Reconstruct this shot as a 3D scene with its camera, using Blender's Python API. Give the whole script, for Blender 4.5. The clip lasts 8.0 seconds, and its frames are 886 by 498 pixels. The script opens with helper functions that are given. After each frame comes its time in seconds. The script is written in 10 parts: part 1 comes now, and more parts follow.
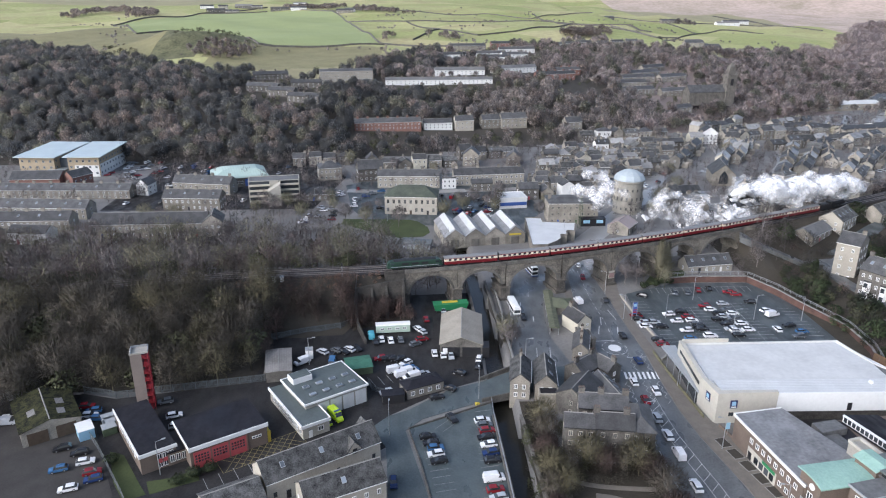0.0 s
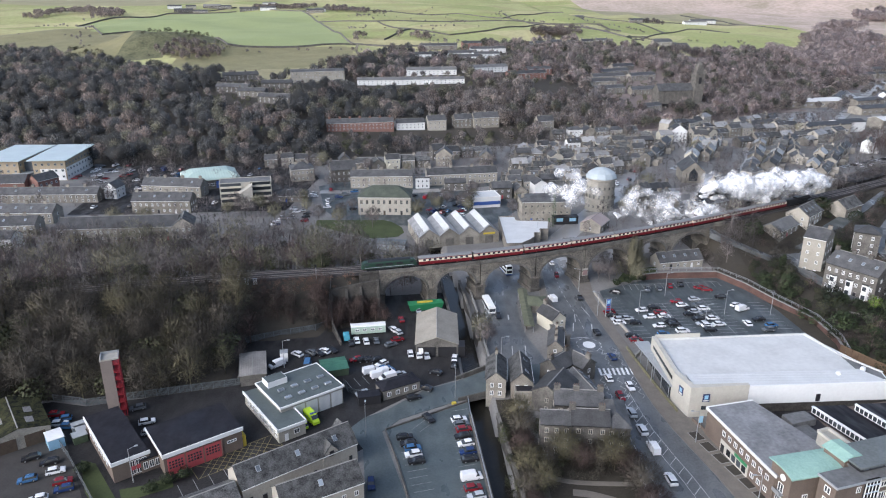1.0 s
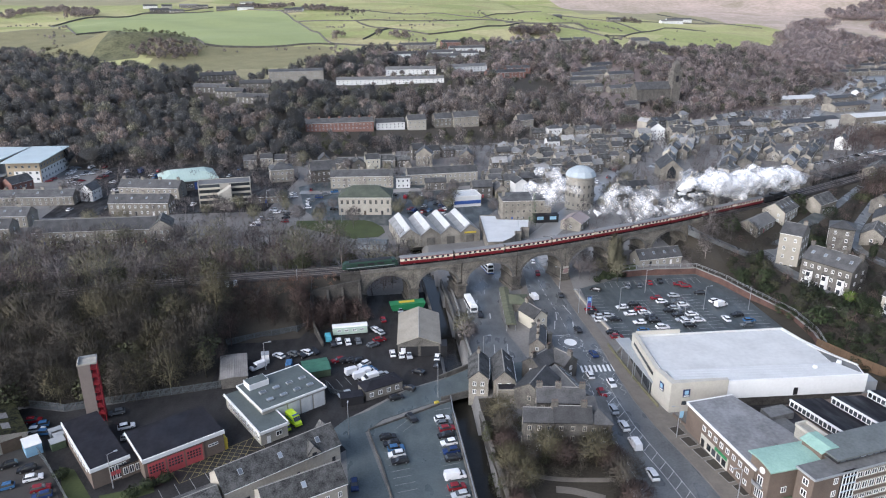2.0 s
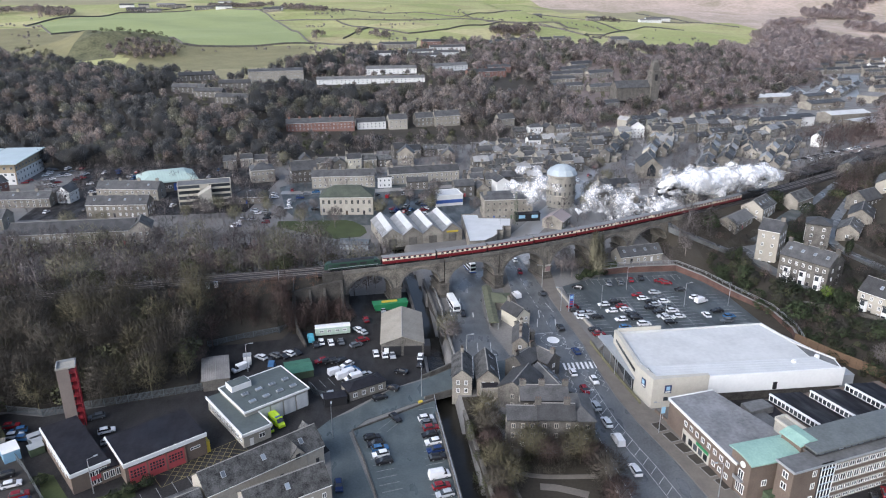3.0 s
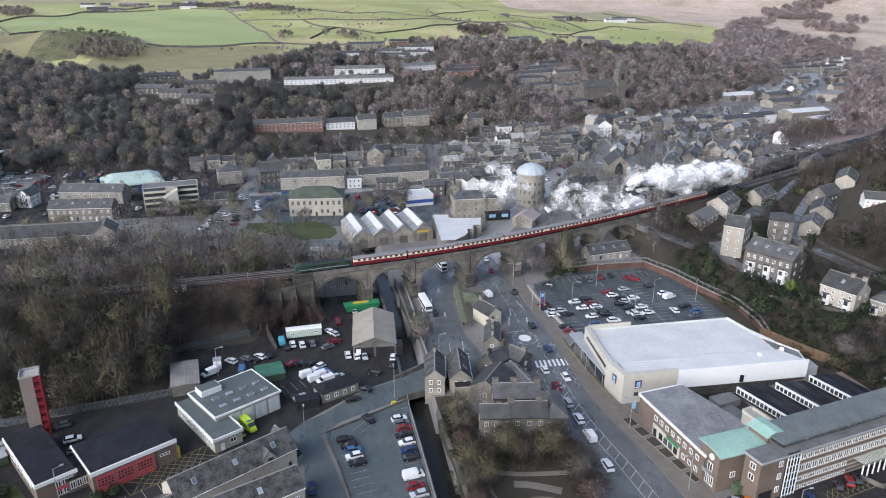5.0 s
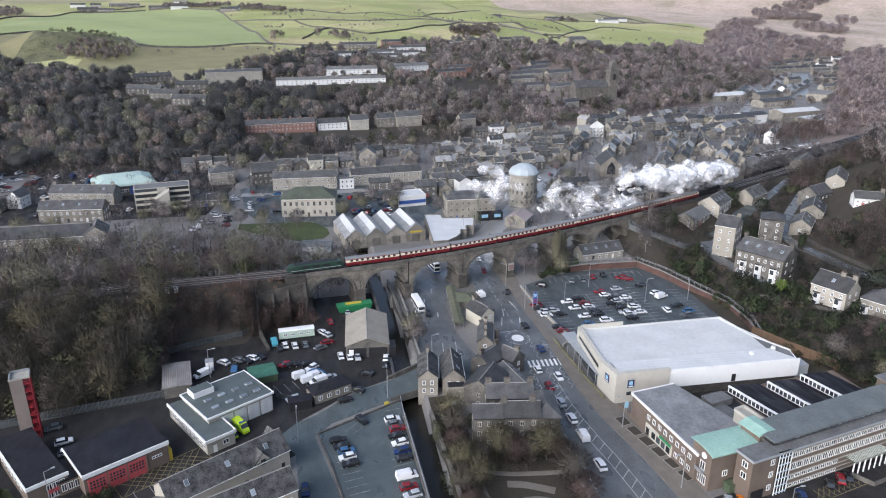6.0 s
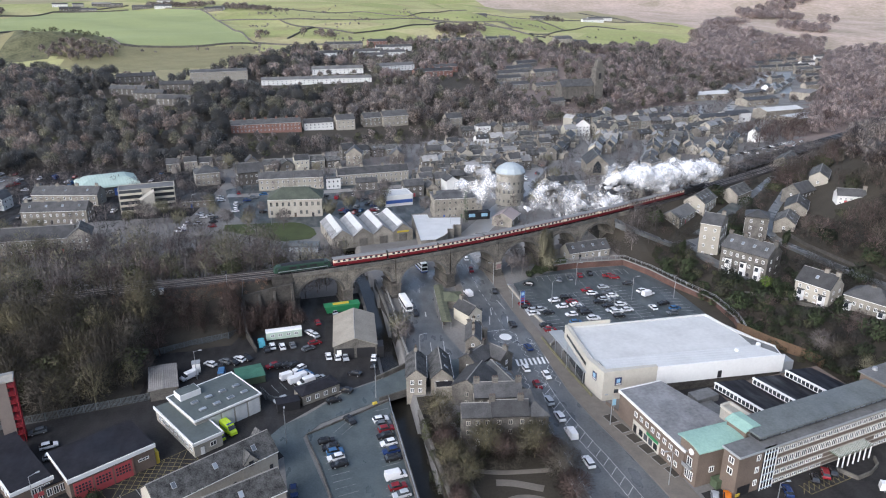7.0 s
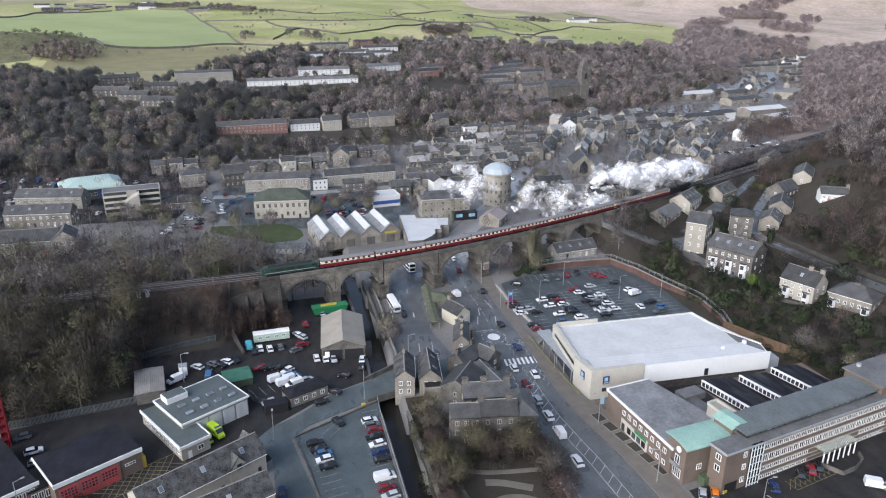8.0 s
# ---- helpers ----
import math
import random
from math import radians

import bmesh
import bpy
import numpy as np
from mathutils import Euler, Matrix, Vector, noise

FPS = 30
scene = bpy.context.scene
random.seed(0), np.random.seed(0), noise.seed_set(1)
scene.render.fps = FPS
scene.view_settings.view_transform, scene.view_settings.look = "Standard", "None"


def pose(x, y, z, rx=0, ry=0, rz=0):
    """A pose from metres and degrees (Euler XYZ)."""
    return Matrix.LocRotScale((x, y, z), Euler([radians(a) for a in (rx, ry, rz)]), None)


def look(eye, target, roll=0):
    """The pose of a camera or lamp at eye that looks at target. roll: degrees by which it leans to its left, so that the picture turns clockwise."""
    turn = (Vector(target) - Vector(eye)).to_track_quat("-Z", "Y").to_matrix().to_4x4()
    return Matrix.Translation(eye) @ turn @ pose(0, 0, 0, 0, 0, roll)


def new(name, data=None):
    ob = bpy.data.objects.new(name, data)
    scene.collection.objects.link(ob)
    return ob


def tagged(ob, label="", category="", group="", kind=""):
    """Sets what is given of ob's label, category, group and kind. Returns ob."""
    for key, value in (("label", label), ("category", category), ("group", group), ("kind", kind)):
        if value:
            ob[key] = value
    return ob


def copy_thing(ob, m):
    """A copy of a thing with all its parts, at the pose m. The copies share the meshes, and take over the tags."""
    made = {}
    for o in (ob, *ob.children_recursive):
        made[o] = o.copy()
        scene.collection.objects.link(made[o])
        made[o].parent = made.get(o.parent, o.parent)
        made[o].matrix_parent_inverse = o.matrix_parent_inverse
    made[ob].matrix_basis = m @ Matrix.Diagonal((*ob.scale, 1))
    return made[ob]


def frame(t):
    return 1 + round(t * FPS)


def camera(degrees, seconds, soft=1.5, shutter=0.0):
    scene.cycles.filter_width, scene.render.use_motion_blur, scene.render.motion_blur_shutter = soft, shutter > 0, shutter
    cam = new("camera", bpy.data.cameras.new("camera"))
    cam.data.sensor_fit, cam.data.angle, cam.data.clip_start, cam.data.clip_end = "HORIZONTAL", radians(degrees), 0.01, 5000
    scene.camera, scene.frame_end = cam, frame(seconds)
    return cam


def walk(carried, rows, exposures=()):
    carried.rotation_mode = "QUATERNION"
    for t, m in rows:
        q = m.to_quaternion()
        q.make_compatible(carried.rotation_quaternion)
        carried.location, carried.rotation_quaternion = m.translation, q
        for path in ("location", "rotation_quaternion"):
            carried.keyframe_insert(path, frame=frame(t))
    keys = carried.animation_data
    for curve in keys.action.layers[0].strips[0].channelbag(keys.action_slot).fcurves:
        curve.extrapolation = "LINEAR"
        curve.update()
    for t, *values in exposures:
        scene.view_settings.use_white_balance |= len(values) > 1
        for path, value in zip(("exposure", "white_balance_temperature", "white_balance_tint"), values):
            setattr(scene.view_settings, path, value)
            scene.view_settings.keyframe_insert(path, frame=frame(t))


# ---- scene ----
# The camera hovers at one spot and pans to its right.
cam = camera(64.9, 8.0, soft=1.1)
EYE = 104.0
ROWS = [
    (0.0, -1.28, -19.80, -0.11), (0.5, -1.94, -19.81, -0.10), (0.7, -2.52, -19.81, -0.08), (1.0, -3.54, -19.81, -0.06),
    (1.5, -4.51, -19.83, -0.03), (1.7, -4.78, -19.84, -0.02), (2.8, -6.42, -19.91, -0.02), (3.0, -6.74, -19.92, -0.02),
    (3.5, -7.45, -19.93, -0.04), (4.0, -8.21, -19.94, -0.04), (4.5, -8.88, -19.94, -0.07), (4.7, -9.06, -19.94, -0.08),
    (5.8, -9.69, -19.90, -0.14), (6.0, -9.87, -19.90, -0.14), (6.5, -10.37, -19.92, -0.13), (7.0, -10.98, -19.94, -0.13),
    (7.5, -11.54, -19.93, -0.10), (8.0, -12.07, -19.90, -0.10),
]
EXPOSURE = [(0.0, 0.87, 5800, 12), (8.0, 0.83, 5850, 12)]
walk(cam, [(t, pose(0, 0, EYE, 90 + pitch, roll, yaw)) for t, yaw, pitch, roll in ROWS], EXPOSURE)

# World: a veiled late winter sky with a broad, soft sun.
SUN_AZ, SUN_EL = -128.0, 30.0
world = bpy.data.worlds.new("world")
scene.world = world
world.use_nodes = True
wn, wl = world.node_tree.nodes, world.node_tree.links
sky = wn.new("ShaderNodeTexSky")
sky.sky_type = "NISHITA"
sky.sun_disc = False
sky.sun_elevation, sky.sun_rotation = radians(SUN_EL), radians(SUN_AZ)
sky.air_density, sky.dust_density, sky.ozone_density = 1.0, 3.0, 1.0
veil = wn.new("ShaderNodeHueSaturation")
veil.inputs["Saturation"].default_value = 0.75
wl.new(sky.outputs[0], veil.inputs["Color"])
wl.new(veil.outputs[0], wn["Background"].inputs["Color"])
wn["Background"].inputs["Strength"].default_value = 0.125
sun_data = bpy.data.lights.new("sun", "SUN")
sun_data.energy, sun_data.angle, sun_data.color = 1.5, radians(55), (1.0, 0.97, 0.95)
sun = new("sun", sun_data)
a, e = radians(SUN_AZ), radians(SUN_EL)
sun.matrix_world = look((math.sin(a) * math.cos(e) * 900, math.cos(a) * math.cos(e) * 900, math.sin(e) * 900), (0, 0, 0))


# ---- materials ----
def mat(name, c, c2=None, rough=0.85, size=4.0, fine=0.35, bump=0.0, metal=0.0, rnd=0.0, amount=0.6, attr=None, spec=0.4, wet=None):
    """A two-scale procedural surface: stains of about size metres and a grain of about fine metres."""
    m = bpy.data.materials.new(name)
    m.use_nodes = True
    n, l = m.node_tree.nodes, m.node_tree.links
    b = n["Principled BSDF"]
    b.inputs["Metallic"].default_value = metal
    b.inputs["Specular IOR Level"].default_value = spec
    c2 = c2 or tuple(v * 0.6 for v in c)
    geo = n.new("ShaderNodeNewGeometry")
    tex = []
    for s, d in ((1.0 / size, 5), (1.0 / fine, 3)):
        t = n.new("ShaderNodeTexNoise")
        t.inputs["Scale"].default_value, t.inputs["Detail"].default_value = s, d
        l.new(geo.outputs["Position"], t.inputs["Vector"])
        tex.append(t)
    mixf = n.new("ShaderNodeMath")
    mixf.operation = "MULTIPLY_ADD"
    mixf.inputs[1].default_value, mixf.inputs[2].default_value = 0.45, 0.0
    l.new(tex[1].outputs[0], mixf.inputs[0])
    add = n.new("ShaderNodeMath")
    add.operation = "MULTIPLY_ADD"
    add.inputs[1].default_value = 0.55
    l.new(tex[0].outputs[0], add.inputs[0])
    l.new(mixf.outputs[0], add.inputs[2])
    ramp = n.new("ShaderNodeMapRange")
    ramp.inputs["From Min"].default_value, ramp.inputs["From Max"].default_value = 0.36, 0.66
    ramp.inputs["To Min"].default_value, ramp.inputs["To Max"].default_value = 0.5 - amount / 2, 0.5 + amount / 2
    l.new(add.outputs[0], ramp.inputs["Value"])
    col = n.new("ShaderNodeMix")
    col.data_type = "RGBA"
    col.inputs["A"].default_value, col.inputs["B"].default_value = (*c, 1), (*c2, 1)
    l.new(ramp.outputs[0], col.inputs["Factor"])
    out = col.outputs["Result"]
    if rnd or attr:
        hsv = n.new("ShaderNodeHueSaturation")
        rng = n.new("ShaderNodeMapRange")
        if attr:
            src = n.new("ShaderNodeAttribute")
            src.attribute_name = attr
            l.new(src.outputs["Fac"], rng.inputs["Value"])
        else:
            src = n.new("ShaderNodeObjectInfo")
            l.new(src.outputs["Random"], rng.inputs["Value"])
        rng.inputs["To Min"].default_value, rng.inputs["To Max"].default_value = 1 - (rnd or 0.4), 1 + (rnd or 0.4)
        l.new(rng.outputs[0], hsv.inputs["Value"])
        l.new(out, hsv.inputs["Color"])
        out = hsv.outputs[0]
    l.new(out, b.inputs["Base Color"])
    rr = n.new("ShaderNodeMapRange")
    rr.inputs["To Min"].default_value, rr.inputs["To Max"].default_value = max(0.02, rough - 0.12), min(1, rough + 0.12)
    l.new(tex[0].outputs[0], rr.inputs["Value"])
    if wet:
        # drying patches, drawn out along the roads
        mp, pool = n.new("ShaderNodeMapping"), n.new("ShaderNodeTexNoise")
        mp.inputs["Scale"].default_value = (1 / 5.0, 1 / 13.0, 1.0)
        pool.inputs["Scale"].default_value, pool.inputs["Detail"].default_value = 1.0, 5
        l.new(geo.outputs["Position"], mp.inputs["Vector"]), l.new(mp.outputs[0], pool.inputs["Vector"]), l.new(pool.outputs[0], rr.inputs["Value"])
        rr.inputs["From Min"].default_value, rr.inputs["From Max"].default_value = 0.36, 0.62
        rr.inputs["To Min"].default_value, rr.inputs["To Max"].default_value = wet
    l.new(rr.outputs[0], b.inputs["Roughness"])
    if bump:
        bp = n.new("ShaderNodeBump")
        bp.inputs["Strength"].default_value, bp.inputs["Distance"].default_value = 0.6, bump
        l.new(tex[1].outputs[0], bp.inputs["Height"])
        l.new(bp.outputs[0], b.inputs["Normal"])
    return m


def plain(name, c, rough=0.5, metal=0.0, rnd=0.0):
    return mat(name, c, tuple(v * 0.85 for v in c), rough, 2.5, 0.4, metal=metal, rnd=rnd, amount=0.8)


def striped(name, c, c2, pitch, angle, rough=0.6, metal=0.0):
    """Corrugated or coursed cover: fine ribs of a pitch in metres, at an angle in plan, plus stains."""
    m = mat(name, c, c2, rough, 5.0, 0.5, metal=metal)
    n, l = m.node_tree.nodes, m.node_tree.links
    geo = n.new("ShaderNodeNewGeometry")
    mp = n.new("ShaderNodeMapping")
    mp.inputs["Rotation"].default_value = (0, 0, radians(-angle))
    w = n.new("ShaderNodeTexWave")
    w.inputs["Scale"].default_value = 0.314 / pitch
    l.new(geo.outputs["Position"], mp.inputs["Vector"])
    l.new(mp.outputs[0], w.inputs["Vector"])
    bp = n.new("ShaderNodeBump")
    bp.inputs["Strength"].default_value, bp.inputs["Distance"].default_value = 0.8, 0.06
    l.new(w.outputs["Fac"], bp.inputs["Height"])
    l.new(bp.outputs[0], n["Principled BSDF"].inputs["Normal"])
    return m


ASPHALT = mat("asphalt", (0.142, 0.147, 0.147), (0.064, 0.068, 0.069), 0.42, 6, 0.5, bump=0.01, amount=0.9, wet=(0.16, 0.7))
ASPHALT_DARK = mat("dark_asphalt", (0.042, 0.04, 0.039), (0.018, 0.0175, 0.0175), 0.75, 5, 0.5, bump=0.01, spec=0.14, amount=1.0, wet=(0.35, 0.9))
ASPHALT_LOT = mat("car_park_asphalt", (0.078, 0.09, 0.092), (0.042, 0.05, 0.052), 0.55, 7, 0.6, bump=0.01, amount=0.9, wet=(0.3, 0.75))
PAVING = mat("paving", (0.19, 0.168, 0.14), (0.115, 0.104, 0.09), 0.8, 3, 0.5)
KERB = mat("kerb_stone", (0.3, 0.29, 0.27), None, 0.8, 2, 0.4)
GRAVEL = mat("gravel_yard", (0.058, 0.053, 0.048), (0.028, 0.026, 0.024), 0.9, 5, 0.4, bump=0.03)
BALLAST = mat("ballast", (0.05, 0.044, 0.042), (0.026, 0.023, 0.022), 0.95, 3, 0.25, bump=0.05)
PAINT_W = mat("road_paint_white", (0.62, 0.62, 0.6), (0.35, 0.35, 0.34), 0.7, 2, 0.3, amount=0.9)
PAINT_MID = mat("worn_bay_paint", (0.42, 0.42, 0.41), (0.16, 0.165, 0.165), 0.7, 1.5, 0.3, amount=1.0)
PAINT_OLD = mat("worn_road_paint", (0.3, 0.3, 0.29), (0.1, 0.105, 0.108), 0.7, 1.5, 0.3, amount=1.0)
PAINT_Y = mat("road_paint_yellow", (0.27, 0.225, 0.09), (0.085, 0.075, 0.05), 0.7, 2, 0.3, amount=0.9)
FLOOR_WOOD = mat("woodland_floor", (0.06, 0.052, 0.04), (0.03, 0.026, 0.02), 1.0, 12, 0.8, bump=0.15)
SCRUB = mat("rough_scrub", (0.055, 0.046, 0.033), (0.024, 0.021, 0.014), 1.0, 9, 0.7, bump=0.2)
LAWN = mat("lawn", (0.07, 0.09, 0.03), (0.038, 0.047, 0.018), 1.0, 6, 0.5, bump=0.04)
TOWN = mat("town_ground", (0.235, 0.225, 0.21), (0.1, 0.096, 0.09), 0.7, 14, 0.8, bump=0.02)
MOOR = mat("rough_pasture", (0.33, 0.3, 0.17), (0.2, 0.18, 0.1), 1.0, 40, 3, bump=0.2)
STONE = mat("gritstone", (0.31, 0.285, 0.24), (0.135, 0.123, 0.103), 0.9, 3.5, 0.3, bump=0.04, rnd=0.25, amount=0.9)
STONE_MOSS = mat("mossy_wall_stone", (0.2, 0.185, 0.105), (0.09, 0.085, 0.055), 0.95, 2, 0.4, bump=0.04, amount=1.0)
STONE_DARK = mat("sooty_stone", (0.16, 0.149, 0.131), (0.06, 0.056, 0.05), 0.92, 3.0, 0.35, bump=0.06, rnd=0.2, amount=1.0)
STONE_PALE = mat("pale_stone", (0.42, 0.39, 0.33), (0.25, 0.233, 0.197), 0.85, 4, 0.4, bump=0.02, rnd=0.15)
PIER = mat("stained_pier_stone", (0.14, 0.126, 0.107), (0.035, 0.032, 0.028), 0.95, 3.5, 0.5, bump=0.08, amount=1.0)
TEAL = mat("damp_asphalt", (0.096, 0.115, 0.115), (0.05, 0.062, 0.063), 0.5, 6, 0.5, bump=0.01, amount=0.9, wet=(0.25, 0.75))
MOSSY = mat("mossy_felt", (0.055, 0.056, 0.026), (0.012, 0.012, 0.012), 0.95, 1.6, 0.4, amount=1.4, spec=0.08)
# Leaf litter paled towards the twig colour to give far woods a hazy look.
LITTER = mat("hazed_leaf_litter", (0.225, 0.18, 0.16), (0.135, 0.11, 0.098), 1.0, 30, 2.5, bump=0.1)
# Sooty walls, and the painted shade of the supermarket's recess.
SOOT_SHADE = mat("black_soot_and_shade_stone", (0.085, 0.078, 0.068), (0.03, 0.028, 0.025), 0.95, 2.5, 0.4, bump=0.06, amount=1.0)
# Moor colour lifted and pinked; distance haze is painted into it.
FELL = mat("hazed_brown_fell", (0.5, 0.39, 0.33), (0.26, 0.225, 0.155), 1.0, 110, 12, bump=0.3, amount=1.0)
VIADUCT = mat("viaduct_stone", (0.25, 0.225, 0.185), (0.045, 0.041, 0.037), 0.92, 4.5, 0.45, bump=0.08, amount=1.0)
BRICK = mat("brown_brick", (0.175, 0.135, 0.107), (0.1, 0.079, 0.064), 0.9, 4, 0.25, bump=0.02)
BRICK_RED = mat("red_brick", (0.25, 0.135, 0.108), (0.16, 0.09, 0.074), 0.9, 4, 0.25, bump=0.02)
BRICK_DARK = mat("dark_red_brick", (0.13, 0.072, 0.057), (0.062, 0.037, 0.031), 0.9, 3, 0.3, bump=0.02, amount=0.9)
RENDER_W = mat("white_render", (0.74, 0.74, 0.72), (0.58, 0.58, 0.55), 0.8, 4, 0.6, rnd=0.08)
CREAM = mat("cream_render", (0.52, 0.49, 0.4), (0.42, 0.39, 0.31), 0.85, 4, 0.5)
CLAD_W = mat("white_cladding", (0.78, 0.785, 0.77), (0.66, 0.665, 0.65), 0.45, 8, 0.8)
CLAD_BEIGE = mat("beige_stone_panels", (0.5, 0.475, 0.41), (0.39, 0.37, 0.315), 0.8, 2.2, 0.5)
ROOF_MEMBRANE = mat("grey_roof_membrane", (0.58, 0.58, 0.56), (0.44, 0.442, 0.43), 0.5, 9, 1.2, amount=0.8)
SLATE = mat("slate", (0.088, 0.087, 0.086), (0.03, 0.03, 0.03), 0.58, 3, 0.3, bump=0.03, rnd=0.35, amount=0.9)
MOSS_SLATE = mat("mossy_hall_slate", (0.085, 0.1, 0.07), (0.045, 0.05, 0.042), 0.8, 4, 0.4, bump=0.03, amount=0.9)
# Pale slate: the sky's sheen on wet roofs is painted into the base colour.
SLATE_PALE = mat("sheen_pale_slate", (0.31, 0.305, 0.295), (0.16, 0.157, 0.15), 0.4, 3, 0.3, bump=0.03, rnd=0.3, amount=0.9, spec=0.6)
SLATE_STONE = mat("stone_slate", (0.125, 0.125, 0.12), (0.014, 0.014, 0.014), 0.85, 1.8, 0.3, bump=0.12, rnd=0.3, amount=1.0)
FELT = mat("roofing_felt", (0.024, 0.0235, 0.029), (0.011, 0.011, 0.0135), 0.6, 4, 0.8, amount=1.0, wet=(0.4, 0.85), spec=0.2)
FELT_GREY = mat("grey_roofing_felt", (0.165, 0.165, 0.16), (0.085, 0.085, 0.083), 0.7, 5, 0.8, amount=0.9)
FELT_PALE = mat("pale_grey_felt", (0.24, 0.24, 0.24), (0.12, 0.12, 0.122), 0.6, 6, 0.8, amount=1.0, wet=(0.4, 0.8))
FELT_SLATE = mat("weathered_green_grey_felt", (0.15, 0.165, 0.16), (0.09, 0.1, 0.098), 0.65, 5, 0.6, amount=0.9, wet=(0.4, 0.8))
SKY_PALE = plain("pale_blue_panel", (0.42, 0.5, 0.56), 0.5)
COPPER = mat("verdigris_copper", (0.3, 0.45, 0.38), (0.21, 0.34, 0.29), 0.7, 3, 0.5, amount=0.9)
CORRUGATED = striped("corrugated_cement", (0.36, 0.33, 0.27), (0.2, 0.18, 0.15), 0.9, 86, 0.85)
CORR_GREY = striped("corrugated_grey", (0.24, 0.23, 0.22), (0.14, 0.13, 0.12), 0.8, 5, 0.8)
CORR_WHITE = striped("ribbed_white_roof", (0.6, 0.605, 0.595), (0.45, 0.455, 0.45), 1.2, 88, 0.5)
GREEN_ROOF = striped("pale_green_roof", (0.42, 0.52, 0.46), (0.34, 0.43, 0.39), 1.5, 20, 0.5)
FELT_GREEN = mat("greenish_felt", (0.1, 0.118, 0.115), (0.065, 0.078, 0.076), 0.6, 5, 0.8, amount=0.8)
PAINT_FRESH = plain("fresh_road_paint", (0.78, 0.78, 0.76), 0.7)
WHITE_PAINT = plain("white_paint", (0.78, 0.78, 0.76), 0.5)
GREY_PAINT = plain("grey_paint", (0.32, 0.34, 0.35), 0.5)
DARK_PAINT = plain("black_paint", (0.02, 0.02, 0.022), 0.5)
RED_PAINT = plain("red_paint", (0.3, 0.028, 0.035), 0.5)
RED_DOOR = mat("faded_red_door", (0.44, 0.085, 0.09), (0.34, 0.06, 0.065), 0.55, 2, 0.5)
BLUE_PAINT = plain("blue_paint", (0.05, 0.1, 0.3), 0.45)
NAVY_PAINT = plain("navy_sign_paint", (0.02, 0.03, 0.1), 0.45)
SKY_PAINT = plain("light_blue_paint", (0.3, 0.5, 0.65), 0.45)
GREEN_PAINT = plain("green_paint", (0.03, 0.2, 0.08), 0.5)
GREEN_DULL = mat("dull_green_paint", (0.09, 0.12, 0.07), (0.05, 0.07, 0.04), 0.7, 2, 0.5)
YELLOW_PAINT = plain("yellow_paint", (0.5, 0.38, 0.05), 0.6)
MAROON = plain("maroon_paint", (0.16, 0.017, 0.022), 0.35)
CARRIAGE_CREAM = plain("carriage_cream", (0.75, 0.68, 0.52), 0.35)
LOCO_GREEN = plain("locomotive_green", (0.02, 0.048, 0.032), 0.4)
COACH_ROOF = plain("coach_roof_grey", (0.2, 0.2, 0.2), 0.6)
WOOD_FENCE = mat("fence_timber", (0.18, 0.115, 0.068), (0.105, 0.07, 0.043), 0.85, 2, 0.25)
FRESH = mat("fresh_pasture", (0.3, 0.335, 0.145), (0.24, 0.275, 0.112), 1.0, 60, 5, bump=0.1)
ROUGH = mat("brown_pasture", (0.25, 0.225, 0.115), (0.14, 0.132, 0.064), 1.0, 18, 2.5, bump=0.2)
HEATH = mat("heather_and_gorse", (0.15, 0.145, 0.075), (0.045, 0.05, 0.025), 1.0, 14, 2.5, bump=0.3, amount=1.0)
PALISADE = mat("galvanised_palisade", (0.15, 0.165, 0.17), (0.09, 0.1, 0.105), 0.55, 2, 0.4, metal=0.3)
STEEL = plain("galvanised_steel", (0.42, 0.43, 0.44), 0.45, 0.6)
RUBBER = plain("tyre_rubber", (0.02, 0.02, 0.02), 0.9)
RAIL = plain("worn_rail", (0.34, 0.3, 0.27), 0.4, 0.6)
TIMBER = mat("dark_timber", (0.09, 0.065, 0.045), None, 0.9, 1, 0.2)
CONCRETE = mat("weathered_concrete", (0.42, 0.4, 0.35), (0.25, 0.235, 0.2), 0.85, 3, 0.4, rnd=0.1)
BARK = mat("bare_twigs", (0.19, 0.165, 0.155), (0.09, 0.079, 0.074), 0.95, 25, 2.5, attr="tint", rnd=0.5)
ALDER = mat("grey_alder_twigs", (0.078, 0.073, 0.064), (0.034, 0.032, 0.028), 0.95, 30, 3, attr="tint", rnd=0.38)
BARK_RUST = mat("rust_brown_twigs", (0.115, 0.078, 0.066), (0.048, 0.034, 0.029), 0.95, 12, 2, attr="tint", rnd=0.45)
# Near twigs: darker copies, with shade and the absence of haze painted in.
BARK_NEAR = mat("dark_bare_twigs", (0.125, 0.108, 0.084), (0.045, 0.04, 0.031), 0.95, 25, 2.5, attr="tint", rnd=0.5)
OLIVE_NEAR = mat("dark_olive_twigs", (0.165, 0.146, 0.084), (0.064, 0.058, 0.035), 0.95, 20, 2.5, attr="tint", rnd=0.45)
BARK_RED = mat("reddish_twigs", (0.175, 0.128, 0.112), (0.08, 0.058, 0.05), 0.95, 20, 2.5, attr="tint", rnd=0.45)
BARK_OLIVE = mat("olive_twigs", (0.23, 0.215, 0.14), (0.12, 0.11, 0.075), 0.95, 20, 2.5, attr="tint", rnd=0.45)
LEAF = mat("evergreen_leaves", (0.043, 0.06, 0.022), (0.019, 0.027, 0.011), 0.8, 6, 1.0, attr="tint", rnd=0.5)
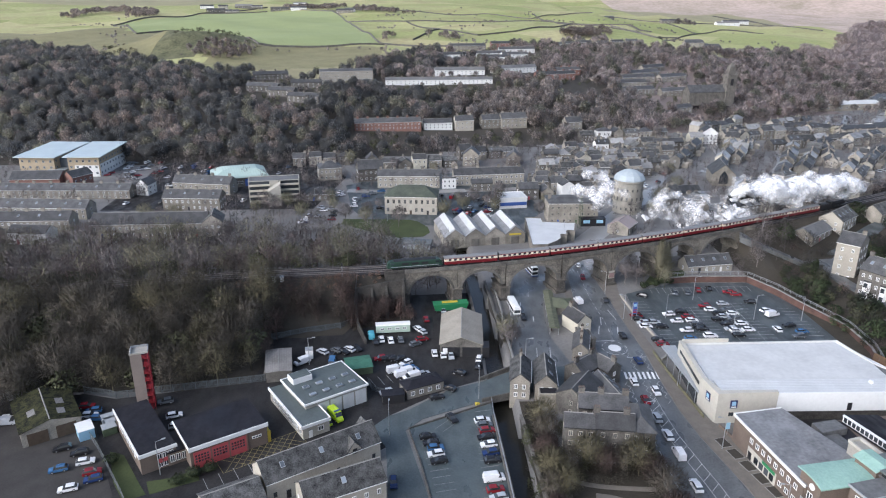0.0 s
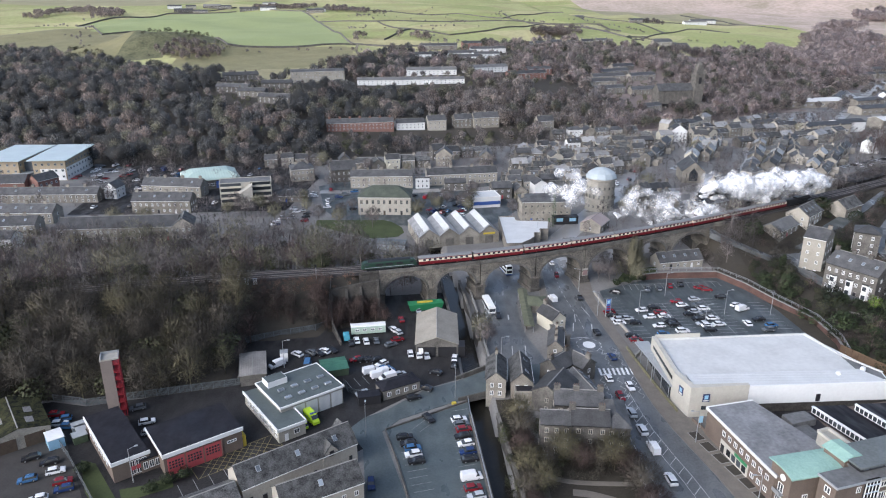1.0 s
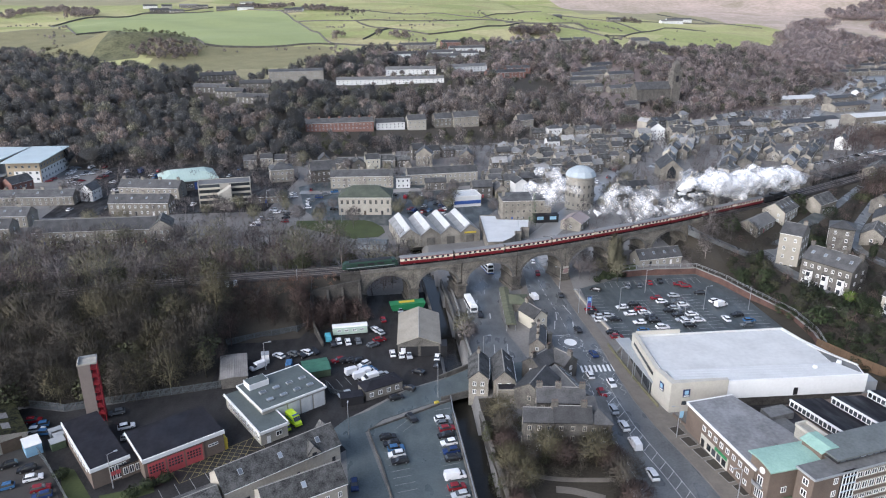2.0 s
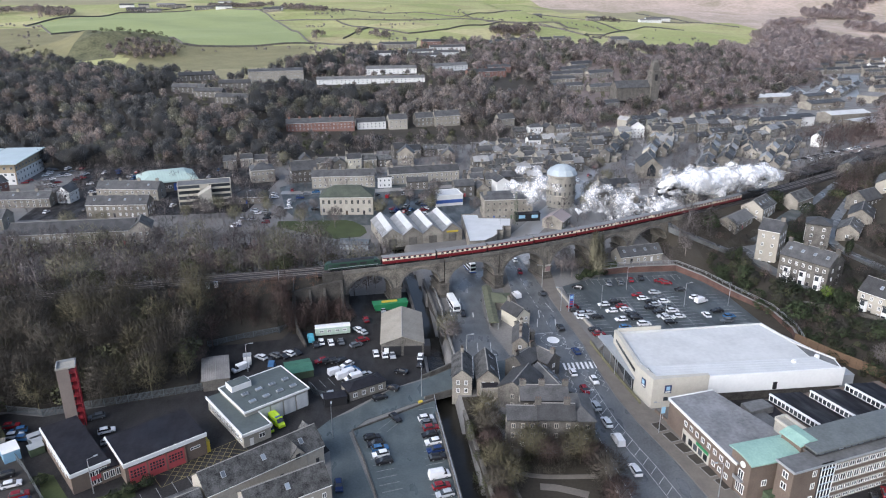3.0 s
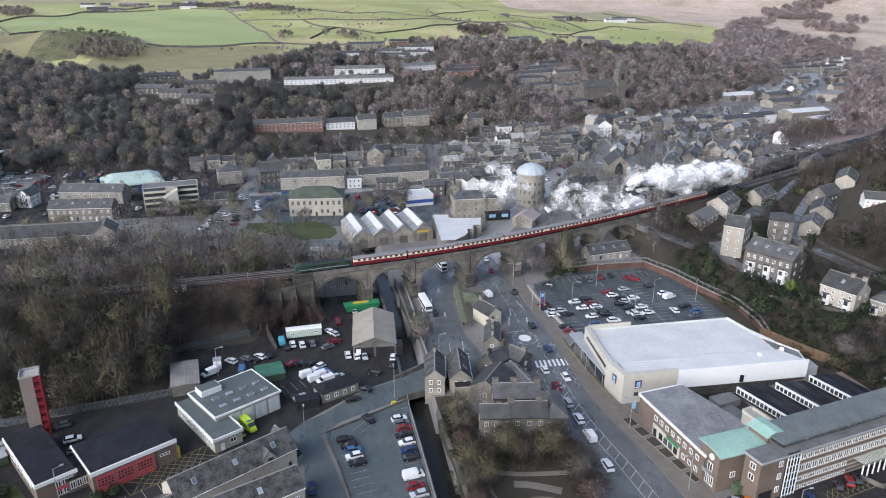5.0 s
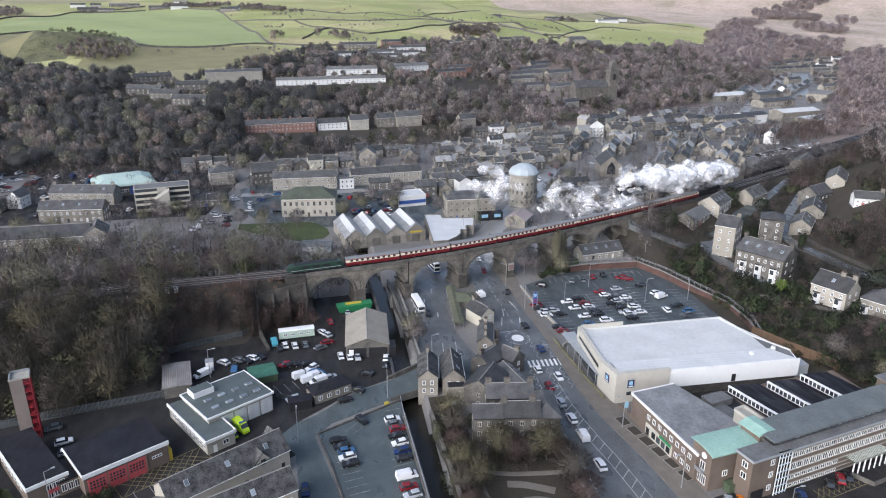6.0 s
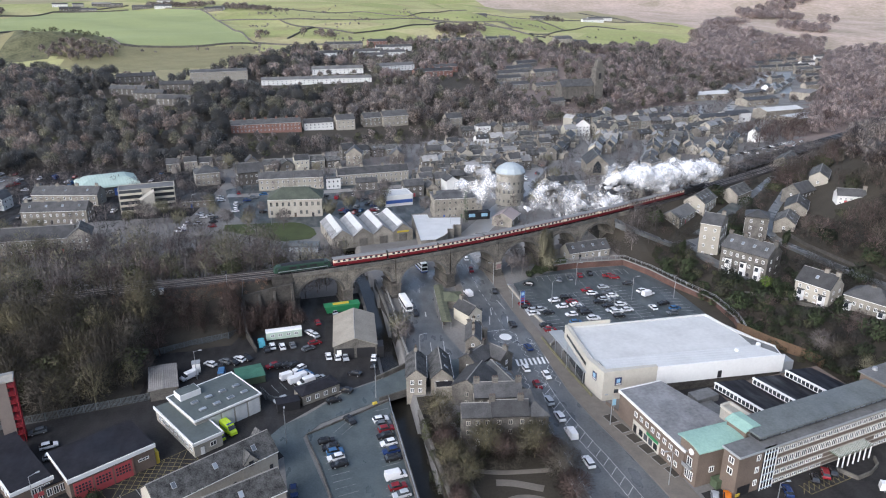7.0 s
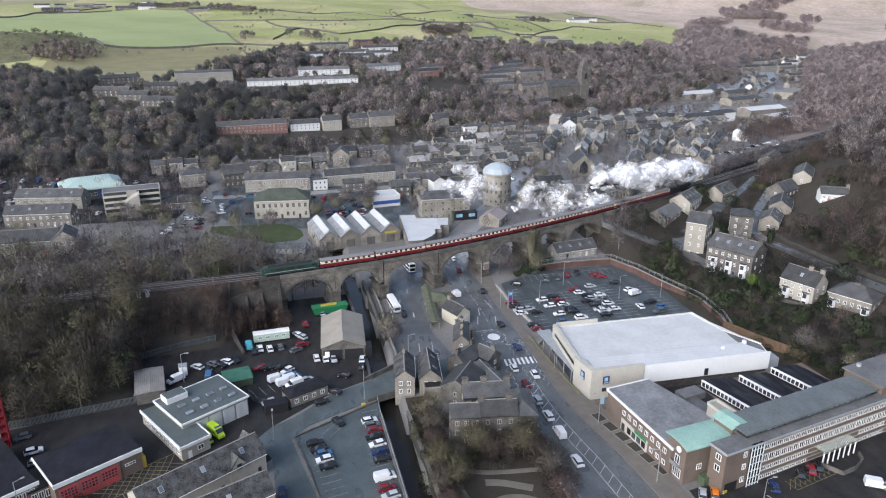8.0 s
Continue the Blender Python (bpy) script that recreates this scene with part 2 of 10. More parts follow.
LEAF_LIME = mat("bright_shrub_leaves", (0.16, 0.24, 0.03), (0.08, 0.14, 0.02), 0.8, 3, 0.6, attr="tint", rnd=0.4)
IVY = mat("dull_ivy", (0.095, 0.1, 0.048), (0.048, 0.052, 0.026), 0.85, 6, 1.0, attr="tint", rnd=0.4)


def twig_mass(name, c, c2, rnd, size=40, grain=0.7):
    """Masses of fine twigs: open between the twigs, drawn out upwards, with light coming through from both sides."""
    m = mat(name, c, c2, 0.95, size, 2.5, attr="tint", rnd=rnd)
    n, l = m.node_tree.nodes, m.node_tree.links
    g, mp, nz, mr = (n.new("ShaderNode" + k) for k in ("NewGeometry", "Mapping", "TexNoise", "MapRange"))
    mp.inputs["Scale"].default_value = (1 / grain, 1 / grain, 0.4 / grain)
    nz.inputs["Scale"].default_value, nz.inputs["Detail"].default_value = 1, 3
    mr.inputs["From Min"].default_value, mr.inputs["From Max"].default_value = 0.42, 0.6
    mr.inputs["To Min"].default_value, mr.inputs["To Max"].default_value = 0.2, 0.64
    l.new(g.outputs["Position"], mp.inputs["Vector"]), l.new(mp.outputs[0], nz.inputs["Vector"]), l.new(nz.outputs[0], mr.inputs[0])
    b = n["Principled BSDF"]
    thru, clear, both, cover = (n.new("ShaderNode" + k) for k in ("BsdfTranslucent", "BsdfTransparent", "MixShader", "MixShader"))
    l.new(b.inputs["Base Color"].links[0].from_socket, thru.inputs["Color"])
    both.inputs[0].default_value = 0.5
    l.new(b.outputs[0], both.inputs[1]), l.new(thru.outputs[0], both.inputs[2])
    l.new(mr.outputs[0], cover.inputs[0]), l.new(clear.outputs[0], cover.inputs[1]), l.new(both.outputs[0], cover.inputs[2])
    l.new(cover.outputs[0], n["Material Output"].inputs["Surface"])
    return m


# Darker twig copy: the western slope's shade is put into the colour.
SHADED_MASS = twig_mass("shaded_grey_twig_mass", (0.215, 0.212, 0.2), (0.13, 0.128, 0.12), 0.25)
# Brown and reddish masses are raised above bark tone to stand in for haze.
BROWN_MASS = twig_mass("brown_twig_mass", (0.49, 0.43, 0.382), (0.33, 0.289, 0.257), 0.2)
RED_MASS = twig_mass("reddish_twig_mass", (0.41, 0.345, 0.302), (0.26, 0.22, 0.193), 0.22)
OLIVE_MASS = twig_mass("olive_twig_mass", (0.34, 0.325, 0.245), (0.21, 0.201, 0.154), 0.2)
# Twig colour paled for the far woods: distance haze is painted into it.
PALE_MASS = twig_mass("haze_pale_twig_mass", (0.58, 0.485, 0.442), (0.45, 0.376, 0.343), 0.1, 90)



def glass(name, c, rough):
    m = bpy.data.materials.new(name)
    m.use_nodes = True
    n, l = m.node_tree.nodes, m.node_tree.links
    b = n["Principled BSDF"]
    b.inputs["Roughness"].default_value = rough
    b.inputs["Specular IOR Level"].default_value = 0.9
    ob = n.new("ShaderNodeObjectInfo")
    r = n.new("ShaderNodeMix")
    r.data_type = "RGBA"
    r.inputs["A"].default_value, r.inputs["B"].default_value = (*c, 1), (*[min(1, v * 2.6 + 0.015) for v in c], 1)
    l.new(ob.outputs["Random"], r.inputs["Factor"])
    l.new(r.outputs["Result"], b.inputs["Base Color"])
    return m


GLASS = glass("window_glass", (0.022, 0.026, 0.03), 0.08)
GLASS_PALE = glass("rooflight_glass", (0.1, 0.115, 0.13), 0.2)
CAR_GLASS = glass("car_glass", (0.012, 0.014, 0.016), 0.06)

# Base raised above dry asphalt: part of the wet sheen is in the colour.
WET = mat("wet_asphalt", (0.27, 0.258, 0.24), (0.17, 0.163, 0.152), 0.3, 12, 0.6, spec=0.7)
# Base colour lifted above the river's to paint in a bright glint.
POND = mat("pale_glint_pond", (0.16, 0.155, 0.14), (0.1, 0.097, 0.09), 0.36, 20, 2, spec=1.0)
TAN = mat("tan_stone_cladding", (0.4, 0.33, 0.23), (0.29, 0.24, 0.165), 0.8, 3, 0.5)
WATER = mat("river_water", (0.03, 0.028, 0.022), (0.02, 0.018, 0.014), 0.18, 5, 0.7, bump=0.04, spec=0.25)

# Steam: a dense scattering cloud and thin wisps that let most of the light through.
def steam_mat(name, thin, thick, scale):
    m = bpy.data.materials.new(name)
    m.use_nodes = True
    n, l = m.node_tree.nodes, m.node_tree.links
    b = n["Principled BSDF"]
    b.inputs["Base Color"].default_value = (0.99, 0.99, 0.99, 1)
    b.inputs["Roughness"].default_value, b.inputs["Specular IOR Level"].default_value = 1.0, 0.0
    b.inputs["Subsurface Weight"].default_value, b.inputs["Subsurface Scale"].default_value = 1.0, 2.2
    b.inputs["Subsurface Radius"].default_value = (1.0, 1.0, 1.0)
    g, nz, mr = (n.new("ShaderNode" + k) for k in ("NewGeometry", "TexNoise", "MapRange"))
    nz.inputs["Scale"].default_value, nz.inputs["Detail"].default_value = scale, 6
    mr.inputs["From Min"].default_value, mr.inputs["From Max"].default_value, mr.inputs["To Min"].default_value, mr.inputs["To Max"].default_value = 0.44, 0.7, thin, thick
    l.new(g.outputs["Position"], nz.inputs["Vector"]), l.new(nz.outputs[0], mr.inputs[0])
    thru, both = n.new("ShaderNodeBsdfTranslucent"), n.new("ShaderNodeMixShader")
    thru.inputs["Color"].default_value = (0.99, 0.99, 0.99, 1)
    both.inputs[0].default_value = 0.45
    if thin == 1:
        l.new(b.outputs[0], both.inputs[1]), l.new(thru.outputs[0], both.inputs[2]), l.new(both.outputs[0], n["Material Output"].inputs["Surface"])
    else:
        b.inputs["Subsurface Weight"].default_value = 0.0
        l.new(mr.outputs[0], b.inputs["Alpha"])
    return m


STEAM, STEAM_VEIL, STEAM_THIN = steam_mat("white_steam", 1.0, 1.0, 0.3), steam_mat("veil_steam", 0.05, 0.75, 0.14), steam_mat("thin_steam", 0.0, 0.36, 0.12)


# ---- mesh helpers ----
class Shape:
    """Collects faces of one mesh, each with the index of its material."""

    def __init__(self):
        self.v, self.f, self.m = [], [], []

    def face(self, pts, m=0):
        k = len(self.v)
        self.v += [tuple(p) for p in pts]
        self.f.append(tuple(range(k, k + len(pts))))
        self.m.append(m)
        return self

    def solid(self, rings, m=0, caps=True, top=None):
        """Closed rings of equal length, skinned one to the next."""
        k, n = len(self.v), len(rings[0])
        for r in rings:
            self.v += [tuple(p) for p in r]
        for a in range(len(rings) - 1):
            for b in range(n):
                c = (b + 1) % n
                self.f.append((k + a * n + b, k + a * n + c, k + a * n + n + c, k + a * n + n + b))
                self.m.append(m)
        if caps:
            self.f += [tuple(range(k + n - 1, k - 1, -1)), tuple(range(k + (len(rings) - 1) * n, k + len(rings) * n))]
            self.m += [m, m if top is None else top]
        return self

    def box(self, x0, y0, z0, x1, y1, z1, m=0, top=None, inset=0.0):
        i = inset
        return self.solid([[(x0, y0, z0), (x1, y0, z0), (x1, y1, z0), (x0, y1, z0)],
                           [(x0 + i, y0 + i, z1), (x1 - i, y0 + i, z1), (x1 - i, y1 - i, z1), (x0 + i, y1 - i, z1)]], m, True, top)

    def prism(self, pts, z0, z1, m=0, top=None):
        return self.solid([[(x, y, z0) for x, y in pts], [(x, y, z1) for x, y in pts]], m, True, top)

    def tube(self, c0, r0, c1, r1, n=8, m=0):
        c0, c1 = Vector(c0), Vector(c1)
        q = (c1 - c0).to_track_quat("Z", "Y")
        ring = lambda c, r: [c + q @ Vector((r * math.cos(6.28318 * k / n), r * math.sin(6.28318 * k / n), 0)) for k in range(n)]
        return self.solid([ring(c0, r0), ring(c1, r1)], m)

    def along_y(self, prof, y0, y1, m=0, caps=True):
        return self.solid([[(x, y0, z) for x, z in prof], [(x, y1, z) for x, z in prof]], m, caps)

    def along_x(self, prof, x0, x1, m=0, caps=True):
        return self.solid([[(x0, y, z) for y, z in prof], [(x1, y, z) for y, z in prof]], m, caps)

    def bar(self, a, b, w, z0, z1, m=0):
        """An upright strip of width w from a to b in plan; z0 and z1 may be pairs for the two ends."""
        z0, z1 = (z0, z0) if not isinstance(z0, tuple) else z0, (z1, z1) if not isinstance(z1, tuple) else z1
        d = Vector((b[0] - a[0], b[1] - a[1])).normalized() * (w / 2)
        p, q = (-d.y, d.x), (d.y, -d.x)
        return self.solid([[(a[0] + p[0], a[1] + p[1], z0[0]), (a[0] + q[0], a[1] + q[1], z0[0]), (b[0] + q[0], b[1] + q[1], z0[1]), (b[0] + p[0], b[1] + p[1], z0[1])],
                           [(a[0] + p[0], a[1] + p[1], z1[0]), (a[0] + q[0], a[1] + q[1], z1[0]), (b[0] + q[0], b[1] + q[1], z1[1]), (b[0] + p[0], b[1] + p[1], z1[1])]], m)

    def mesh(self, name, mats, smooth=False):
        me = bpy.data.meshes.new(name)
        me.from_pydata(self.v, [], self.f)
        for m in mats if isinstance(mats, (list, tuple)) else [mats]:
            me.materials.append(m)
        me.polygons.foreach_set("material_index", self.m)
        bm = bmesh.new()
        bm.from_mesh(me)
        bmesh.ops.recalc_face_normals(bm, faces=bm.faces)
        bm.to_mesh(me)
        bm.free()
        if smooth:
            me.polygons.foreach_set("use_smooth", [True] * len(me.polygons))
        return me


def part(name, shape, mats, parent, label="", at=None, smooth=False):
    """One mesh object under a thing or a part."""
    ob = new(name, shape.mesh(name, mats, smooth) if isinstance(shape, Shape) else shape)
    ob.parent = parent
    if at is not None:
        ob.matrix_basis = at
    return tagged(ob, label)


def thing(name, x, y, z, turn=0.0, label="", category="", group="", kind=""):
    ob = new(name)
    ob.empty_display_size = 0.5
    ob.matrix_basis = pose(x, y, z, 0, 0, turn)
    return tagged(ob, label, category, group, kind)


def single(name, shape, mats, label="", category="", kind="", group="", at=None, smooth=False):
    """A thing or a piece of the setting that is one mesh."""
    ob = new(name, shape.mesh(name, mats, smooth))
    if at is not None:
        ob.matrix_basis = at
    return tagged(ob, label, category, group, kind)


# ---- lie of the land ----
FOOT_X, FOOT_Y = (-700, -224, -84, 32, 126, 243, 395, 535, 777, 1100, 2000), (500, 485, 485, 530, 560, 615, 700, 835, 1090, 1200, 1300)
RISE_S, RISE_Z = (0, 60, 140, 260, 420, 700, 1100, 1600, 2500, 4500), (0, 10, 22, 32, 42, 56, 73, 92, 120, 190)
TRACK_X = (-320, -200, -150, -111, -80, -48, -14, 1.5, 21.2, 40.1, 59.8, 79.1, 97.5, 126.6, 181, 224, 320, 520)
TRACK_Y = (165, 192, 206, 216, 222, 226, 229.5, 232.5, 236.5, 241.5, 247.8, 255, 262.3, 275, 301, 324, 378, 500)
DECK = 14.0


def track_y(x):
    return np.interp(x, TRACK_X, TRACK_Y)


def river_x(y):
    return np.interp(y, (40, 124, 143, 157, 180, 218, 249, 300), (23.5, 22.0, 21.2, 20.6, 20.8, 19.6, 18.2, 14))


def smooth_noise(x, y, s, k=0.0):
    return np.sin(x / s + 1.3 * k + 0.7 * np.sin(y / s * 0.7 + k)) * np.cos(y / s * 0.9 + 2.1 * k + 0.6 * np.sin(x / s * 0.8))


def land(x, y):
    x, y = np.asarray(x, float), np.asarray(y, float)
    s = y - np.interp(x, FOOT_X, FOOT_Y)
    s = np.where(x > 395, s * 0.75, s)
    north = np.interp(s, RISE_S, RISE_Z)
    north = north + np.clip(north / 50, 0, 1) * (5 * smooth_noise(x, y, 90) + 3.0 * smooth_noise(x, y, 38, 2))
    # a knoll above the wood
    north = north + 22 * np.exp(-(((x + 300) / 85) ** 2 + ((y - 905) / 55) ** 2)) + np.exp(-(((x + 300) / 110) ** 2 + ((y - 900) / 80) ** 2)) * 4 * smooth_noise(x, y, 14, 3)
    # the other side of the valley
    edge = np.interp(y, (60, 150, 180, 225, 250, 285, 330, 420, 700, 1000, 1600, 3000), (150, 139, 136, 133, 136, 148, 184, 325, 560, 800, 1300, 2300))
    q = (x - edge) * np.interp(y, (150, 300, 600, 900), (1.0, 0.85, 0.75, 0.4))
    south = np.interp(q, (0, 12, 40, 70, 110, 200, 420, 1200), (0, 3.5, 8, 18, 37, 76, 140, 230))
    south = south + np.clip(south / 40, 0, 1) * 4 * smooth_noise(x, y, 45, 1)
    z = np.maximum(north, south)
    # the fells that close the valley
    z = np.maximum(z, np.interp(y + 0.35 * x, (2300, 2600, 3400), (0, 60, 260)) + np.clip((y + 0.35 * x - 2300) / 200, 0, 1) * 10 * smooth_noise(x, y, 140, 2))
    # railway banks
    d = (y - track_y(x)) * 0.93
    slope = np.where(d < 0, np.where(x < 0, 0.36, 0.5), 0.5)
    bank = DECK - 0.6 - np.maximum(0, np.abs(d) - 6.0) * slope
    toe = np.interp(x, (-52, -28, -24, -16, -10), (206, 209, 219, 222, 224))
    steep = (DECK - 0.6) * np.clip((y - toe) / np.maximum(2.0, track_y(x) - 6.5 - toe), -1, 1)
    bank = np.where((x > -52) & (x <= -11) & (d < 0), np.minimum(steep, DECK - 0.6), bank)
    bank = np.where((x > -11) & (x < 128), -9, bank)
    z = np.maximum(z, np.maximum(bank, 0))
    # river
    r = np.abs(x - river_x(y))
    return np.where((y < 300) & (r < 3.2) & (y > 40), np.minimum(z, -4.2), z)


def ground_z(x, y):
    return float(land(x, y))


def steps(*spans):
    out = [np.arange(a, b, s) for a, b, s in spans]
    return np.concatenate(out + [[spans[-1][1]]])


gx = steps((-3600, -600, 150), (-600, -400, 20), (-400, -240, 8), (-240, 10, 5), (10, 32, 1), (32, 300, 5), (300, 900, 20), (900, 2400, 50), (2400, 4200, 150))
gy = steps((-900, 60, 80), (60, 320, 4), (320, 960, 8), (960, 1800, 20), (1800, 4800, 140))
GX, GY = np.meshgrid(gx, gy)
GZ = land(GX, GY)
ter = bpy.data.meshes.new("ground")
nx, ny = len(gx), len(gy)
idx = np.arange(nx * ny).reshape(ny, nx)
quads = np.stack([idx[:-1, :-1], idx[:-1, 1:], idx[1:, 1:], idx[1:, :-1]], -1).reshape(-1, 4)
ter.from_pydata(np.stack([GX, GY, GZ], -1).reshape(-1, 3).tolist(), [], quads.tolist())

# The farmed hill: a patchwork of pastures between walls.
FIELD = bpy.data.materials.new("pasture")
FIELD.use_nodes = True
_n, _l = FIELD.node_tree.nodes, FIELD.node_tree.links
_g, _mp, _vo, _nz, _nz2, _rp, _mx, _mx2 = (_n.new("ShaderNode" + k) for k in ("NewGeometry", "Mapping", "TexVoronoi", "TexNoise", "TexNoise", "ValToRGB", "Mix", "Mix"))
_mp.inputs["Scale"].default_value = (1 / 170, 1 / 115, 0.0)
_mp.inputs["Rotation"].default_value = (0, 0, 0.35)
_vo.inputs["Scale"].default_value = 1.0
_l.new(_g.outputs["Position"], _mp.inputs["Vector"]), _l.new(_mp.outputs[0], _vo.inputs["Vector"])
# Pasture tones are raised and paled to take in distance haze.
_rp.color_ramp.elements[0].color, _rp.color_ramp.elements[0].position = (0.35, 0.385, 0.15, 1), 0.0
_rp.color_ramp.elements[1].color, _rp.color_ramp.elements[1].position = (0.55, 0.5, 0.27, 1), 1.0
_e = _rp.color_ramp.elements.new(0.55)
_e.color = (0.44, 0.45, 0.2, 1)
_sep = _n.new("ShaderNodeSeparateColor")
_l.new(_vo.outputs["Color"], _sep.inputs[0]), _l.new(_sep.outputs[0], _rp.inputs[0])
_nz.inputs["Scale"].default_value, _nz.inputs["Detail"].default_value = 1 / 60, 6
_nz2.inputs["Scale"].default_value, _nz2.inputs["Detail"].default_value = 1 / 7, 4
for t in (_nz, _nz2):
    _l.new(_g.outputs["Position"], t.inputs["Vector"])
for mx in (_mx, _mx2):
    mx.data_type = "RGBA"
_mx.inputs["B"].default_value = (0.36, 0.31, 0.17, 1)
_mr = _n.new("ShaderNodeMapRange")
_mr.inputs["From Min"].default_value, _mr.inputs["From Max"].default_value, _mr.inputs["To Max"].default_value = 0.5, 0.75, 0.7
_l.new(_nz.outputs[0], _mr.inputs[0]), _l.new(_mr.outputs[0], _mx.inputs["Factor"]), _l.new(_rp.outputs[0], _mx.inputs["A"])
_mx2.blend_type = "MULTIPLY"
_mx2.inputs["Factor"].default_value = 0.5
_l.new(_mx.outputs["Result"], _mx2.inputs["A"]), _l.new(_nz2.outputs[0], _mx2.inputs["B"])
_l.new(_mx2.outputs["Result"], _n["Principled BSDF"].inputs["Base Color"])
_n["Principled BSDF"].inputs["Roughness"].default_value = 1.0
_n["Principled BSDF"].inputs["Specular IOR Level"].default_value = 0.1

for m in (TOWN, FLOOR_WOOD, FIELD, MOOR, SCRUB, FRESH, ROUGH, FELL, LITTER, HEATH):
    ter.materials.append(m)
CX, CY = (GX[:-1, :-1] + GX[1:, 1:]) / 2, (GY[:-1, :-1] + GY[1:, 1:]) / 2
CS = CY - np.interp(CX, FOOT_X, FOOT_Y)


def inside(x, y, poly):
    """Which points lie inside a plan outline."""
    hit = np.zeros(np.shape(x), bool)
    for (ax, ay), (bx, by) in zip(poly, poly[1:] + poly[:1]):
        if ay != by:
            hit ^= ((ay > y) != (by > y)) & (x < (bx - ax) * (y - ay) / (by - ay) + ax)
    return hit


BIG_FIELD = [(-548, 1292), (-505, 1393), (-489, 1596), (-357, 1656), (-200, 1594), (-123, 1304), (-56, 971), (-118, 935), (-207, 900), (-270, 1010), (-310, 1097), (-397, 1153), (-432, 1099)]
BROWN_FIELD = [(-207, 900), (-118, 935), (-48, 920), (-62, 808), (-106, 777), (-155, 760), (-205, 760), (-250, 800), (-255, 870)]


def wood_top(x):
    """How far up the north hill the wood reaches before the pastures."""
    return np.interp(x, (-700, -480, -364, -290, -180, -114, -53, 26, 117, 248, 300, 361, 460, 500, 545, 620, 700, 880, 1400), (520, 430, 335, 300, 235, 225, 320, 400, 430, 430, 330, 262, 285, 250, 190, 170, 190, 340, 900))


kind = np.where(CS > 0, 1, 0)
kind = np.where(CS > wood_top(CX) + 12 * smooth_noise(CX, CY, 25), 2, kind)
kind = np.where((CS > wood_top(CX)) & (CS < wood_top(CX) + 60) & (CX > -200) & (CX < -20), 3, kind)
kind = np.where(((CX + 300) / 105) ** 2 + ((CY - 900) / 80) ** 2 < 1 + 0.12 * smooth_noise(CX, CY, 18, 2), 9, kind)
kind = np.where((CX < -320) & (CS > wood_top(CX)) & (CS < 640), 6, kind)
kind = np.where(inside(CX, CY, BROWN_FIELD), 6, kind)
kind = np.where(inside(CX, CY, BIG_FIELD), 5, kind)
kind = np.where((np.abs(CY - track_y(CX)) < 34) & ((CX < -16) | (CX > 128)), 1, kind)
kind = np.where((CY < track_y(CX)) & (CX < -52) & (CY > 172), 1, kind)
side = CX - np.interp(CY, (60, 150, 180, 225, 250, 285, 330, 420, 700, 1000, 1600, 3000), (150, 139, 136, 133, 136, 148, 184, 325, 560, 800, 1300, 2300))
kind = np.where((side > -2) & (CS < 0), np.where((CX < 260) & (CY < 330), 4, 1), kind)
kind = np.where((side > 330) & (smooth_noise(CX, CY, 160, 3) > 0.1), 3, kind)
kind = np.where((CY > 1150) & (kind == 0), 3, kind)
kind = np.where((CY > 1500) & (smooth_noise(CX, CY, 260, 1) > 0.35), 3, kind)
kind = np.where((CX > 900) & (CY > 1250) & ((CS > wood_top(CX) - 20) | (side > 300) | (CY + 0.35 * CX > 2330)), 7, kind)
kind = np.where((CX > 600) & (CX <= 900) & (CY + 0.35 * CX > 2500), 7, kind)
kind = np.where((CS > -30) & (kind == 0), 1, kind)
kind = np.where((kind == 1) & (CX > 130 + 0.1 * CY) & (CY > 380), 8, kind)
kind = np.where((kind == 8) & (CY > 1000 + 40 * smooth_noise(CX, CY, 60)), 7, kind)
ter.polygons.foreach_set("material_index", kind.reshape(-1).astype(int))
ter.polygons.foreach_set("use_smooth", [True] * len(ter.polygons))
tagged(new("ground", ter), "valley floor with wooded slopes and green hill pastures", "ground", kind="structure")


def sheet(name, pts, z, mats, label, category="road", kind="structure"):
    s = Shape()
    s.prism(pts, z - 0.6, z)
    return single(name, s, mats, label, category, kind)


def ribbon(name, line, width, z, mats, label, category="road", kind="structure", thick=0.5):
    """A strip along a line in plan, with its own thickness; width may be a pair (start, end)."""
    w0, w1 = width if isinstance(width, tuple) else (width, width)
    n = len(line)
    rings = []
    for k, p in enumerate(line):
        a, b = Vector(line[max(0, k - 1)]), Vector(line[min(n - 1, k + 1)])
        d = (b - a).normalized()
        h = (w0 + (w1 - w0) * k / (n - 1)) / 2
        zz = z if not callable(z) else z(*p)
        rings.append([(p[0] - d.y * h, p[1] + d.x * h, zz), (p[0] + d.y * h, p[1] - d.x * h, zz),
                      (p[0] + d.y * h, p[1] - d.x * h, zz - thick), (p[0] - d.y * h, p[1] + d.x * h, zz - thick)])
    return single(name, Shape().solid(rings), mats, label, category, kind)


def curve(pts, n=6):
    """A smooth line through plan points."""
    out = []
    for k in range(len(pts) - 1):
        p0, p1, p2, p3 = (Vector(pts[min(max(i, 0), len(pts) - 1)]) for i in (k - 1, k, k + 1, k + 2))
        for j in range(n):
            t = j / n
            out.append(tuple(0.5 * ((2 * p1) + (p2 - p0) * t + (2 * p0 - 5 * p1 + 4 * p2 - p3) * t * t + (3 * p1 - p0 - 3 * p2 + p3) * t ** 3)))
    return out + [tuple(pts[-1])]


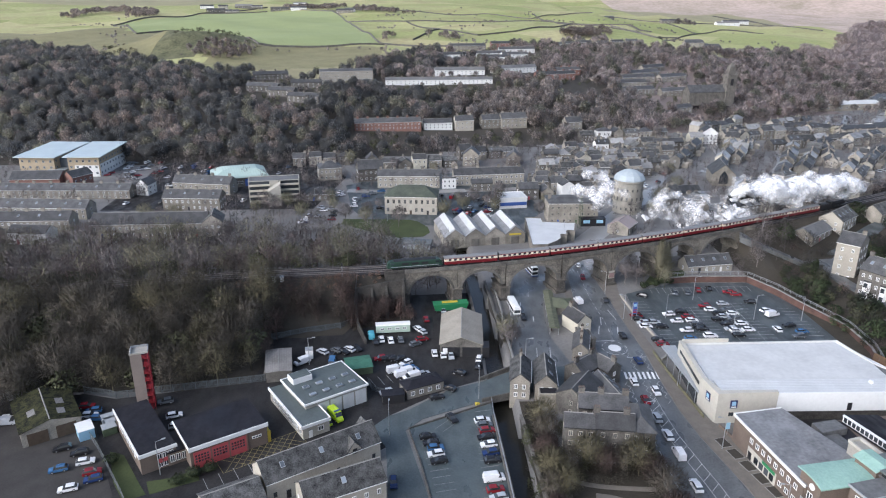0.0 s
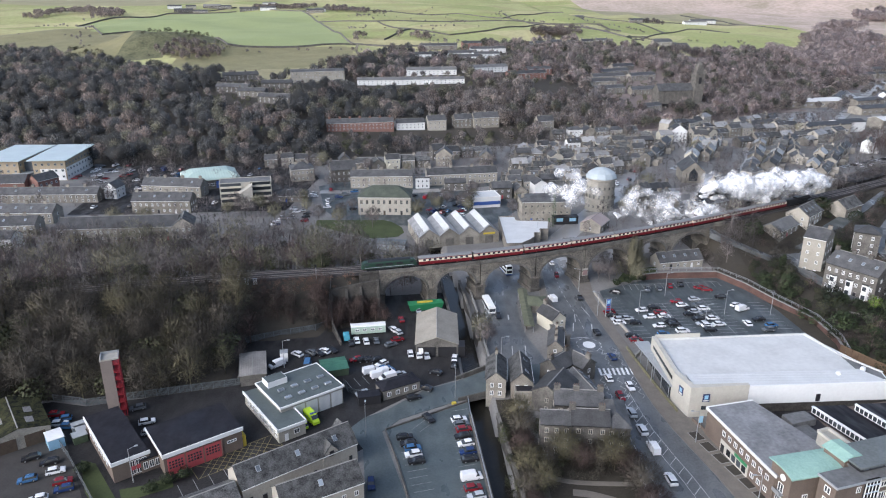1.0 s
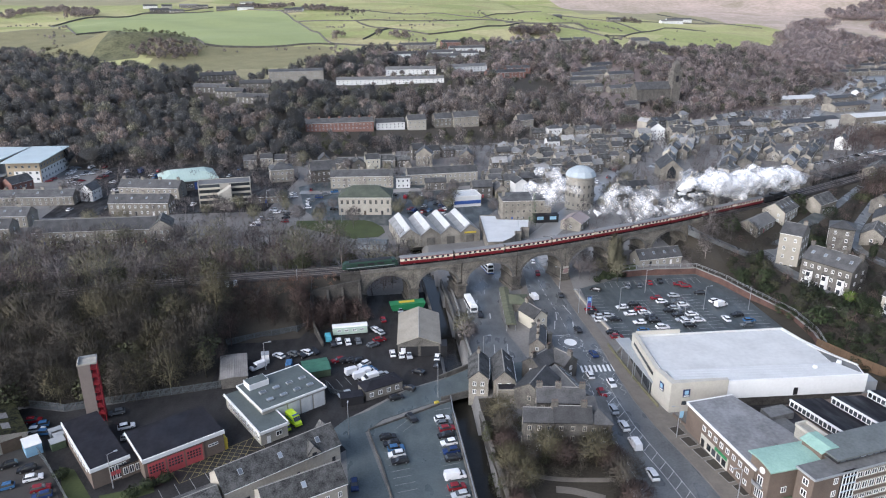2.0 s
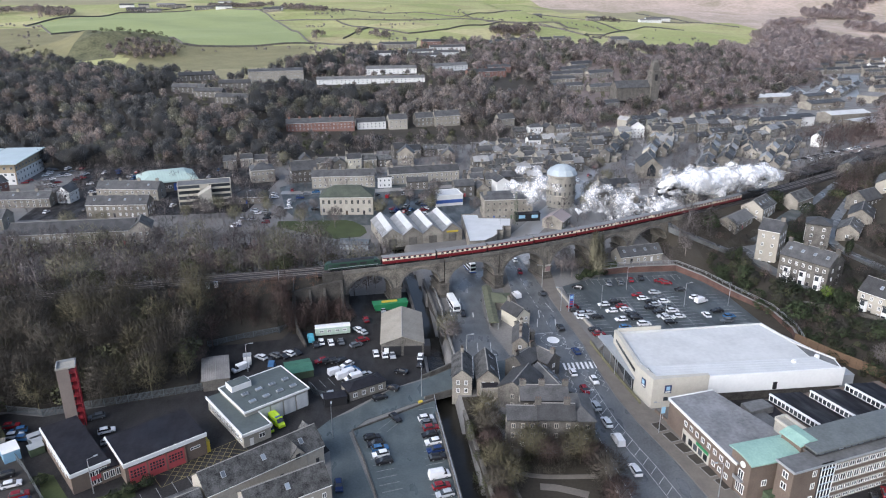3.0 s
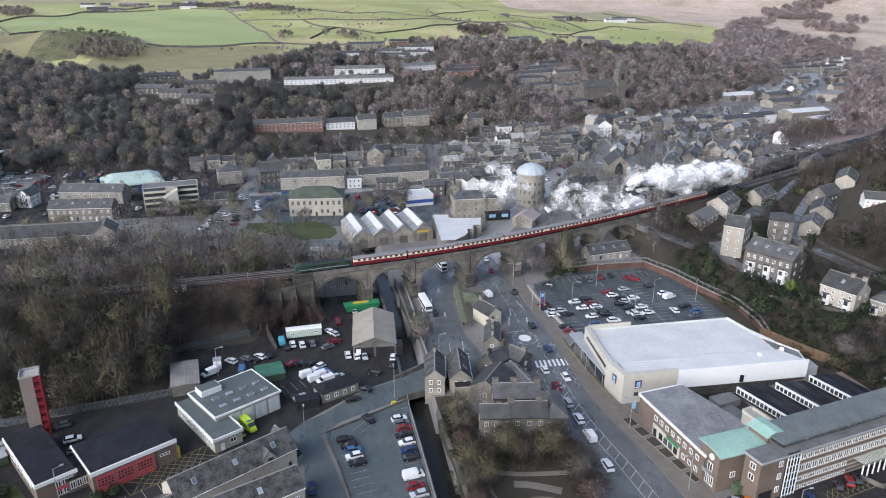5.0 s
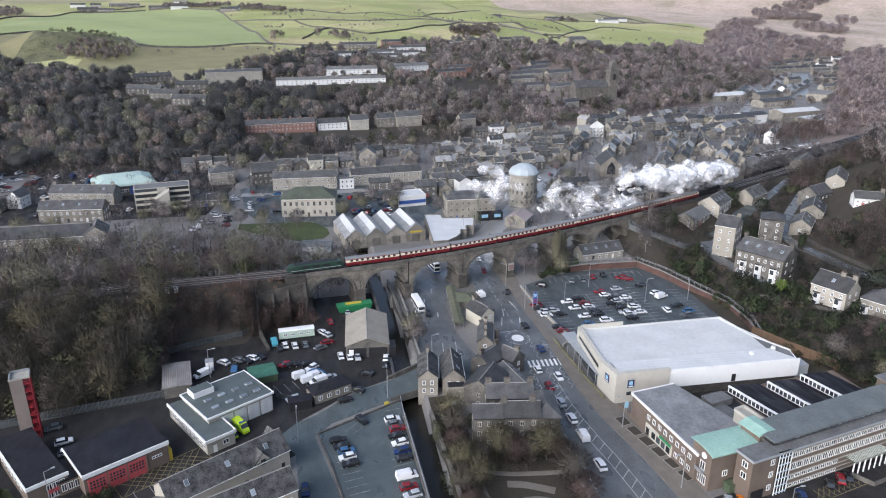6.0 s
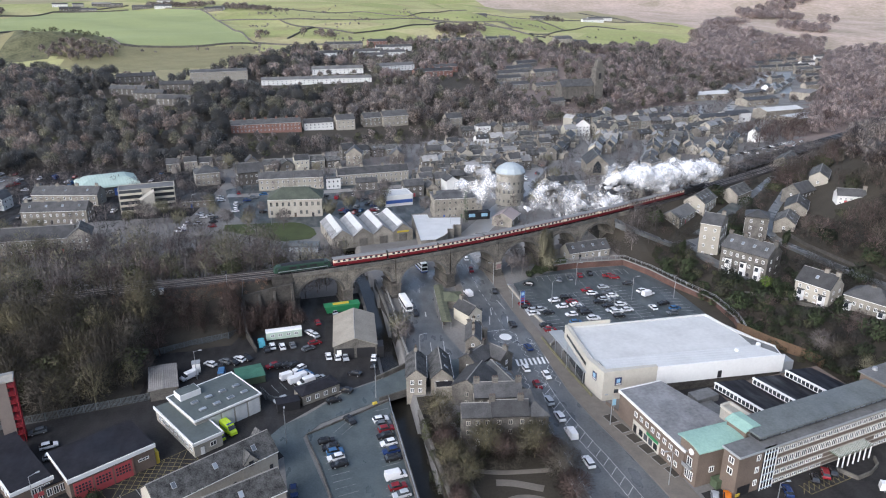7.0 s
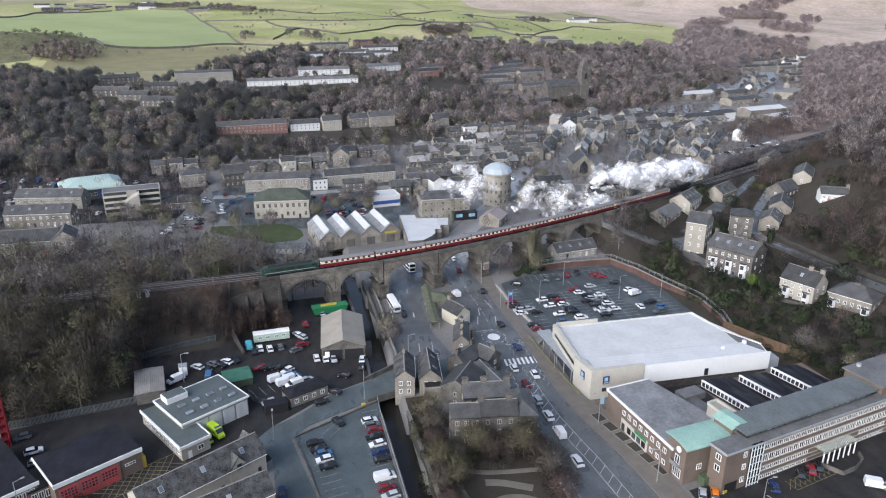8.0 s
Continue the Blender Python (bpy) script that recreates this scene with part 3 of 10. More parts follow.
# ---- roads, yards and river ----
sheet("road_bus_street", curve([(35, 262), (30, 231), (26.8, 212), (25.6, 197), (26.5, 184), (41.5, 184), (42, 192), (39.8, 206), (42, 234), (50, 262)], 4)[:-1], 0.05, ASPHALT, "grey asphalt street with bus lanes", "road")
main_l = [(57, 290), (56.5, 263), (53.5, 233), (54, 208), (52.8, 192.6), (54.5, 177.7), (55.5, 156), (55.4, 138.5), (55.6, 125.6), (57, 112), (58, 90)]
EAST_EDGE = [(64, 290), (65.1, 262), (66.2, 231), (66.6, 212), (67.3, 193), (66.8, 178), (67.0, 160), (68.2, 148), (71.4, 129.5), (73.4, 112), (75, 90)]
MAIN = (main_l, EAST_EDGE)
sheet("road_lower", [(27, 183), (15.7, 175.7), (5.7, 171.4), (-5.3, 161.5), (-11, 158.2), (-15, 153), (-10.6, 145), (-9.2, 128), (-9, 105), (1, 105), (-0.3, 126.8), (-3.2, 139.5), (-6, 151.8), (-1.6, 157), (8.3, 162), (17.5, 166.5), (25, 169), (42, 172), (53, 178), (53, 186), (42, 184)], 0.11, TEAL, "asphalt side road crossing the river", "road")
sheet("pavement_west", [(57, 290), (56.3, 263), (53.2, 233), (53.7, 208), (52.5, 192.6), (54.2, 186), (51, 186), (50, 200), (50.5, 233), (54, 263), (55, 290)], 0.2, PAVING, "narrow paved footway", "pavement")
sheet("pavement_mill", [(54.2, 177), (55.2, 156), (55.1, 138.5), (55.3, 125.6), (56.6, 112), (55, 112), (53.6, 125.6), (53.5, 138.5), (53.5, 156), (52.6, 177)], 0.2, PAVING, "narrow paved footway", "pavement")
sheet("car_park_small", [(-5, 152.4), (-1.9, 139.4), (0.5, 126.6), (1.5, 105), (18.5, 105), (18.4, 124), (17.2, 150.6), (17.0, 164)], 0.15, TEAL, "small asphalt car park beside the river", "car park")
sheet("car_park_market", [(74, 238), (72.5, 216), (75.2, 196), (76, 184), (134, 182), (137.2, 190), (138, 205), (132.3, 224), (129.3, 236), (124, 248), (95, 248)], 0.05, ASPHALT_LOT, "asphalt supermarket car park with white bays", "car park")
sheet("yard_fire_station", [(-117, 167), (-96, 171.2), (-86, 168.4), (-77.5, 170.5), (-46.3, 177), (-17, 173), (-11, 158), (-15, 153), (-10.6, 145), (-30, 128), (-60, 122), (-75, 128), (-82, 148), (-88, 160)], 0.04, ASPHALT_DARK, "dark asphalt yard round the fire station", "yard")
sheet("yard_scrap", [(-54, 177.6), (-56, 186), (-50, 204), (-28, 206), (-22, 222), (-8, 238), (15, 240), (16, 200), (16.5, 177), (5, 171.6), (-11, 158.3)], 0.03, ASPHALT_DARK, "dark asphalt yard crowded with vehicles", "yard")
sheet("yard_west", [(-115, 168), (-88, 160), (-82, 148), (-70, 128), (-100, 110), (-130, 120)], 0.06, GRAVEL, "worn gravel parking yard", "yard")
sheet("yard_workshop", [(88.5, 150), (95, 127), (143, 133), (143, 158), (100, 158), (86, 153)], 0.06, ASPHALT_DARK, "dark asphalt passage behind the workshop", "yard")
sheet("yard_office", [(81, 114), (100, 118), (130, 125.5), (165, 133), (165, 80), (84, 80), (81, 100)], 0.05, ASPHALT_DARK, "asphalt office forecourt", "yard")
sheet("yard_hall", [(-40, 352), (-30, 330), (5, 322), (45, 322), (60, 345), (50, 430), (-20, 430), (-48, 400)], 0.05, ASPHALT_LOT, "asphalt town car park", "car park")
sheet("lawn_hall", [(-42, 326), (-24, 311), (-13, 304), (-2, 306), (1, 312), (0, 320), (-5, 329), (-9, 332), (-42, 334)], 0.1, LAWN, "small green lawn", "lawn")
sheet("lawn_fire_station", [(-77.6, 144.5), (-73.6, 143.0), (-65.6, 132.0), (-63.0, 128.6), (-67.2, 126.5), (-72, 133)], 0.1, LAWN, "strip of green lawn", "lawn")
sheet("lawn_front", [(-64.5, 133.0), (-59.6, 134.2), (-54.2, 137.2), (-52.6, 133.3), (-58.5, 130.5), (-62.2, 128.6)], 0.1, LAWN, "strip of green lawn", "lawn")
sheet("lawn_viaduct", [(82, 245), (98, 250), (106, 262), (90, 258)], 0.1, LAWN, "small green lawn", "lawn")
sheet("road_west_car_park", [(-170, 350), (-60, 352), (-50, 420), (-70, 470), (-175, 462)], 0.04, ASPHALT_DARK, "asphalt car park among the terraces", "car park")
sheet("road_town", [(54, 262), (66, 262), (80, 300), (112, 350), (150, 420), (205, 520), (193, 522), (138, 424), (100, 352), (68, 302), (56, 290)], 0.06, WET, "asphalt street through the town", "road")
ribbon("road_valley", curve([(380, 590), (420, 640), (462, 690), (500, 740), (560, 810), (640, 900), (720, 1000)], 5), 9, 0.3, WET, "wet road shining down the valley", "road")
ribbon("road_town_east", curve([(205, 520), (260, 540), (330, 580), (380, 590)], 5), 8, 0.25, WET, "wet asphalt street", "road")
ribbon("road_town_square", curve([(100, 352), (130, 372), (165, 380), (200, 410)], 5), 12, 0.2, WET, "wet asphalt square below the round tower", "road")
single("water_bend", Shape().prism([(632, 850), (655, 846), (668, 905), (646, 912)], -0.4, 0.4), WATER, "still water reflecting the low sun", "pond", "structure")
single("water_reach", Shape().prism([(560, 765), (573, 762), (592, 818), (577, 822)], -0.4, 0.4), WATER, "still water reflecting the low sun", "pond", "structure")
river = Shape()
ry = [20, 60, 100, 124, 143, 157, 180, 200, 218, 235, 249, 275, 296]
river.solid([[(float(river_x(y)) - 3.4, y, -3.4), (float(river_x(y)) + 3.4, y, -3.4), (float(river_x(y)) + 3.4, y, -4.4), (float(river_x(y)) - 3.4, y, -4.4)] for y in ry])
single("water", river, WATER, "dark shallow river between walls", "river", "structure")


def strip(name, left, right, z, mats, label, category="road"):
    """A sheet between two edge lines of equal length."""
    s = Shape()
    s.solid([[(*p, z), (*q, z), (*q, z - 0.6), (*p, z - 0.6)] for p, q in zip(left, right)])
    return single(name, s, mats, label, category, "structure")


def wall_line(name, line, w, z0, z1, mats, label, category="wall", kind="structure", coping=None):
    ob = thing(name, 0, 0, 0, 0, label, category, kind=kind)
    s, c = Shape(), Shape()
    for p, q in zip(line, line[1:]):
        a = (z0(*p), z0(*q)) if callable(z0) else z0
        b = (z1(*p), z1(*q)) if callable(z1) else z1
        s.bar(p, q, w, a, b)
        if coping:
            t = b if isinstance(b, tuple) else (b, b)
            c.bar(p, q, w + 0.25, t, (t[0] + 0.18, t[1] + 0.18))
    part("wall_face", s, mats, ob)
    if coping:
        part("coping", c, coping, ob)
    return ob


strip("road_main", *MAIN, 0.08, ASPHALT, "wide asphalt main road with white markings")
strip("pavement_east", [(x + 0.3, y) for x, y in EAST_EDGE[1:]], [(75, 262), (70.3, 231), (70.2, 212), (71.2, 193), (71.0, 178), (71.8, 160), (77.0, 146), (78.6, 129.5), (80, 112), (81, 90)], 0.2, PAVING, "buff paved footway beside the main road", "pavement")
wall_line("wall_footway", [(70.0, 192), (70.3, 184), (71.0, 171.8), (72.3, 156)], 0.35, 0, 1.0, STONE_MOSS, "low mossy stone wall beside the footway", "wall")
for k, off in ((1, -3.6), (2, 3.6)):
    wall_line("river_wall_%d" % k, [(float(river_x(y)) + off, y) for y in ry if y < 168] , 0.7, -4.5, 1.0, SOOT_SHADE, "sooty stone river wall", coping=STONE_DARK)
    wall_line("river_wall_%d" % (k + 2), [(float(river_x(y)) + off, y) for y in ry if y > 184 and y < 252], 0.7, -4.5, 1.1, SOOT_SHADE, "sooty stone river wall", coping=STONE_DARK)
bridge = thing("bridge", 0, 0, 0, 0, "low stone road bridge over the river", "bridge", kind="structure")
part("bridge_deck", Shape().prism([(15.5, 165.5), (26.5, 169.2), (27, 183.5), (15.5, 176)], -1.2, 0.02), STONE_DARK, bridge)
part("parapet", Shape().bar((14.5, 165.0), (26, 169.2), 0.4, -1, 1.1), STONE_DARK, bridge)
part("parapet", Shape().bar((14.5, 176.2), (25.6, 183.6), 0.4, -1, 1.1), STONE_DARK, bridge)

# ---- road markings ----
def marks(name, bars, mats, z, label, parent=None):
    """Painted strips: (x0, y0, x1, y1, width)."""
    s = Shape()
    for x0, y0, x1, y1, w in bars:
        s.bar((x0, y0), (x1, y1), w, z - 0.02, z)
    return single(name, s, mats, label, "road marking", "structure")


def bays(x0, y0, x1, y1, n, dx, dy, w=0.16):
    return [(x0 + (x1 - x0) * k / n, y0 + (y1 - y0) * k / n, x0 + (x1 - x0) * k / n + dx, y0 + (y1 - y0) * k / n + dy, w) for k in range(n + 1)]


marks("trim_zebra", [(57.6 + 1.35 * k, 176.2, 57.9 + 1.35 * k, 180.2, 0.65) for k in range(9)], PAINT_FRESH, 0.1, "white zebra crossing stripes on asphalt")
s = Shape()
s.prism([(58.8 + 2.0 * math.cos(k * 0.2618), 195.3 + 2.3 * math.sin(k * 0.2618)) for k in range(24)], 0.06, 0.12)
single("trim_roundabout", s, PAINT_FRESH, "painted white mini roundabout disc", "road marking", "structure")
lane = [(60.5, 262), (59.5, 235), (60.2, 215), (60, 205)]
dash = []
for line, gap in ((lane, 4),):
    for (ax, ay), (bx, by) in zip(line, line[1:]):
        n = max(1, int(math.hypot(bx - ax, by - ay) / gap))
        dash += [(ax + (bx - ax) * (k + 0.2) / n, ay + (by - ay) * (k + 0.2) / n, ax + (bx - ax) * (k + 0.7) / n, ay + (by - ay) * (k + 0.7) / n, 0.18) for k in range(n)]
hatch = []
centre = lambda y: float(np.interp(y, (95, 112, 130, 136, 143, 149, 160), (67.2, 66.4, 64.4, 63.3, 62.4, 61.6, 61.2)))
for k in range(18):
    y = 102 + 3.6 * k
    hatch += [(centre(y) - 1.2, y, centre(y) + 1.2, y + 2.6, 0.13)]
    hatch += [(centre(v) + sx, v, centre(v + 3.6) + sx, v + 3.6, 0.11) for v in (y,) for sx in (-1.5, 1.5)]
edge = []
for side_x, step in (((56.3, 56.2, 56.2, 57.5), 1), ((70.8, 71.4, 72.4, 73.2), 1)):
    ys = np.arange(104, 172, 4.0)
    for y in ys:
        x = [float(np.interp(v, (104, 130, 145, 172), side_x[::-1] if side_x[0] > 60 else side_x)) for v in (y, y + 2.2)]
        edge.append((x[0], y, x[1], y + 2.2, 0.16))
zig = []
for k in range(7):
    for x in (56.9, 61.8, 66.0):
        zig += [(x + 0.5 * (-1) ** k, 181 + 1.7 * k, x - 0.5 * (-1) ** k, 182.7 + 1.7 * k, 0.09), (x + 0.6 * (-1) ** k, 175 - 1.7 * k, x - 0.6 * (-1) ** k, 173.3 - 1.7 * k, 0.09)]
for k in range(10):
    a0, a1 = k * 0.628, k * 0.628 + 0.36
    zig.append((58.8 + 3.9 * math.cos(a0), 195.3 + 4.4 * math.sin(a0), 58.8 + 3.9 * math.cos(a1), 195.3 + 4.4 * math.sin(a1), 0.2))
edge = [q for q in edge if q[0] < 60]
marks("trim_main_road_lines", dash + hatch + edge + zig + [(53.5, 200, 60, 200.5, 0.3), (61, 189, 67, 189.4, 0.3), (56, 205, 57.6, 211, 0.3), (58.5, 212, 59.6, 218, 0.3), (62.5, 205, 63.5, 210, 0.4), (64.5, 216, 63.6, 224, 0.2)], PAINT_W, 0.1, "white lane, hatching and zigzag lines")
marks("trim_bus_street_lines", [(28.2 + 0.13 * k, 202 + 4.5 * k, 28.5 + 0.13 * k, 204.4 + 4.5 * k, 0.35) for k in range(10)] + [(36, 215, 36.4, 219, 0.4), (33, 228, 33.5, 231, 0.4), (37, 236, 37.6, 240, 0.25), (33.5, 190, 34.2, 196, 0.2), (37.5, 189, 38.4, 196, 0.2), (31, 187, 39, 188, 0.25)], PAINT_W, 0.075, "white bus lane markings")
lot = bays(84, 238, 122, 239.5, 15, 0.3, 5.0) + [(84, 243, 122, 244.5, 0.14)]
for cx, n, y0 in ((93, 10, 200), (109, 13, 196)):
    lot += [(cx, y0, cx + 0.4, y0 + 2.5 * n, 0.14)] + [(cx - 4.8, y0 + 2.5 * k, cx + 4.8, y0 + 2.5 * k + 0.3, 0.14) for k in range(n + 1)]
lot += bays(76.5, 199, 74, 231, 12, 4.8, 0.2) + bays(130, 192, 129.5, 224, 12, -4.8, 0.3) + [(101, 197, 100, 236, 0.14), (100, 204, 103, 205, 0.3), (117, 232, 121, 232, 0.3)]
marks("trim_market_bays", lot, PAINT_MID, 0.075, "white parking bay lines")
marks("trim_small_bays", bays(1.5, 128, -2.6, 150, 9, 4.6, 1.0) + bays(12.2, 126, 12.2, 160, 13, 4.6, 0.9) + [(1.5, 152.2, 5, 156.2, 0.14), (3.5, 151, 7, 155, 0.14)], PAINT_OLD, 0.17, "white parking bay lines")
box_m = []
keep_clear = lambda u, v: (-33.6 - 0.834 * u + 0.552 * v, 152.3 - 0.552 * u - 0.834 * v)
for u0, v0, u1, v1 in [(0, 0, 21, 0), (0, 6, 21, 6), (0, 0, 0, 6), (21, 0, 21, 6)] + [(1.9 * k, 0, 1.9 * k + 5.3, 6) for k in range(9)] + [(1.9 * k + 5.3, 0, 1.9 * k, 6) for k in range(9)]:
    box_m.append((*keep_clear(u0, v0), *keep_clear(u1, v1), 0.14))
marks("trim_yellow_box", box_m, PAINT_Y, 0.065, "worn yellow crosshatched keep-clear box")
marks("trim_yard_lines", bays(-22, 176, -10, 181, 5, 2.2, -4.5) + bays(-52, 134, -40, 141, 4, 3.0, -5), PAINT_OLD, 0.065, "faded white bay lines")
marks("trim_office_bays", bays(104.2, 112.4, 116.8, 115.6, 8, 0.8, -3.3, 0.14) + bays(105.8, 112.8, 118.4, 116.0, 8, -2.4, -3.3, 0.14) + [(105, 109.1, 117.6, 112.3, 0.14)], PAINT_Y, 0.07, "yellow hatched bays")
marks("trim_office_lines", bays(89, 105, 97, 109, 5, 1.4, -3.2, 0.2), PAINT_W, 0.07, "white painted bays")

# ---- viaduct ----
via = thing("viaduct", 0, 0, 0, 0, "long sooty stone railway viaduct with round arches", "viaduct", kind="structure")
PIERS = (-9, 9.5, 27.0, 48.2, 68.5, 89.5, 107.5, 129)
HALF = 4.6


def at_track(x):
    y = float(track_y(x))
    d = Vector((1, float(track_y(x + 1) - track_y(x - 1)) / 2)).normalized()
    return Vector((x, y)), d


def arch_pts(span, half_pier, top):
    o = span / 2 - half_pier
    rise = min(o * 0.8, 6.8)
    spring = DECK - 1.9 - rise
    pts = [(-o * math.cos(math.pi * k / 16), spring + rise * math.sin(math.pi * k / 16)) for k in range(17)]
    return o, spring, pts


for k, (xa, xb) in enumerate(zip(PIERS, PIERS[1:])):
    (pa, da), (pb, db) = at_track(xa), at_track(xb)
    mid, d = (pa + pb) / 2, (pb - pa).normalized()
    span = (pb - pa).length
    o, spring, pts = arch_pts(span, 1.7, DECK)
    turn = math.degrees(math.atan2(d.y, d.x))
    m = pose(mid.x, mid.y, 0, 0, 0, turn)
    s = Shape()
    top = DECK - 0.1
    for y in (-HALF, HALF):
        for (x0, z0), (x1, z1) in zip(pts, pts[1:]):
            s.face([(x0, y, z0), (x1, y, z1), (x1, y, top), (x0, y, top)])
        for sx in (-1, 1):
            s.face([(sx * span / 2, y, spring), (sx * o, y, spring), (sx * o, y, top), (sx * span / 2, y, top)])
    for (x0, z0), (x1, z1) in zip(pts, pts[1:]):
        s.face([(x0, -HALF, z0), (x1, -HALF, z1), (x1, HALF, z1), (x0, HALF, z0)])
    s.face([(-span / 2, -HALF, top), (span / 2, -HALF, top), (span / 2, HALF, top), (-span / 2, HALF, top)])
    arch = part("arch", s, VIADUCT, via, at=m)
    ring = Shape()
    for y in (-HALF - 0.12, HALF - 0.02):
        for a in range(16):
            (x0, z0), (x1, z1) = pts[a], pts[a + 1]
            n0, n1 = Vector((x0, z0 - spring)).normalized() * 0.75, Vector((x1, z1 - spring)).normalized() * 0.75
            ring.solid([[(x0, y, z0), (x1, y, z1), (x1 + n1.x, y, z1 + n1.y), (x0 + n0.x, y, z0 + n0.y)], [(x0, y + 0.14, z0), (x1, y + 0.14, z1), (x1 + n1.x, y + 0.14, z1 + n1.y), (x0 + n0.x, y + 0.14, z0 + n0.y)]])
    part("arch_ring", ring, STONE_DARK, arch, "dressed stone arch ring")
    L = span / 2 + 0.05
    part("string_course", Shape().box(-L, -HALF - 0.3, top - 0.3, L, -HALF + 0.3, top + 0.05).box(-L, HALF - 0.3, top - 0.3, L, HALF + 0.3, top + 0.05), STONE_DARK, arch)
    part("parapet", Shape().box(-L, -HALF - 0.12, top + 0.05, L, -HALF + 0.33, top + 1.05), STONE_DARK, arch)
    part("parapet", Shape().box(-L, HALF - 0.33, top + 0.05, L, HALF + 0.12, top + 1.05), STONE_DARK, arch)
    s = Shape()
    foot = -0.5 if k else 0.0
    s.box(-1.8, -HALF - 0.25, foot - 4.6 if 15 < xa < 30 else foot, 1.8, HALF + 0.25, spring, inset=0.15)
    s.box(-2.1, -HALF - 0.5, spring - 0.55, 2.1, HALF + 0.5, spring - 0.05)
    s.box(-2.2, -HALF - 0.7, foot - 4.6 if 15 < xa < 30 else foot, 2.2, HALF + 0.7, 1.2)
    part("pier", s, PIER, via, at=pose(pa.x, pa.y, 0, 0, 0, math.degrees(math.atan2(da.y, da.x))))
for xe in (-9, 129):
    p, d = at_track(xe)
    sx = -1 if xe < 0 else 1
    part("abutment", Shape().box(min(0, sx * 7), -HALF - 0.3, -1, max(0, sx * 7), HALF + 0.3, DECK - 0.1).box(min(0, sx * 7), -HALF - 0.12, DECK, max(0, sx * 7), -HALF + 0.33, DECK + 0.95), SOOT_SHADE if xe < 0 else VIADUCT, via, at=pose(p.x, p.y, 0, 0, 0, math.degrees(math.atan2(d.y, d.x))))
# buttresses of the retaining wall before the first arch
wall_line("retaining_wall_rail", [(x, float(track_y(x)) - 7.5) for x in (-26, -20, -14, -8)], 0.8, -0.5, lambda x, y: float(np.interp(x, (-26, -12), (10.2, 12.6))), SOOT_SHADE, "sooty stone retaining wall below the railway")
for x, bt in ((-24.6, 10.4), (-19.4, 10.4), (-14.5, 10.8), (-8.7, 12.8)):
    s = Shape().solid([[(-0.5, -4.6, -0.5), (0.5, -4.6, -0.5), (0.5, 0.6, -0.5), (-0.5, 0.6, -0.5)], [(-0.42, -1.6, bt - 2.2), (0.42, -1.6, bt - 2.2), (0.42, 0.6, bt - 2.2), (-0.42, 0.6, bt - 2.2)], [(-0.4, -0.5, bt), (0.4, -0.5, bt), (0.4, 0.6, bt), (-0.4, 0.6, bt)]])
    single("buttress", s, SOOT_SHADE, "slim sooty stone buttress against the retaining wall", "buttress", group="buttresses below the railway", at=pose(x, float(track_y(x)) - 7.7, 0, 0, 0, 8))
sheet("scrub_bed", [(-25, 209), (-18, 213), (-6, 217), (-5, 226), (-25, 224)], 0.12, SCRUB, "bramble-covered ground below the retaining wall", "scrub ground")
wall_line("wall_bank_foot", [(-24.8, 219), (-23.4, 210), (-19.9, 199.5)], 0.5, -0.5, lambda x, y: float(np.interp(y, (199, 210, 219), (1.4, 3.0, 7.0))), SOOT_SHADE, "stepped dark stone wall down the bank")
# track bed and rails
xs = list(np.arange(-300, 330, 6.0))
bed = Shape()
rails = [Shape() for _ in range(4)]
rings = []
for x in xs:
    p, d = at_track(x)
    w = 3.9
    rings.append([(p.x - d.y * w, p.y + d.x * w, DECK + 0.12), (p.x + d.y * w, p.y - d.x * w, DECK + 0.12), (p.x + d.y * (w + 0.3), p.y - d.x * (w + 0.3), DECK - 0.5), (p.x - d.y * (w + 0.3), p.y + d.x * (w + 0.3), DECK - 0.5)])
bed.solid(rings)
single("trackbed", bed, BALLAST, "dark ballast trackbed of the railway", "railway", "structure")
for j, off in enumerate((-2.6, -1.15, 1.15, 2.6)):
    pts = []
    for x in xs:
        p, d = at_track(x)
        pts.append((p.x - d.y * off, p.y + d.x * off))
    for a, b in zip(pts, pts[1:]):
        rails[j].bar(a, b, 0.12, DECK + 0.12, DECK + 0.3)
    single("rail", rails[j], RAIL, "rusty steel running rail", "rail", "structure")

# ---- train ----
tr_pts = [at_track(x)[0] for x in np.arange(-60, 330, 3.0)]
tr_s = np.concatenate([[0], np.cumsum([(b - a).length for a, b in zip(tr_pts, tr_pts[1:])])])


def on_track(s, off=-1.9):
    x = np.interp(s, tr_s, [p.x for p in tr_pts])
    p, d = at_track(float(x))
    return pose(p.x - d.y * off, p.y + d.x * off, DECK + 0.3, 0, 0, math.degrees(math.atan2(d.y, d.x)))


S0 = float(np.interp(5.0, [p.x for p in tr_pts], tr_s))


def bogie():
    s = Shape().box(-1.9, -1.15, 0.35, 1.9, 1.15, 0.75)
    for x in (-1.3, 1.3):
        for y in (-0.8, 0.7):
            s.tube((x, y, 0.45), 0.46, (x, y + 0.12, 0.45), 0.46, 10)
    return s.mesh("bogie", DARK_PAINT)


BOGIE = bogie()
CO_WIN = Shape().box(-0.48, -0.02, -0.34, 0.48, 0.02, 0.34).mesh("window", GLASS)


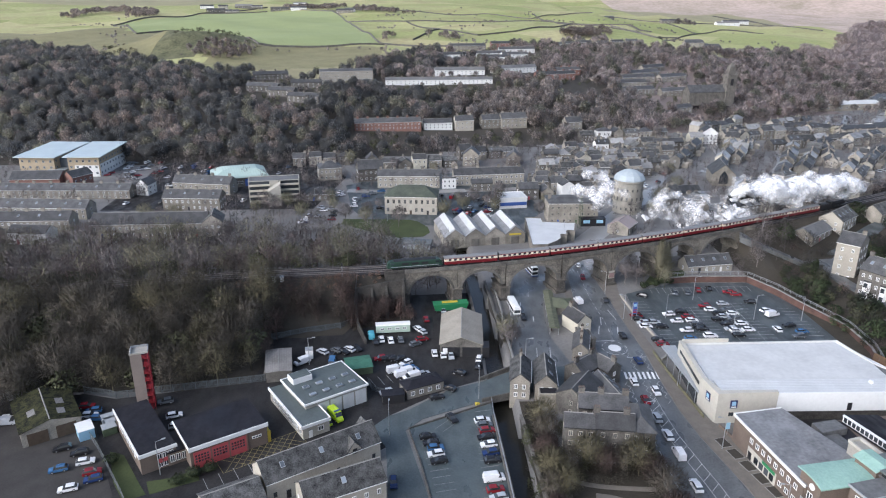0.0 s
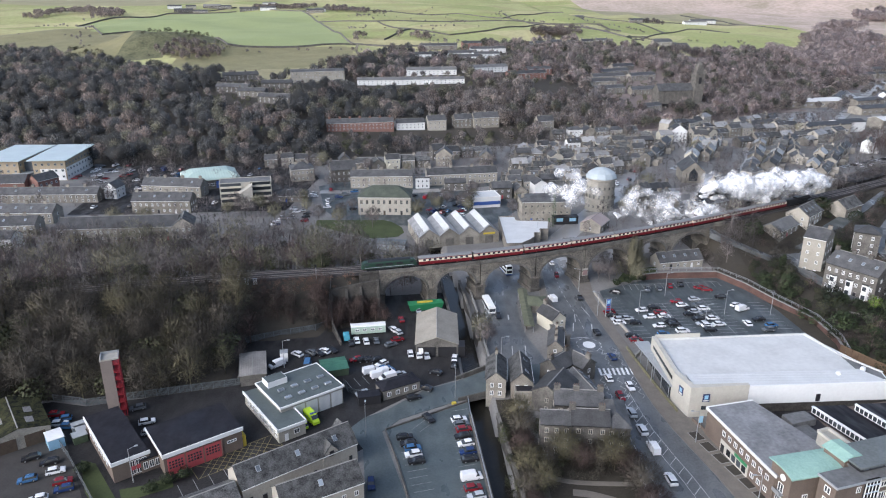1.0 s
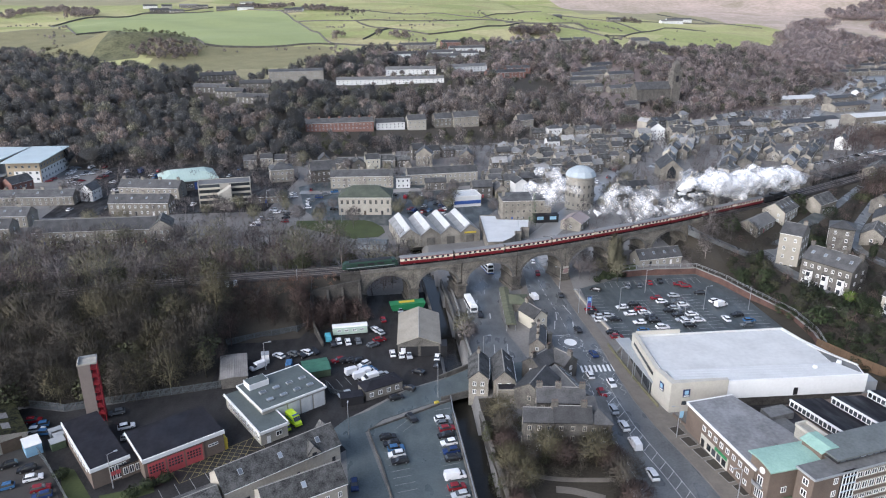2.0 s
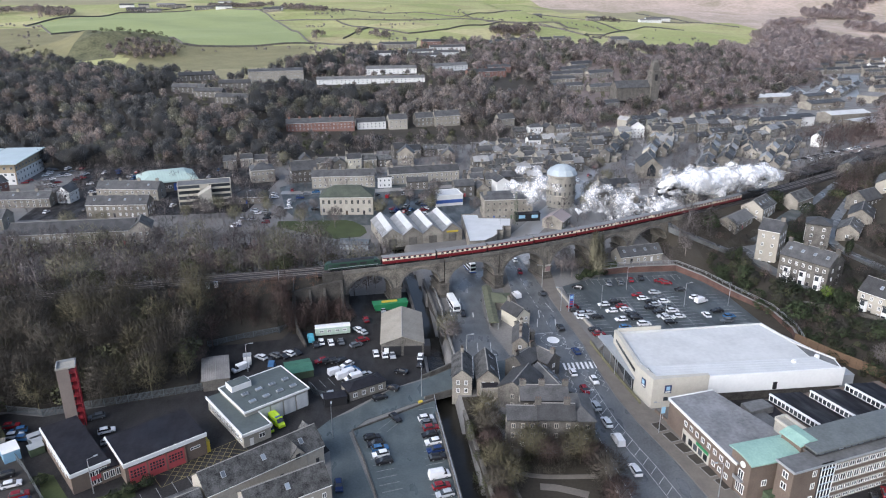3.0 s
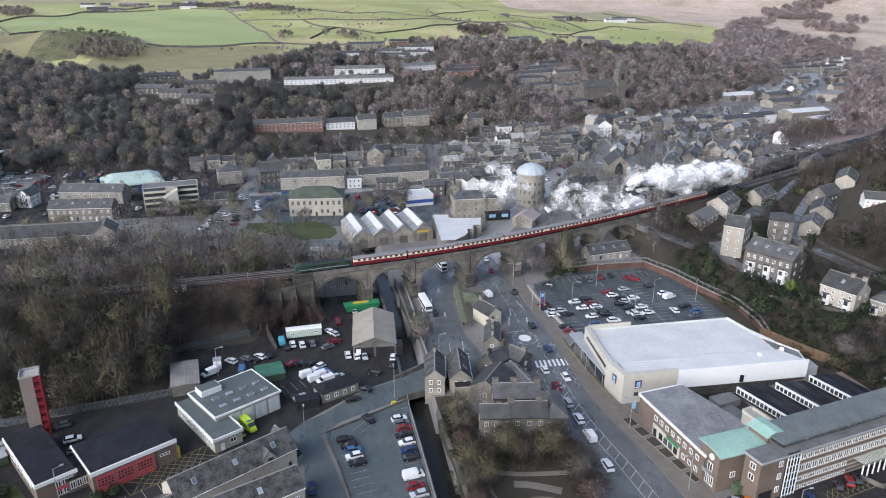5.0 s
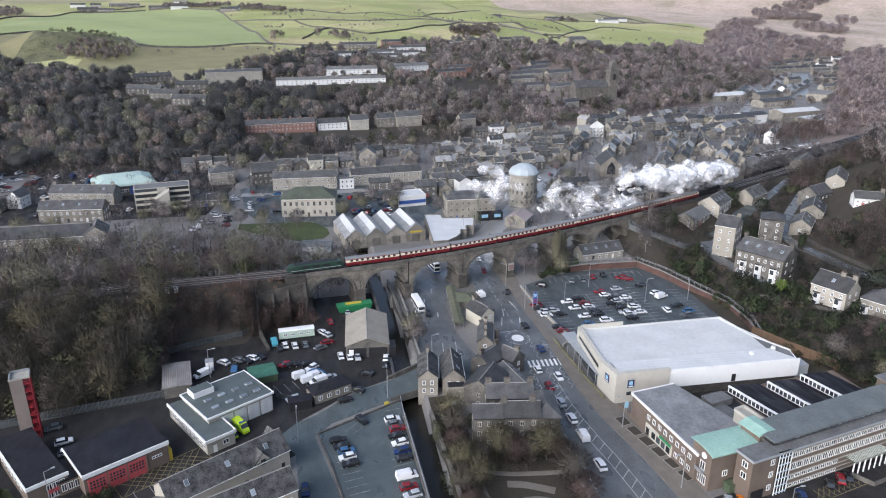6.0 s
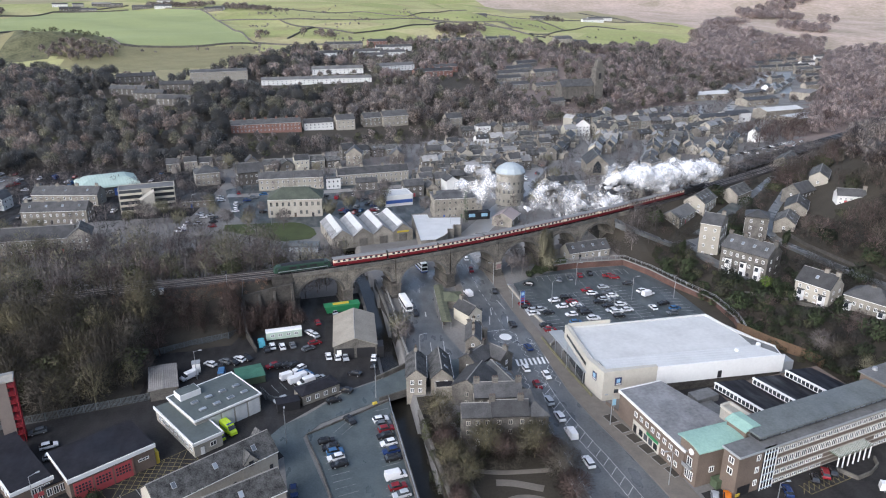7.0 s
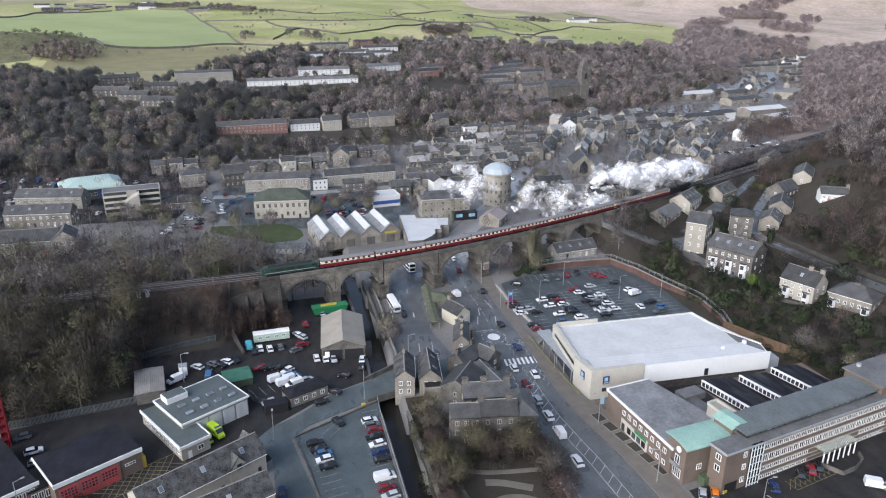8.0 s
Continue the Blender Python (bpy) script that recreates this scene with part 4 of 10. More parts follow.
def coach():
    ob = thing("railway_coach", 0, 0, 0, 0, "maroon and cream passenger coach on the viaduct", "railway coach", "coaches of the train")
    L = 9.75
    part("lower_body", Shape().along_x([(-1.36, 0.85), (1.36, 0.85), (1.4, 1.2), (1.4, 2.0), (-1.4, 2.0), (-1.4, 1.2)], -L, L), MAROON, ob)
    part("upper_body", Shape().along_x([(-1.4, 2.0), (1.4, 2.0), (1.38, 2.95), (-1.38, 2.95)], -L, L), CARRIAGE_CREAM, ob)
    part("roof", Shape().along_x([(-1.42, 2.95), (1.42, 2.95), (1.2, 3.3), (0.7, 3.55), (0, 3.65), (-0.7, 3.55), (-1.2, 3.3)], -L, L), COACH_ROOF, ob)
    part("roof_band", Shape().along_x([(-1.43, 2.86), (1.43, 2.86), (1.43, 3.05), (-1.43, 3.05)], -L, L), MAROON, ob)
    for x in (-L, L):
        part("gangway", Shape().box(x - 0.25, -0.5, 0.9, x + 0.25, 0.5, 3.2), DARK_PAINT, ob)
    for x in (-6.9, 6.9):
        part("bogie", BOGIE, None, ob, at=pose(x, 0, 0))
    part("underframe", Shape().box(-4, -1.0, 0.4, 4, 1.0, 0.85), DARK_PAINT, ob)
    for y, t in ((-1.405, 0), (1.405, 180)):
        for k in range(9):
            part("window", CO_WIN, None, ob, at=pose(-7.8 + 1.95 * k, y, 2.5, 0, 0, t))
    return ob


first = coach()
first.matrix_basis = on_track(S0 + 10.0)
for k in range(1, 9):
    copy_thing(first, on_track(S0 + 10.0 + 20.1 * k))

loco = thing("diesel_locomotive", 0, 0, 0, 0, "dark green diesel locomotive at the rear of the train", "locomotive")
loco.matrix_basis = on_track(S0 - 10.3)
part("body", Shape().along_x([(-1.3, 0.9), (1.3, 0.9), (1.36, 1.3), (1.36, 2.9), (1.1, 3.3), (-1.1, 3.3), (-1.36, 2.9), (-1.36, 1.3)], -8.7, 8.7), LOCO_GREEN, loco)
part("body_stripe", Shape().along_x([(-1.38, 1.25), (1.38, 1.25), (1.38, 1.45), (-1.38, 1.45)], -8.7, 8.7), GREY_PAINT, loco)
part("roof", Shape().along_x([(-1.12, 3.3), (1.12, 3.3), (0.8, 3.62), (0, 3.75), (-0.8, 3.62)], -7.5, 7.5), DARK_PAINT, loco)
for sx in (-1, 1):
    part("nose", Shape().solid([[(sx * 8.7, -1.3, 0.9), (sx * 8.7, 1.3, 0.9), (sx * 8.7, 1.1, 3.25), (sx * 8.7, -1.1, 3.25)], [(sx * 9.9, -1.15, 0.95), (sx * 9.9, 1.15, 0.95), (sx * 9.5, 1.0, 2.6), (sx * 9.5, -1.0, 2.6)]]), LOCO_GREEN, loco)
    part("bogie", BOGIE, None, loco, at=pose(sx * 6.2, 0, 0))
    part("cab_window", Shape().box(sx * 8.0 - 0.6, -1.4, 2.2, sx * 8.0 + 0.6, 1.4, 2.8), GLASS, loco)
for x in (-3.5, 0, 3.5):
    part("grille", Shape().box(x - 1.2, -1.4, 1.9, x + 1.2, 1.4, 2.7), DARK_PAINT, loco)
    part("roof_fan", Shape().tube((x, 0, 3.7), 0.6, (x, 0, 3.85), 0.55, 12), DARK_PAINT, loco)

steam_loco = thing("steam_locomotive", 0, 0, 0, 0, "black steam locomotive with tender under its steam", "locomotive")
steam_loco.matrix_basis = on_track(S0 + 20.1 * 9 + 10.5)
part("tender", Shape().box(-10, -1.3, 0.9, -3.5, 1.3, 3.0).box(-9.5, -1.1, 3.0, -4, 1.1, 3.3), DARK_PAINT, steam_loco)
part("cab", Shape().box(-3.2, -1.35, 1.0, -1.2, 1.35, 3.6).box(-3.5, -1.45, 3.6, -1.0, 1.45, 3.8), DARK_PAINT, steam_loco)
part("boiler", Shape().tube((-1.2, 0, 2.4), 1.0, (7.5, 0, 2.4), 0.9, 16).box(-1.2, -1.2, 0.8, 8.5, 1.2, 1.3), DARK_PAINT, steam_loco, smooth=False)
part("chimney", Shape().tube((6.6, 0, 3.2), 0.35, (6.6, 0, 4.1), 0.42, 12), DARK_PAINT, steam_loco)
for x in (0.0, 2.2, 4.4):
    for y in (-0.85, 0.72):
        part("wheel", Shape().tube((x, y, 0.9), 0.92, (x, y + 0.13, 0.9), 0.92, 16), DARK_PAINT, steam_loco)


# ---- buildings ----
WINDOWS = {}


def window_mesh(w, h, frame_mat, glazing=GLASS, bars=1):
    key = (w, h, frame_mat.name, glazing.name, bars)
    if key not in WINDOWS:
        s = Shape()
        b = min(0.13, w * 0.13)
        xs, zs = [-w / 2], (0.0, b, h - b, h)
        for k in range(bars + 1):
            xs += [-w / 2 + b + (w - b) * k / (bars + 1), -w / 2 + (w - b) * (k + 1) / (bars + 1)]
        xs.append(w / 2)
        grid = {}

        def vert(i, j, y):
            key2 = (i, j, y)
            if key2 not in grid:
                grid[key2] = len(s.v)
                s.v.append((xs[i], y, zs[j]))
            return grid[key2]

        def quad(a, b2, c, d, m):
            s.f.append((a, b2, c, d))
            s.m.append(m)

        f, r = -0.09, -0.02
        for i in range(len(xs) - 1):
            for j in range(3):
                if j == 1 and i % 2 == 1:
                    quad(vert(i, j, r), vert(i + 1, j, r), vert(i + 1, j + 1, r), vert(i, j + 1, r), 1)
                    for p, q in (((i, j), (i + 1, j)), ((i + 1, j), (i + 1, j + 1)), ((i + 1, j + 1), (i, j + 1)), ((i, j + 1), (i, j))):
                        quad(vert(*p, f), vert(*q, f), vert(*q, r), vert(*p, r), 0)
                else:
                    quad(vert(i, j, f), vert(i + 1, j, f), vert(i + 1, j + 1, f), vert(i, j + 1, f), 0)
        n = len(xs) - 1
        rim = [(0, 0), (n, 0), (n, 3), (0, 3)]
        for p, q in zip(rim, rim[1:] + rim[:1]):
            if p[1] == q[1]:
                chain = [(i, p[1]) for i in (range(n + 1) if p[0] < q[0] else range(n, -1, -1))]
            else:
                chain = [(p[0], j) for j in (range(4) if p[1] < q[1] else range(3, -1, -1))]
            for u, v in zip(chain, chain[1:]):
                quad(vert(*u, f), vert(*v, f), vert(*v, 0.05), vert(*u, 0.05), 0)
        WINDOWS[key] = s.mesh("window", [frame_mat, glazing, KERB])
    return WINDOWS[key]


def door_mesh(mats):
    key = ("door", mats.name)
    if key not in WINDOWS:
        WINDOWS[key] = Shape().box(-0.5, -0.08, 0, 0.5, 0.05, 2.05, 0).box(-0.62, -0.05, 0, -0.5, 0.05, 2.2, 1).box(0.5, -0.05, 0, 0.62, 0.05, 2.2, 1).box(-0.62, -0.05, 2.05, 0.62, 0.05, 2.25, 1).mesh("door", [mats, KERB])
    return WINDOWS[key]


POT = plain("weathered_clay_pot", (0.14, 0.105, 0.085), 0.9)


def chimney_mesh(w, h, mats):
    key = ("chimney", w, h, mats.name)
    if key not in WINDOWS:
        s = Shape().box(-w / 2, -0.4, -1.2, w / 2, 0.4, h, 0).box(-w / 2 - 0.1, -0.5, h - 0.25, w / 2 + 0.1, 0.5, h, 0)
        n = max(2, int(w / 0.45))
        for k in range(n):
            x = -w / 2 + w * (k + 0.5) / n
            s.tube((x, 0, h), 0.14, (x, 0, h + 0.5), 0.11, 6, 1)
        WINDOWS[key] = s.mesh("chimney", [mats, POT])
    return WINDOWS[key]


def wall_windows(ob, side, length, off, floors, cols, w, h, frame_mat, z0=0.9, storey=2.8, door=None, skip=(), bars=1, rows=None):
    """Windows in rows on one wall. side: 0 front (-y), 1 right (+x), 2 back, 3 left."""
    turn = (0, 90, 180, 270)[side]
    me = window_mesh(w, h, frame_mat, bars=bars)
    base = Matrix.Rotation(radians(turn), 4, "Z")
    for f in range(floors):
        for c in range(cols):
            x = -length / 2 + length * (c + 0.5) / cols
            if (f, c) in skip:
                continue
            if rows is not None:
                m = base @ pose(x, -off, z0 + storey * f)
                for bx, fr in (((-w / 2, -0.06, 0, w / 2, 0.02, h), 0), ((-w / 2 + 0.14, -0.09, 0.14, w / 2 - 0.14, -0.06, h - 0.14), 1)):
                    k0 = len(rows.v)
                    rows.box(*bx, fr)
                    rows.v[k0:] = [tuple(m @ Vector(v)) for v in rows.v[k0:]]
                continue
            if door and f == 0 and c in door:
                part("door", door_mesh((DARK_PAINT, WHITE_PAINT, TIMBER, BLUE_PAINT, RED_DOOR, DARK_PAINT, GREEN_DULL)[(c + int(length)) % 7]), None, ob, at=base @ pose(x, -off, 0.1))
                continue
            part("window", me, None, ob, at=base @ pose(x, -off, z0 + storey * f))


def gable_shape(L, D, h, rh, below=3.0):
    s = Shape()
    prof = [(-D / 2, -below), (D / 2, -below), (D / 2, h), (0, h + rh), (-D / 2, h)]
    return s.along_x(prof, -L / 2, L / 2)


def gable_roof(L, D, h, rh, t=0.22, over=0.35):
    k = rh / (D / 2)
    e = D / 2 + over
    prof = [(-e, h - over * k + 0.03), (0, h + rh + 0.03), (e, h - over * k + 0.03), (e, h - over * k + t + 0.03), (0, h + rh + t + 0.03), (-e, h - over * k + t + 0.03)]
    return Shape().along_x(prof, -L / 2 - over * 0.6, L / 2 + over * 0.6)


def hip_roof(L, D, h, rh, over=0.35, cut=None):
    a, b = L / 2 + over, D / 2 + over
    c = max(0.05, L / 2 - (D / 2 if cut is None else cut))
    s = Shape()
    s.solid([[(-a, -b, h), (a, -b, h), (a, b, h), (-a, b, h)], [(-a, -b, h + 0.2), (a, -b, h + 0.2), (a, b, h + 0.2), (-a, b, h + 0.2)],
             [(-c, -0.05, h + rh), (c, -0.05, h + rh), (c, 0.05, h + rh), (-c, 0.05, h + rh)]])
    return s


BUILT = []  # plan circles kept free of trees
HOUSE_LABELS = {"gable": "stone house with a pitched slate roof", "hip": "square stone house with a hipped slate roof", "terrace": "terrace of stone houses with slate roofs and chimneys"}


def house(x, y, turn, L, D, h, rh, wall=STONE, roof=SLATE, hip=False, floors=2, cols=None, ends=1, chim=(), frame_mat=WHITE_PAINT, z=None, label="", name="house",
          win=(1.0, 1.35), rooflights=0, back=False, doors=True, group=""):
    z = ground_z(x, y) if z is None else z
    cols = max(1, int(L / 2.6)) if cols is None else cols
    terrace = L > 16 and not hip
    BUILT.append((x, y, L / 2, D / 2, radians(turn)))
    if terrace and name == "house":
        name = "terrace_row"
    ob = thing(name, x, y, z, turn, label or HOUSE_LABELS["hip" if hip else "terrace" if terrace else "gable"], name.replace("_", " ") if name in ("house", "church") else "terrace" if terrace else "building", group)
    if hip:
        part("wall", Shape().box(-L / 2, -D / 2, -3, L / 2, D / 2, h + 0.05), wall, ob)
        part("roof", hip_roof(L, D, h, rh), roof, ob)
    else:
        part("wall", gable_shape(L, D, h, rh), wall, ob)
        part("roof", gable_roof(L, D, h, rh), roof, ob)
        part("ridge", Shape().along_x([(-0.18, h + rh + 0.2), (0, h + rh + 0.34), (0.18, h + rh + 0.2)], -L / 2 - 0.2, L / 2 + 0.2), KERB, ob)
    part("gutter", Shape().box(-L / 2 - 0.1, -D / 2 - 0.42, h - 0.22, L / 2 + 0.1, -D / 2 - 0.3, h - 0.05), WHITE_PAINT if wall is not STONE_DARK else DARK_PAINT, ob)
    storey = (h - 0.6) / floors
    door = [c for c in range(cols) if c % 3 == 1] if doors else None
    rows = Shape() if math.hypot(x, y) > 385 else None
    wall_windows(ob, 0, L - 0.6, D / 2 + 0.01, floors, cols, win[0], min(win[1], storey * 0.55), frame_mat, storey * 0.32, storey, door, rows=rows)
    if back:
        wall_windows(ob, 2, L - 0.6, D / 2 + 0.01, floors, cols, win[0], min(win[1], storey * 0.55), frame_mat, storey * 0.32, storey)
    if ends:
        for side in (1, 3):
            wall_windows(ob, side, D - 1, L / 2 + 0.01, floors, ends, win[0], min(win[1], storey * 0.55), frame_mat, storey * 0.32, storey, rows=rows)
    if rows is not None:
        tagged(part("window_band", rows, [frame_mat, GLASS], ob), kind="stuff")
    for c in chim:
        part("chimney", chimney_mesh(1.5, 1.6, wall if wall in (STONE, STONE_DARK, BRICK, BRICK_RED) else STONE), None, ob, at=pose(c * L / 2, 0, h + rh * (0.55 if hip else 0.95)))
    for k in range(rooflights):
        u = -L / 2 + L * (k + 0.5) / rooflights
        ang = math.degrees(math.atan2(rh, D / 2))
        part("rooflight", Shape().box(-0.5, -0.7, 0, 0.5, 0.7, 0.12, 0).box(-0.4, -0.6, 0.12, 0.4, 0.6, 0.14, 1), [GREY_PAINT, GLASS_PALE], ob, at=pose(u, -D / 4, h + rh / 2 + 0.3, ang, 0, 0))
    return ob


def bay(ob, x, D, floors, storey):
    """A white bay window through several storeys on a house front."""
    h = storey * floors - 0.3
    b = part("bay_window", Shape().prism([(x - 1.3, -D / 2), (x - 0.8, -D / 2 - 0.9), (x + 0.8, -D / 2 - 0.9), (x + 1.3, -D / 2)], -0.5, h), WHITE_PAINT, ob)
    part("bay_roof", Shape().prism([(x - 1.45, -D / 2), (x - 0.9, -D / 2 - 1.05), (x + 0.9, -D / 2 - 1.05), (x + 1.45, -D / 2)], h, h + 0.2), SLATE, b)
    for f in range(floors):
        part("pane", Shape().box(x - 0.65, -D / 2 - 0.96, storey * f + 0.8, x + 0.65, -D / 2 - 0.9, storey * f + 2.4), GLASS, b)


def flat_block(name, pts, z0, z1, wall, roof, label, category="building", parapet=0.35, band=None, band_h=0.6):
    """A flat-roofed block on a plan outline (anticlockwise, metres)."""
    ob = thing(name, 0, 0, 0, 0, label, category)
    part("wall", Shape().prism(pts, z0 - 1.0, z1), wall, ob)
    c = Vector((sum(p[0] for p in pts) / len(pts), sum(p[1] for p in pts) / len(pts)))
    ins = [tuple(Vector(p) + (c - Vector(p)).normalized() * 0.45) for p in pts]
    part("roof", Shape().prism(ins, z1, z1 + 0.06), roof, ob)
    rim = Shape()
    for p, q in zip(pts, pts[1:] + pts[:1]):
        rim.bar(p, q, 0.3, z1 - (band_h if band else 0.0), z1 + parapet)
    part("fascia" if band else "parapet", rim, band or wall, ob)
    return ob


def rot_rect(x, y, L, W, turn):
    a = radians(turn)
    u, v = Vector((math.cos(a), math.sin(a))) * (L / 2), Vector((-math.sin(a), math.cos(a))) * (W / 2)
    c = Vector((x, y))
    return [tuple(c - u - v), tuple(c + u - v), tuple(c + u + v), tuple(c - u + v)]


def sign(parent, m, w, h, board, mark, name="sign"):
    """A sign board with a plain mark in place of its emblem."""
    return part(name, Shape().box(-w / 2, -0.12, 0, w / 2, 0, h, 0).box(-w * 0.28, -0.16, h * 0.35, w * 0.28, -0.12, h * 0.85, 1).box(-w * 0.38, -0.16, h * 0.1, w * 0.38, -0.12, h * 0.22, 2), [board, mark, WHITE_PAINT], parent, at=m)


# Supermarket
mk = thing("supermarket", 0, 0, 0, 0, "large white supermarket hall with a flat grey roof", "supermarket")
MK = [(74.3, 155), (129.3, 155), (130.5, 160), (121.8, 184), (75.2, 183)]
# The soot colour here paints in the shade of a recess under the cladding.
part("plinth", Shape().prism([(90, 154.9), (129.2, 154.9), (129.2, 157), (90, 157)], -0.5, 3.0), SOOT_SHADE, mk, "black strip for the shaded recess below the cladding")
part("wall", Shape().prism(MK, -0.5, 7.6), CLAD_W, mk)
part("white_cladding", Shape().box(90.3, 154.55, 2.8, 129.6, 155.0, 8.2), CLAD_W, mk)
part("roof", Shape().prism([(75.2, 161.5), (124, 161.5), (124.5, 170), (121.0, 183.2), (76, 182.4)], 7.6, 7.75), ROOF_MEMBRANE, mk)
s = Shape().solid([[(76, 155.1, 7.5), (129, 155.1, 7.5), (124.4, 161.5, 7.5), (76, 161.5, 7.5)], [(76, 155.1, 7.95), (129, 155.1, 7.95), (124.4, 161.5, 8.3), (76, 161.5, 8.3)]])
part("ribbed_roof", s, CORR_WHITE, mk, "pale ribbed metal roof strip")
part("low_roof", Shape().prism([(124.4, 161.5), (129.2, 156.5), (130.2, 160.5), (124.8, 172)], 7.6, 7.7), FELT_GREY, mk)
part("parapet", Shape().bar((121.8, 183.8), (124.6, 170.5), 0.4, 7.4, 8.15).bar((75.2, 182.8), (121.8, 183.8), 0.4, 7.4, 8.1).bar((124.6, 170.5), (130.4, 160), 0.4, 7.0, 8.1), ROOF_MEMBRANE, mk)
part("road_wall", Shape().prism([(72.9, 161.9), (74.1, 161.9), (75.4, 183.4), (74.2, 183.4)], -0.5, 8.75), CLAD_BEIGE, mk, "beige panelled wall facing the road")
part("rear_screen", Shape().bar((75.2, 183.2), (89, 183.6), 0.5, 5, 9.2), CLAD_BEIGE, mk)
part("corner_block", Shape().prism([(74.2, 153.6), (90.2, 154.3), (90.2, 155.4), (75.7, 155.4), (74.2, 161.9), (72.8, 161.9)], -0.5, 8.8), CLAD_BEIGE, mk, "beige panelled corner")
part("canopy", Shape().prism([(71.0, 188.4), (75.4, 188.6), (74.3, 168), (73.0, 162.0), (72.5, 162.3)], 4.0, 4.4, 0), GREY_PAINT, mk, "grey canopy over the entrance walk")
part("shopfront", Shape().bar((72.85, 163), (74.1, 182.5), 0.2, 0.2, 3.9), GLASS, mk)
for y in (163, 168, 173, 178, 183):
    part("column", Shape().tube((72.4 - (y - 163) * 0.055, y, 0), 0.12, (72.4 - (y - 163) * 0.055, y, 4.0), 0.12, 8), STEEL, mk)
part("window_band", Shape().bar((72.9, 163), (74.1, 181), 0.2, 6.0, 6.9), GLASS, mk)
sign(mk, pose(78.5, 153.55, 4.6, 0, 0, 3), 1.9, 2.3, NAVY_PAINT, SKY_PAINT)
sign(mk, pose(73.42, 157.6, 4.6, 0, 0, -80.4), 1.9, 2.3, NAVY_PAINT, SKY_PAINT)
part("door", Shape().box(109, 154.45, 3.0, 110.2, 154.6, 5.2), DARK_PAINT, mk)
for x in (77.6, 83.4):
    part("window", Shape().box(x, 153.4 + 0.055 * (x - 73.8) - 0.06, 2.2, x + 1.2, 153.4 + 0.055 * (x - 73.8) + 0.2, 3.2), GLASS, mk)
for x, y in ((117.5, 159.5), (125.8, 161.6)):
    part("roof_cowl", Shape().tube((x, y, 7.8), 0.75, (x, y, 8.7), 0.6, 12), CLAD_W, mk)
part("service_box", Shape().box(130.5, 156, 0, 134, 160, 5), GREY_PAINT, mk)

# Offices on the main road
of = thing("office_building", 0, 0, 0, 0, "brown brick offices with flat roofs and a green copper roof", "office building")
A1 = [(75.9, 146.2), (79.6, 119.6), (94.0, 122.0), (95.4, 128.5), (88.3, 148.5)]
part("wall", Shape().prism(A1, -1, 7.2), BRICK, of)
part("roof", Shape().prism([(75.6, 146.5), (79.3, 119.4), (94.2, 121.8), (95.8, 128.5), (88.5, 148.9)], 7.2, 7.5), FELT_PALE, of, "grey felt flat roof")
rim = Shape()
for q, r in (((75.5, 146.6), (79.2, 119.4)), ((75.5, 146.6), (88.6, 149.0))):
    rim.bar(q, r, 0.3, 7.0, 7.65)
part("fascia", rim, WHITE_PAINT, of)
RW = pose(77.62, 133.0, 0, 0, 0, -82.1)
part("road_wall", Shape().box(-13.2, -0.22, -0.8, 13.2, 0, 7.0), BRICK, of, at=RW)
for k in range(8):
    part("window", window_mesh(1.25, 1.35, WHITE_PAINT), None, of, at=RW @ pose(-5.6 + 2.35 * k, -0.24, 4.5))
for k in range(3):
    part("window", window_mesh(1.25, 1.3, WHITE_PAINT), None, of, at=RW @ pose(6.1 + 2.35 * k, -0.24, 1.4))
part("shop_front", Shape().box(-6.4, -0.34, 0.1, 4.6, -0.2, 3.4), CLAD_BEIGE, of, "pale shop front", at=RW)
for k in range(4):
    part("shop_window", Shape().box(-3.6 + 2.0 * k, -0.38, 0.7, -2.1 + 2.0 * k, -0.33, 2.4), GLASS, of, at=RW)
part("shop_sign", Shape().box(-0.6, -0.44, 2.7, 4.2, -0.34, 3.5), GREEN_PAINT, of, at=RW)
part("door", Shape().box(-6.0, -0.4, 0, -4.7, -0.3, 2.3), DARK_PAINT, of, at=RW)
SB = pose(80.2, 115.8, 0, 0, 0, 9.4)
part("stair_wall", Shape().box(0.3, 0.3, -1, 13.4, 6.4, 9.6), BRICK, of, at=SB)
vault = [(-0.5, 9.7), (0.3, 10.0), (1.4, 10.28), (2.6, 10.45), (3.9, 10.5), (5.2, 10.45), (6.4, 10.3), (7.0, 10.2)]
part("copper_roof", Shape().along_x([(y, z) for y, z in vault] + [(y, z - 0.32) for y, z in reversed(vault)], -0.3, 13.9), COPPER, of, "curved green copper roof", at=SB)
part("vault_end", Shape().along_x([(0.3, 9.5)] + [(y, z - 0.3) for y, z in vault[1:-1]] + [(6.4, 9.5)], 0.2, 13.4), BRICK, of, at=SB)
for k in range(9):
    part("roof_seam", Shape().along_x([(y, z + 0.035) for y, z in vault] + [(y, z - 0.05) for y, z in reversed(vault)], 1.1 + 1.45 * k, 1.18 + 1.45 * k), COPPER, of, at=SB)
TOWER = [(94.3, 130.5), (97.3, 131.4), (98.8, 125.0), (95.4, 124.2)]
part("stair_tower", Shape().prism(TOWER, 4.6, 10.4), CONCRETE, of)
rim = Shape()
for q, r in zip(TOWER, TOWER[1:] + TOWER[:1]):
    rim.bar(q, r, 0.5, 10.4, 11.0)
part("tower_coping", rim, CLAD_BEIGE, of)
turn_f = 13.2
FR = pose(86.93, 111.18, 0, 0, 0, turn_f)
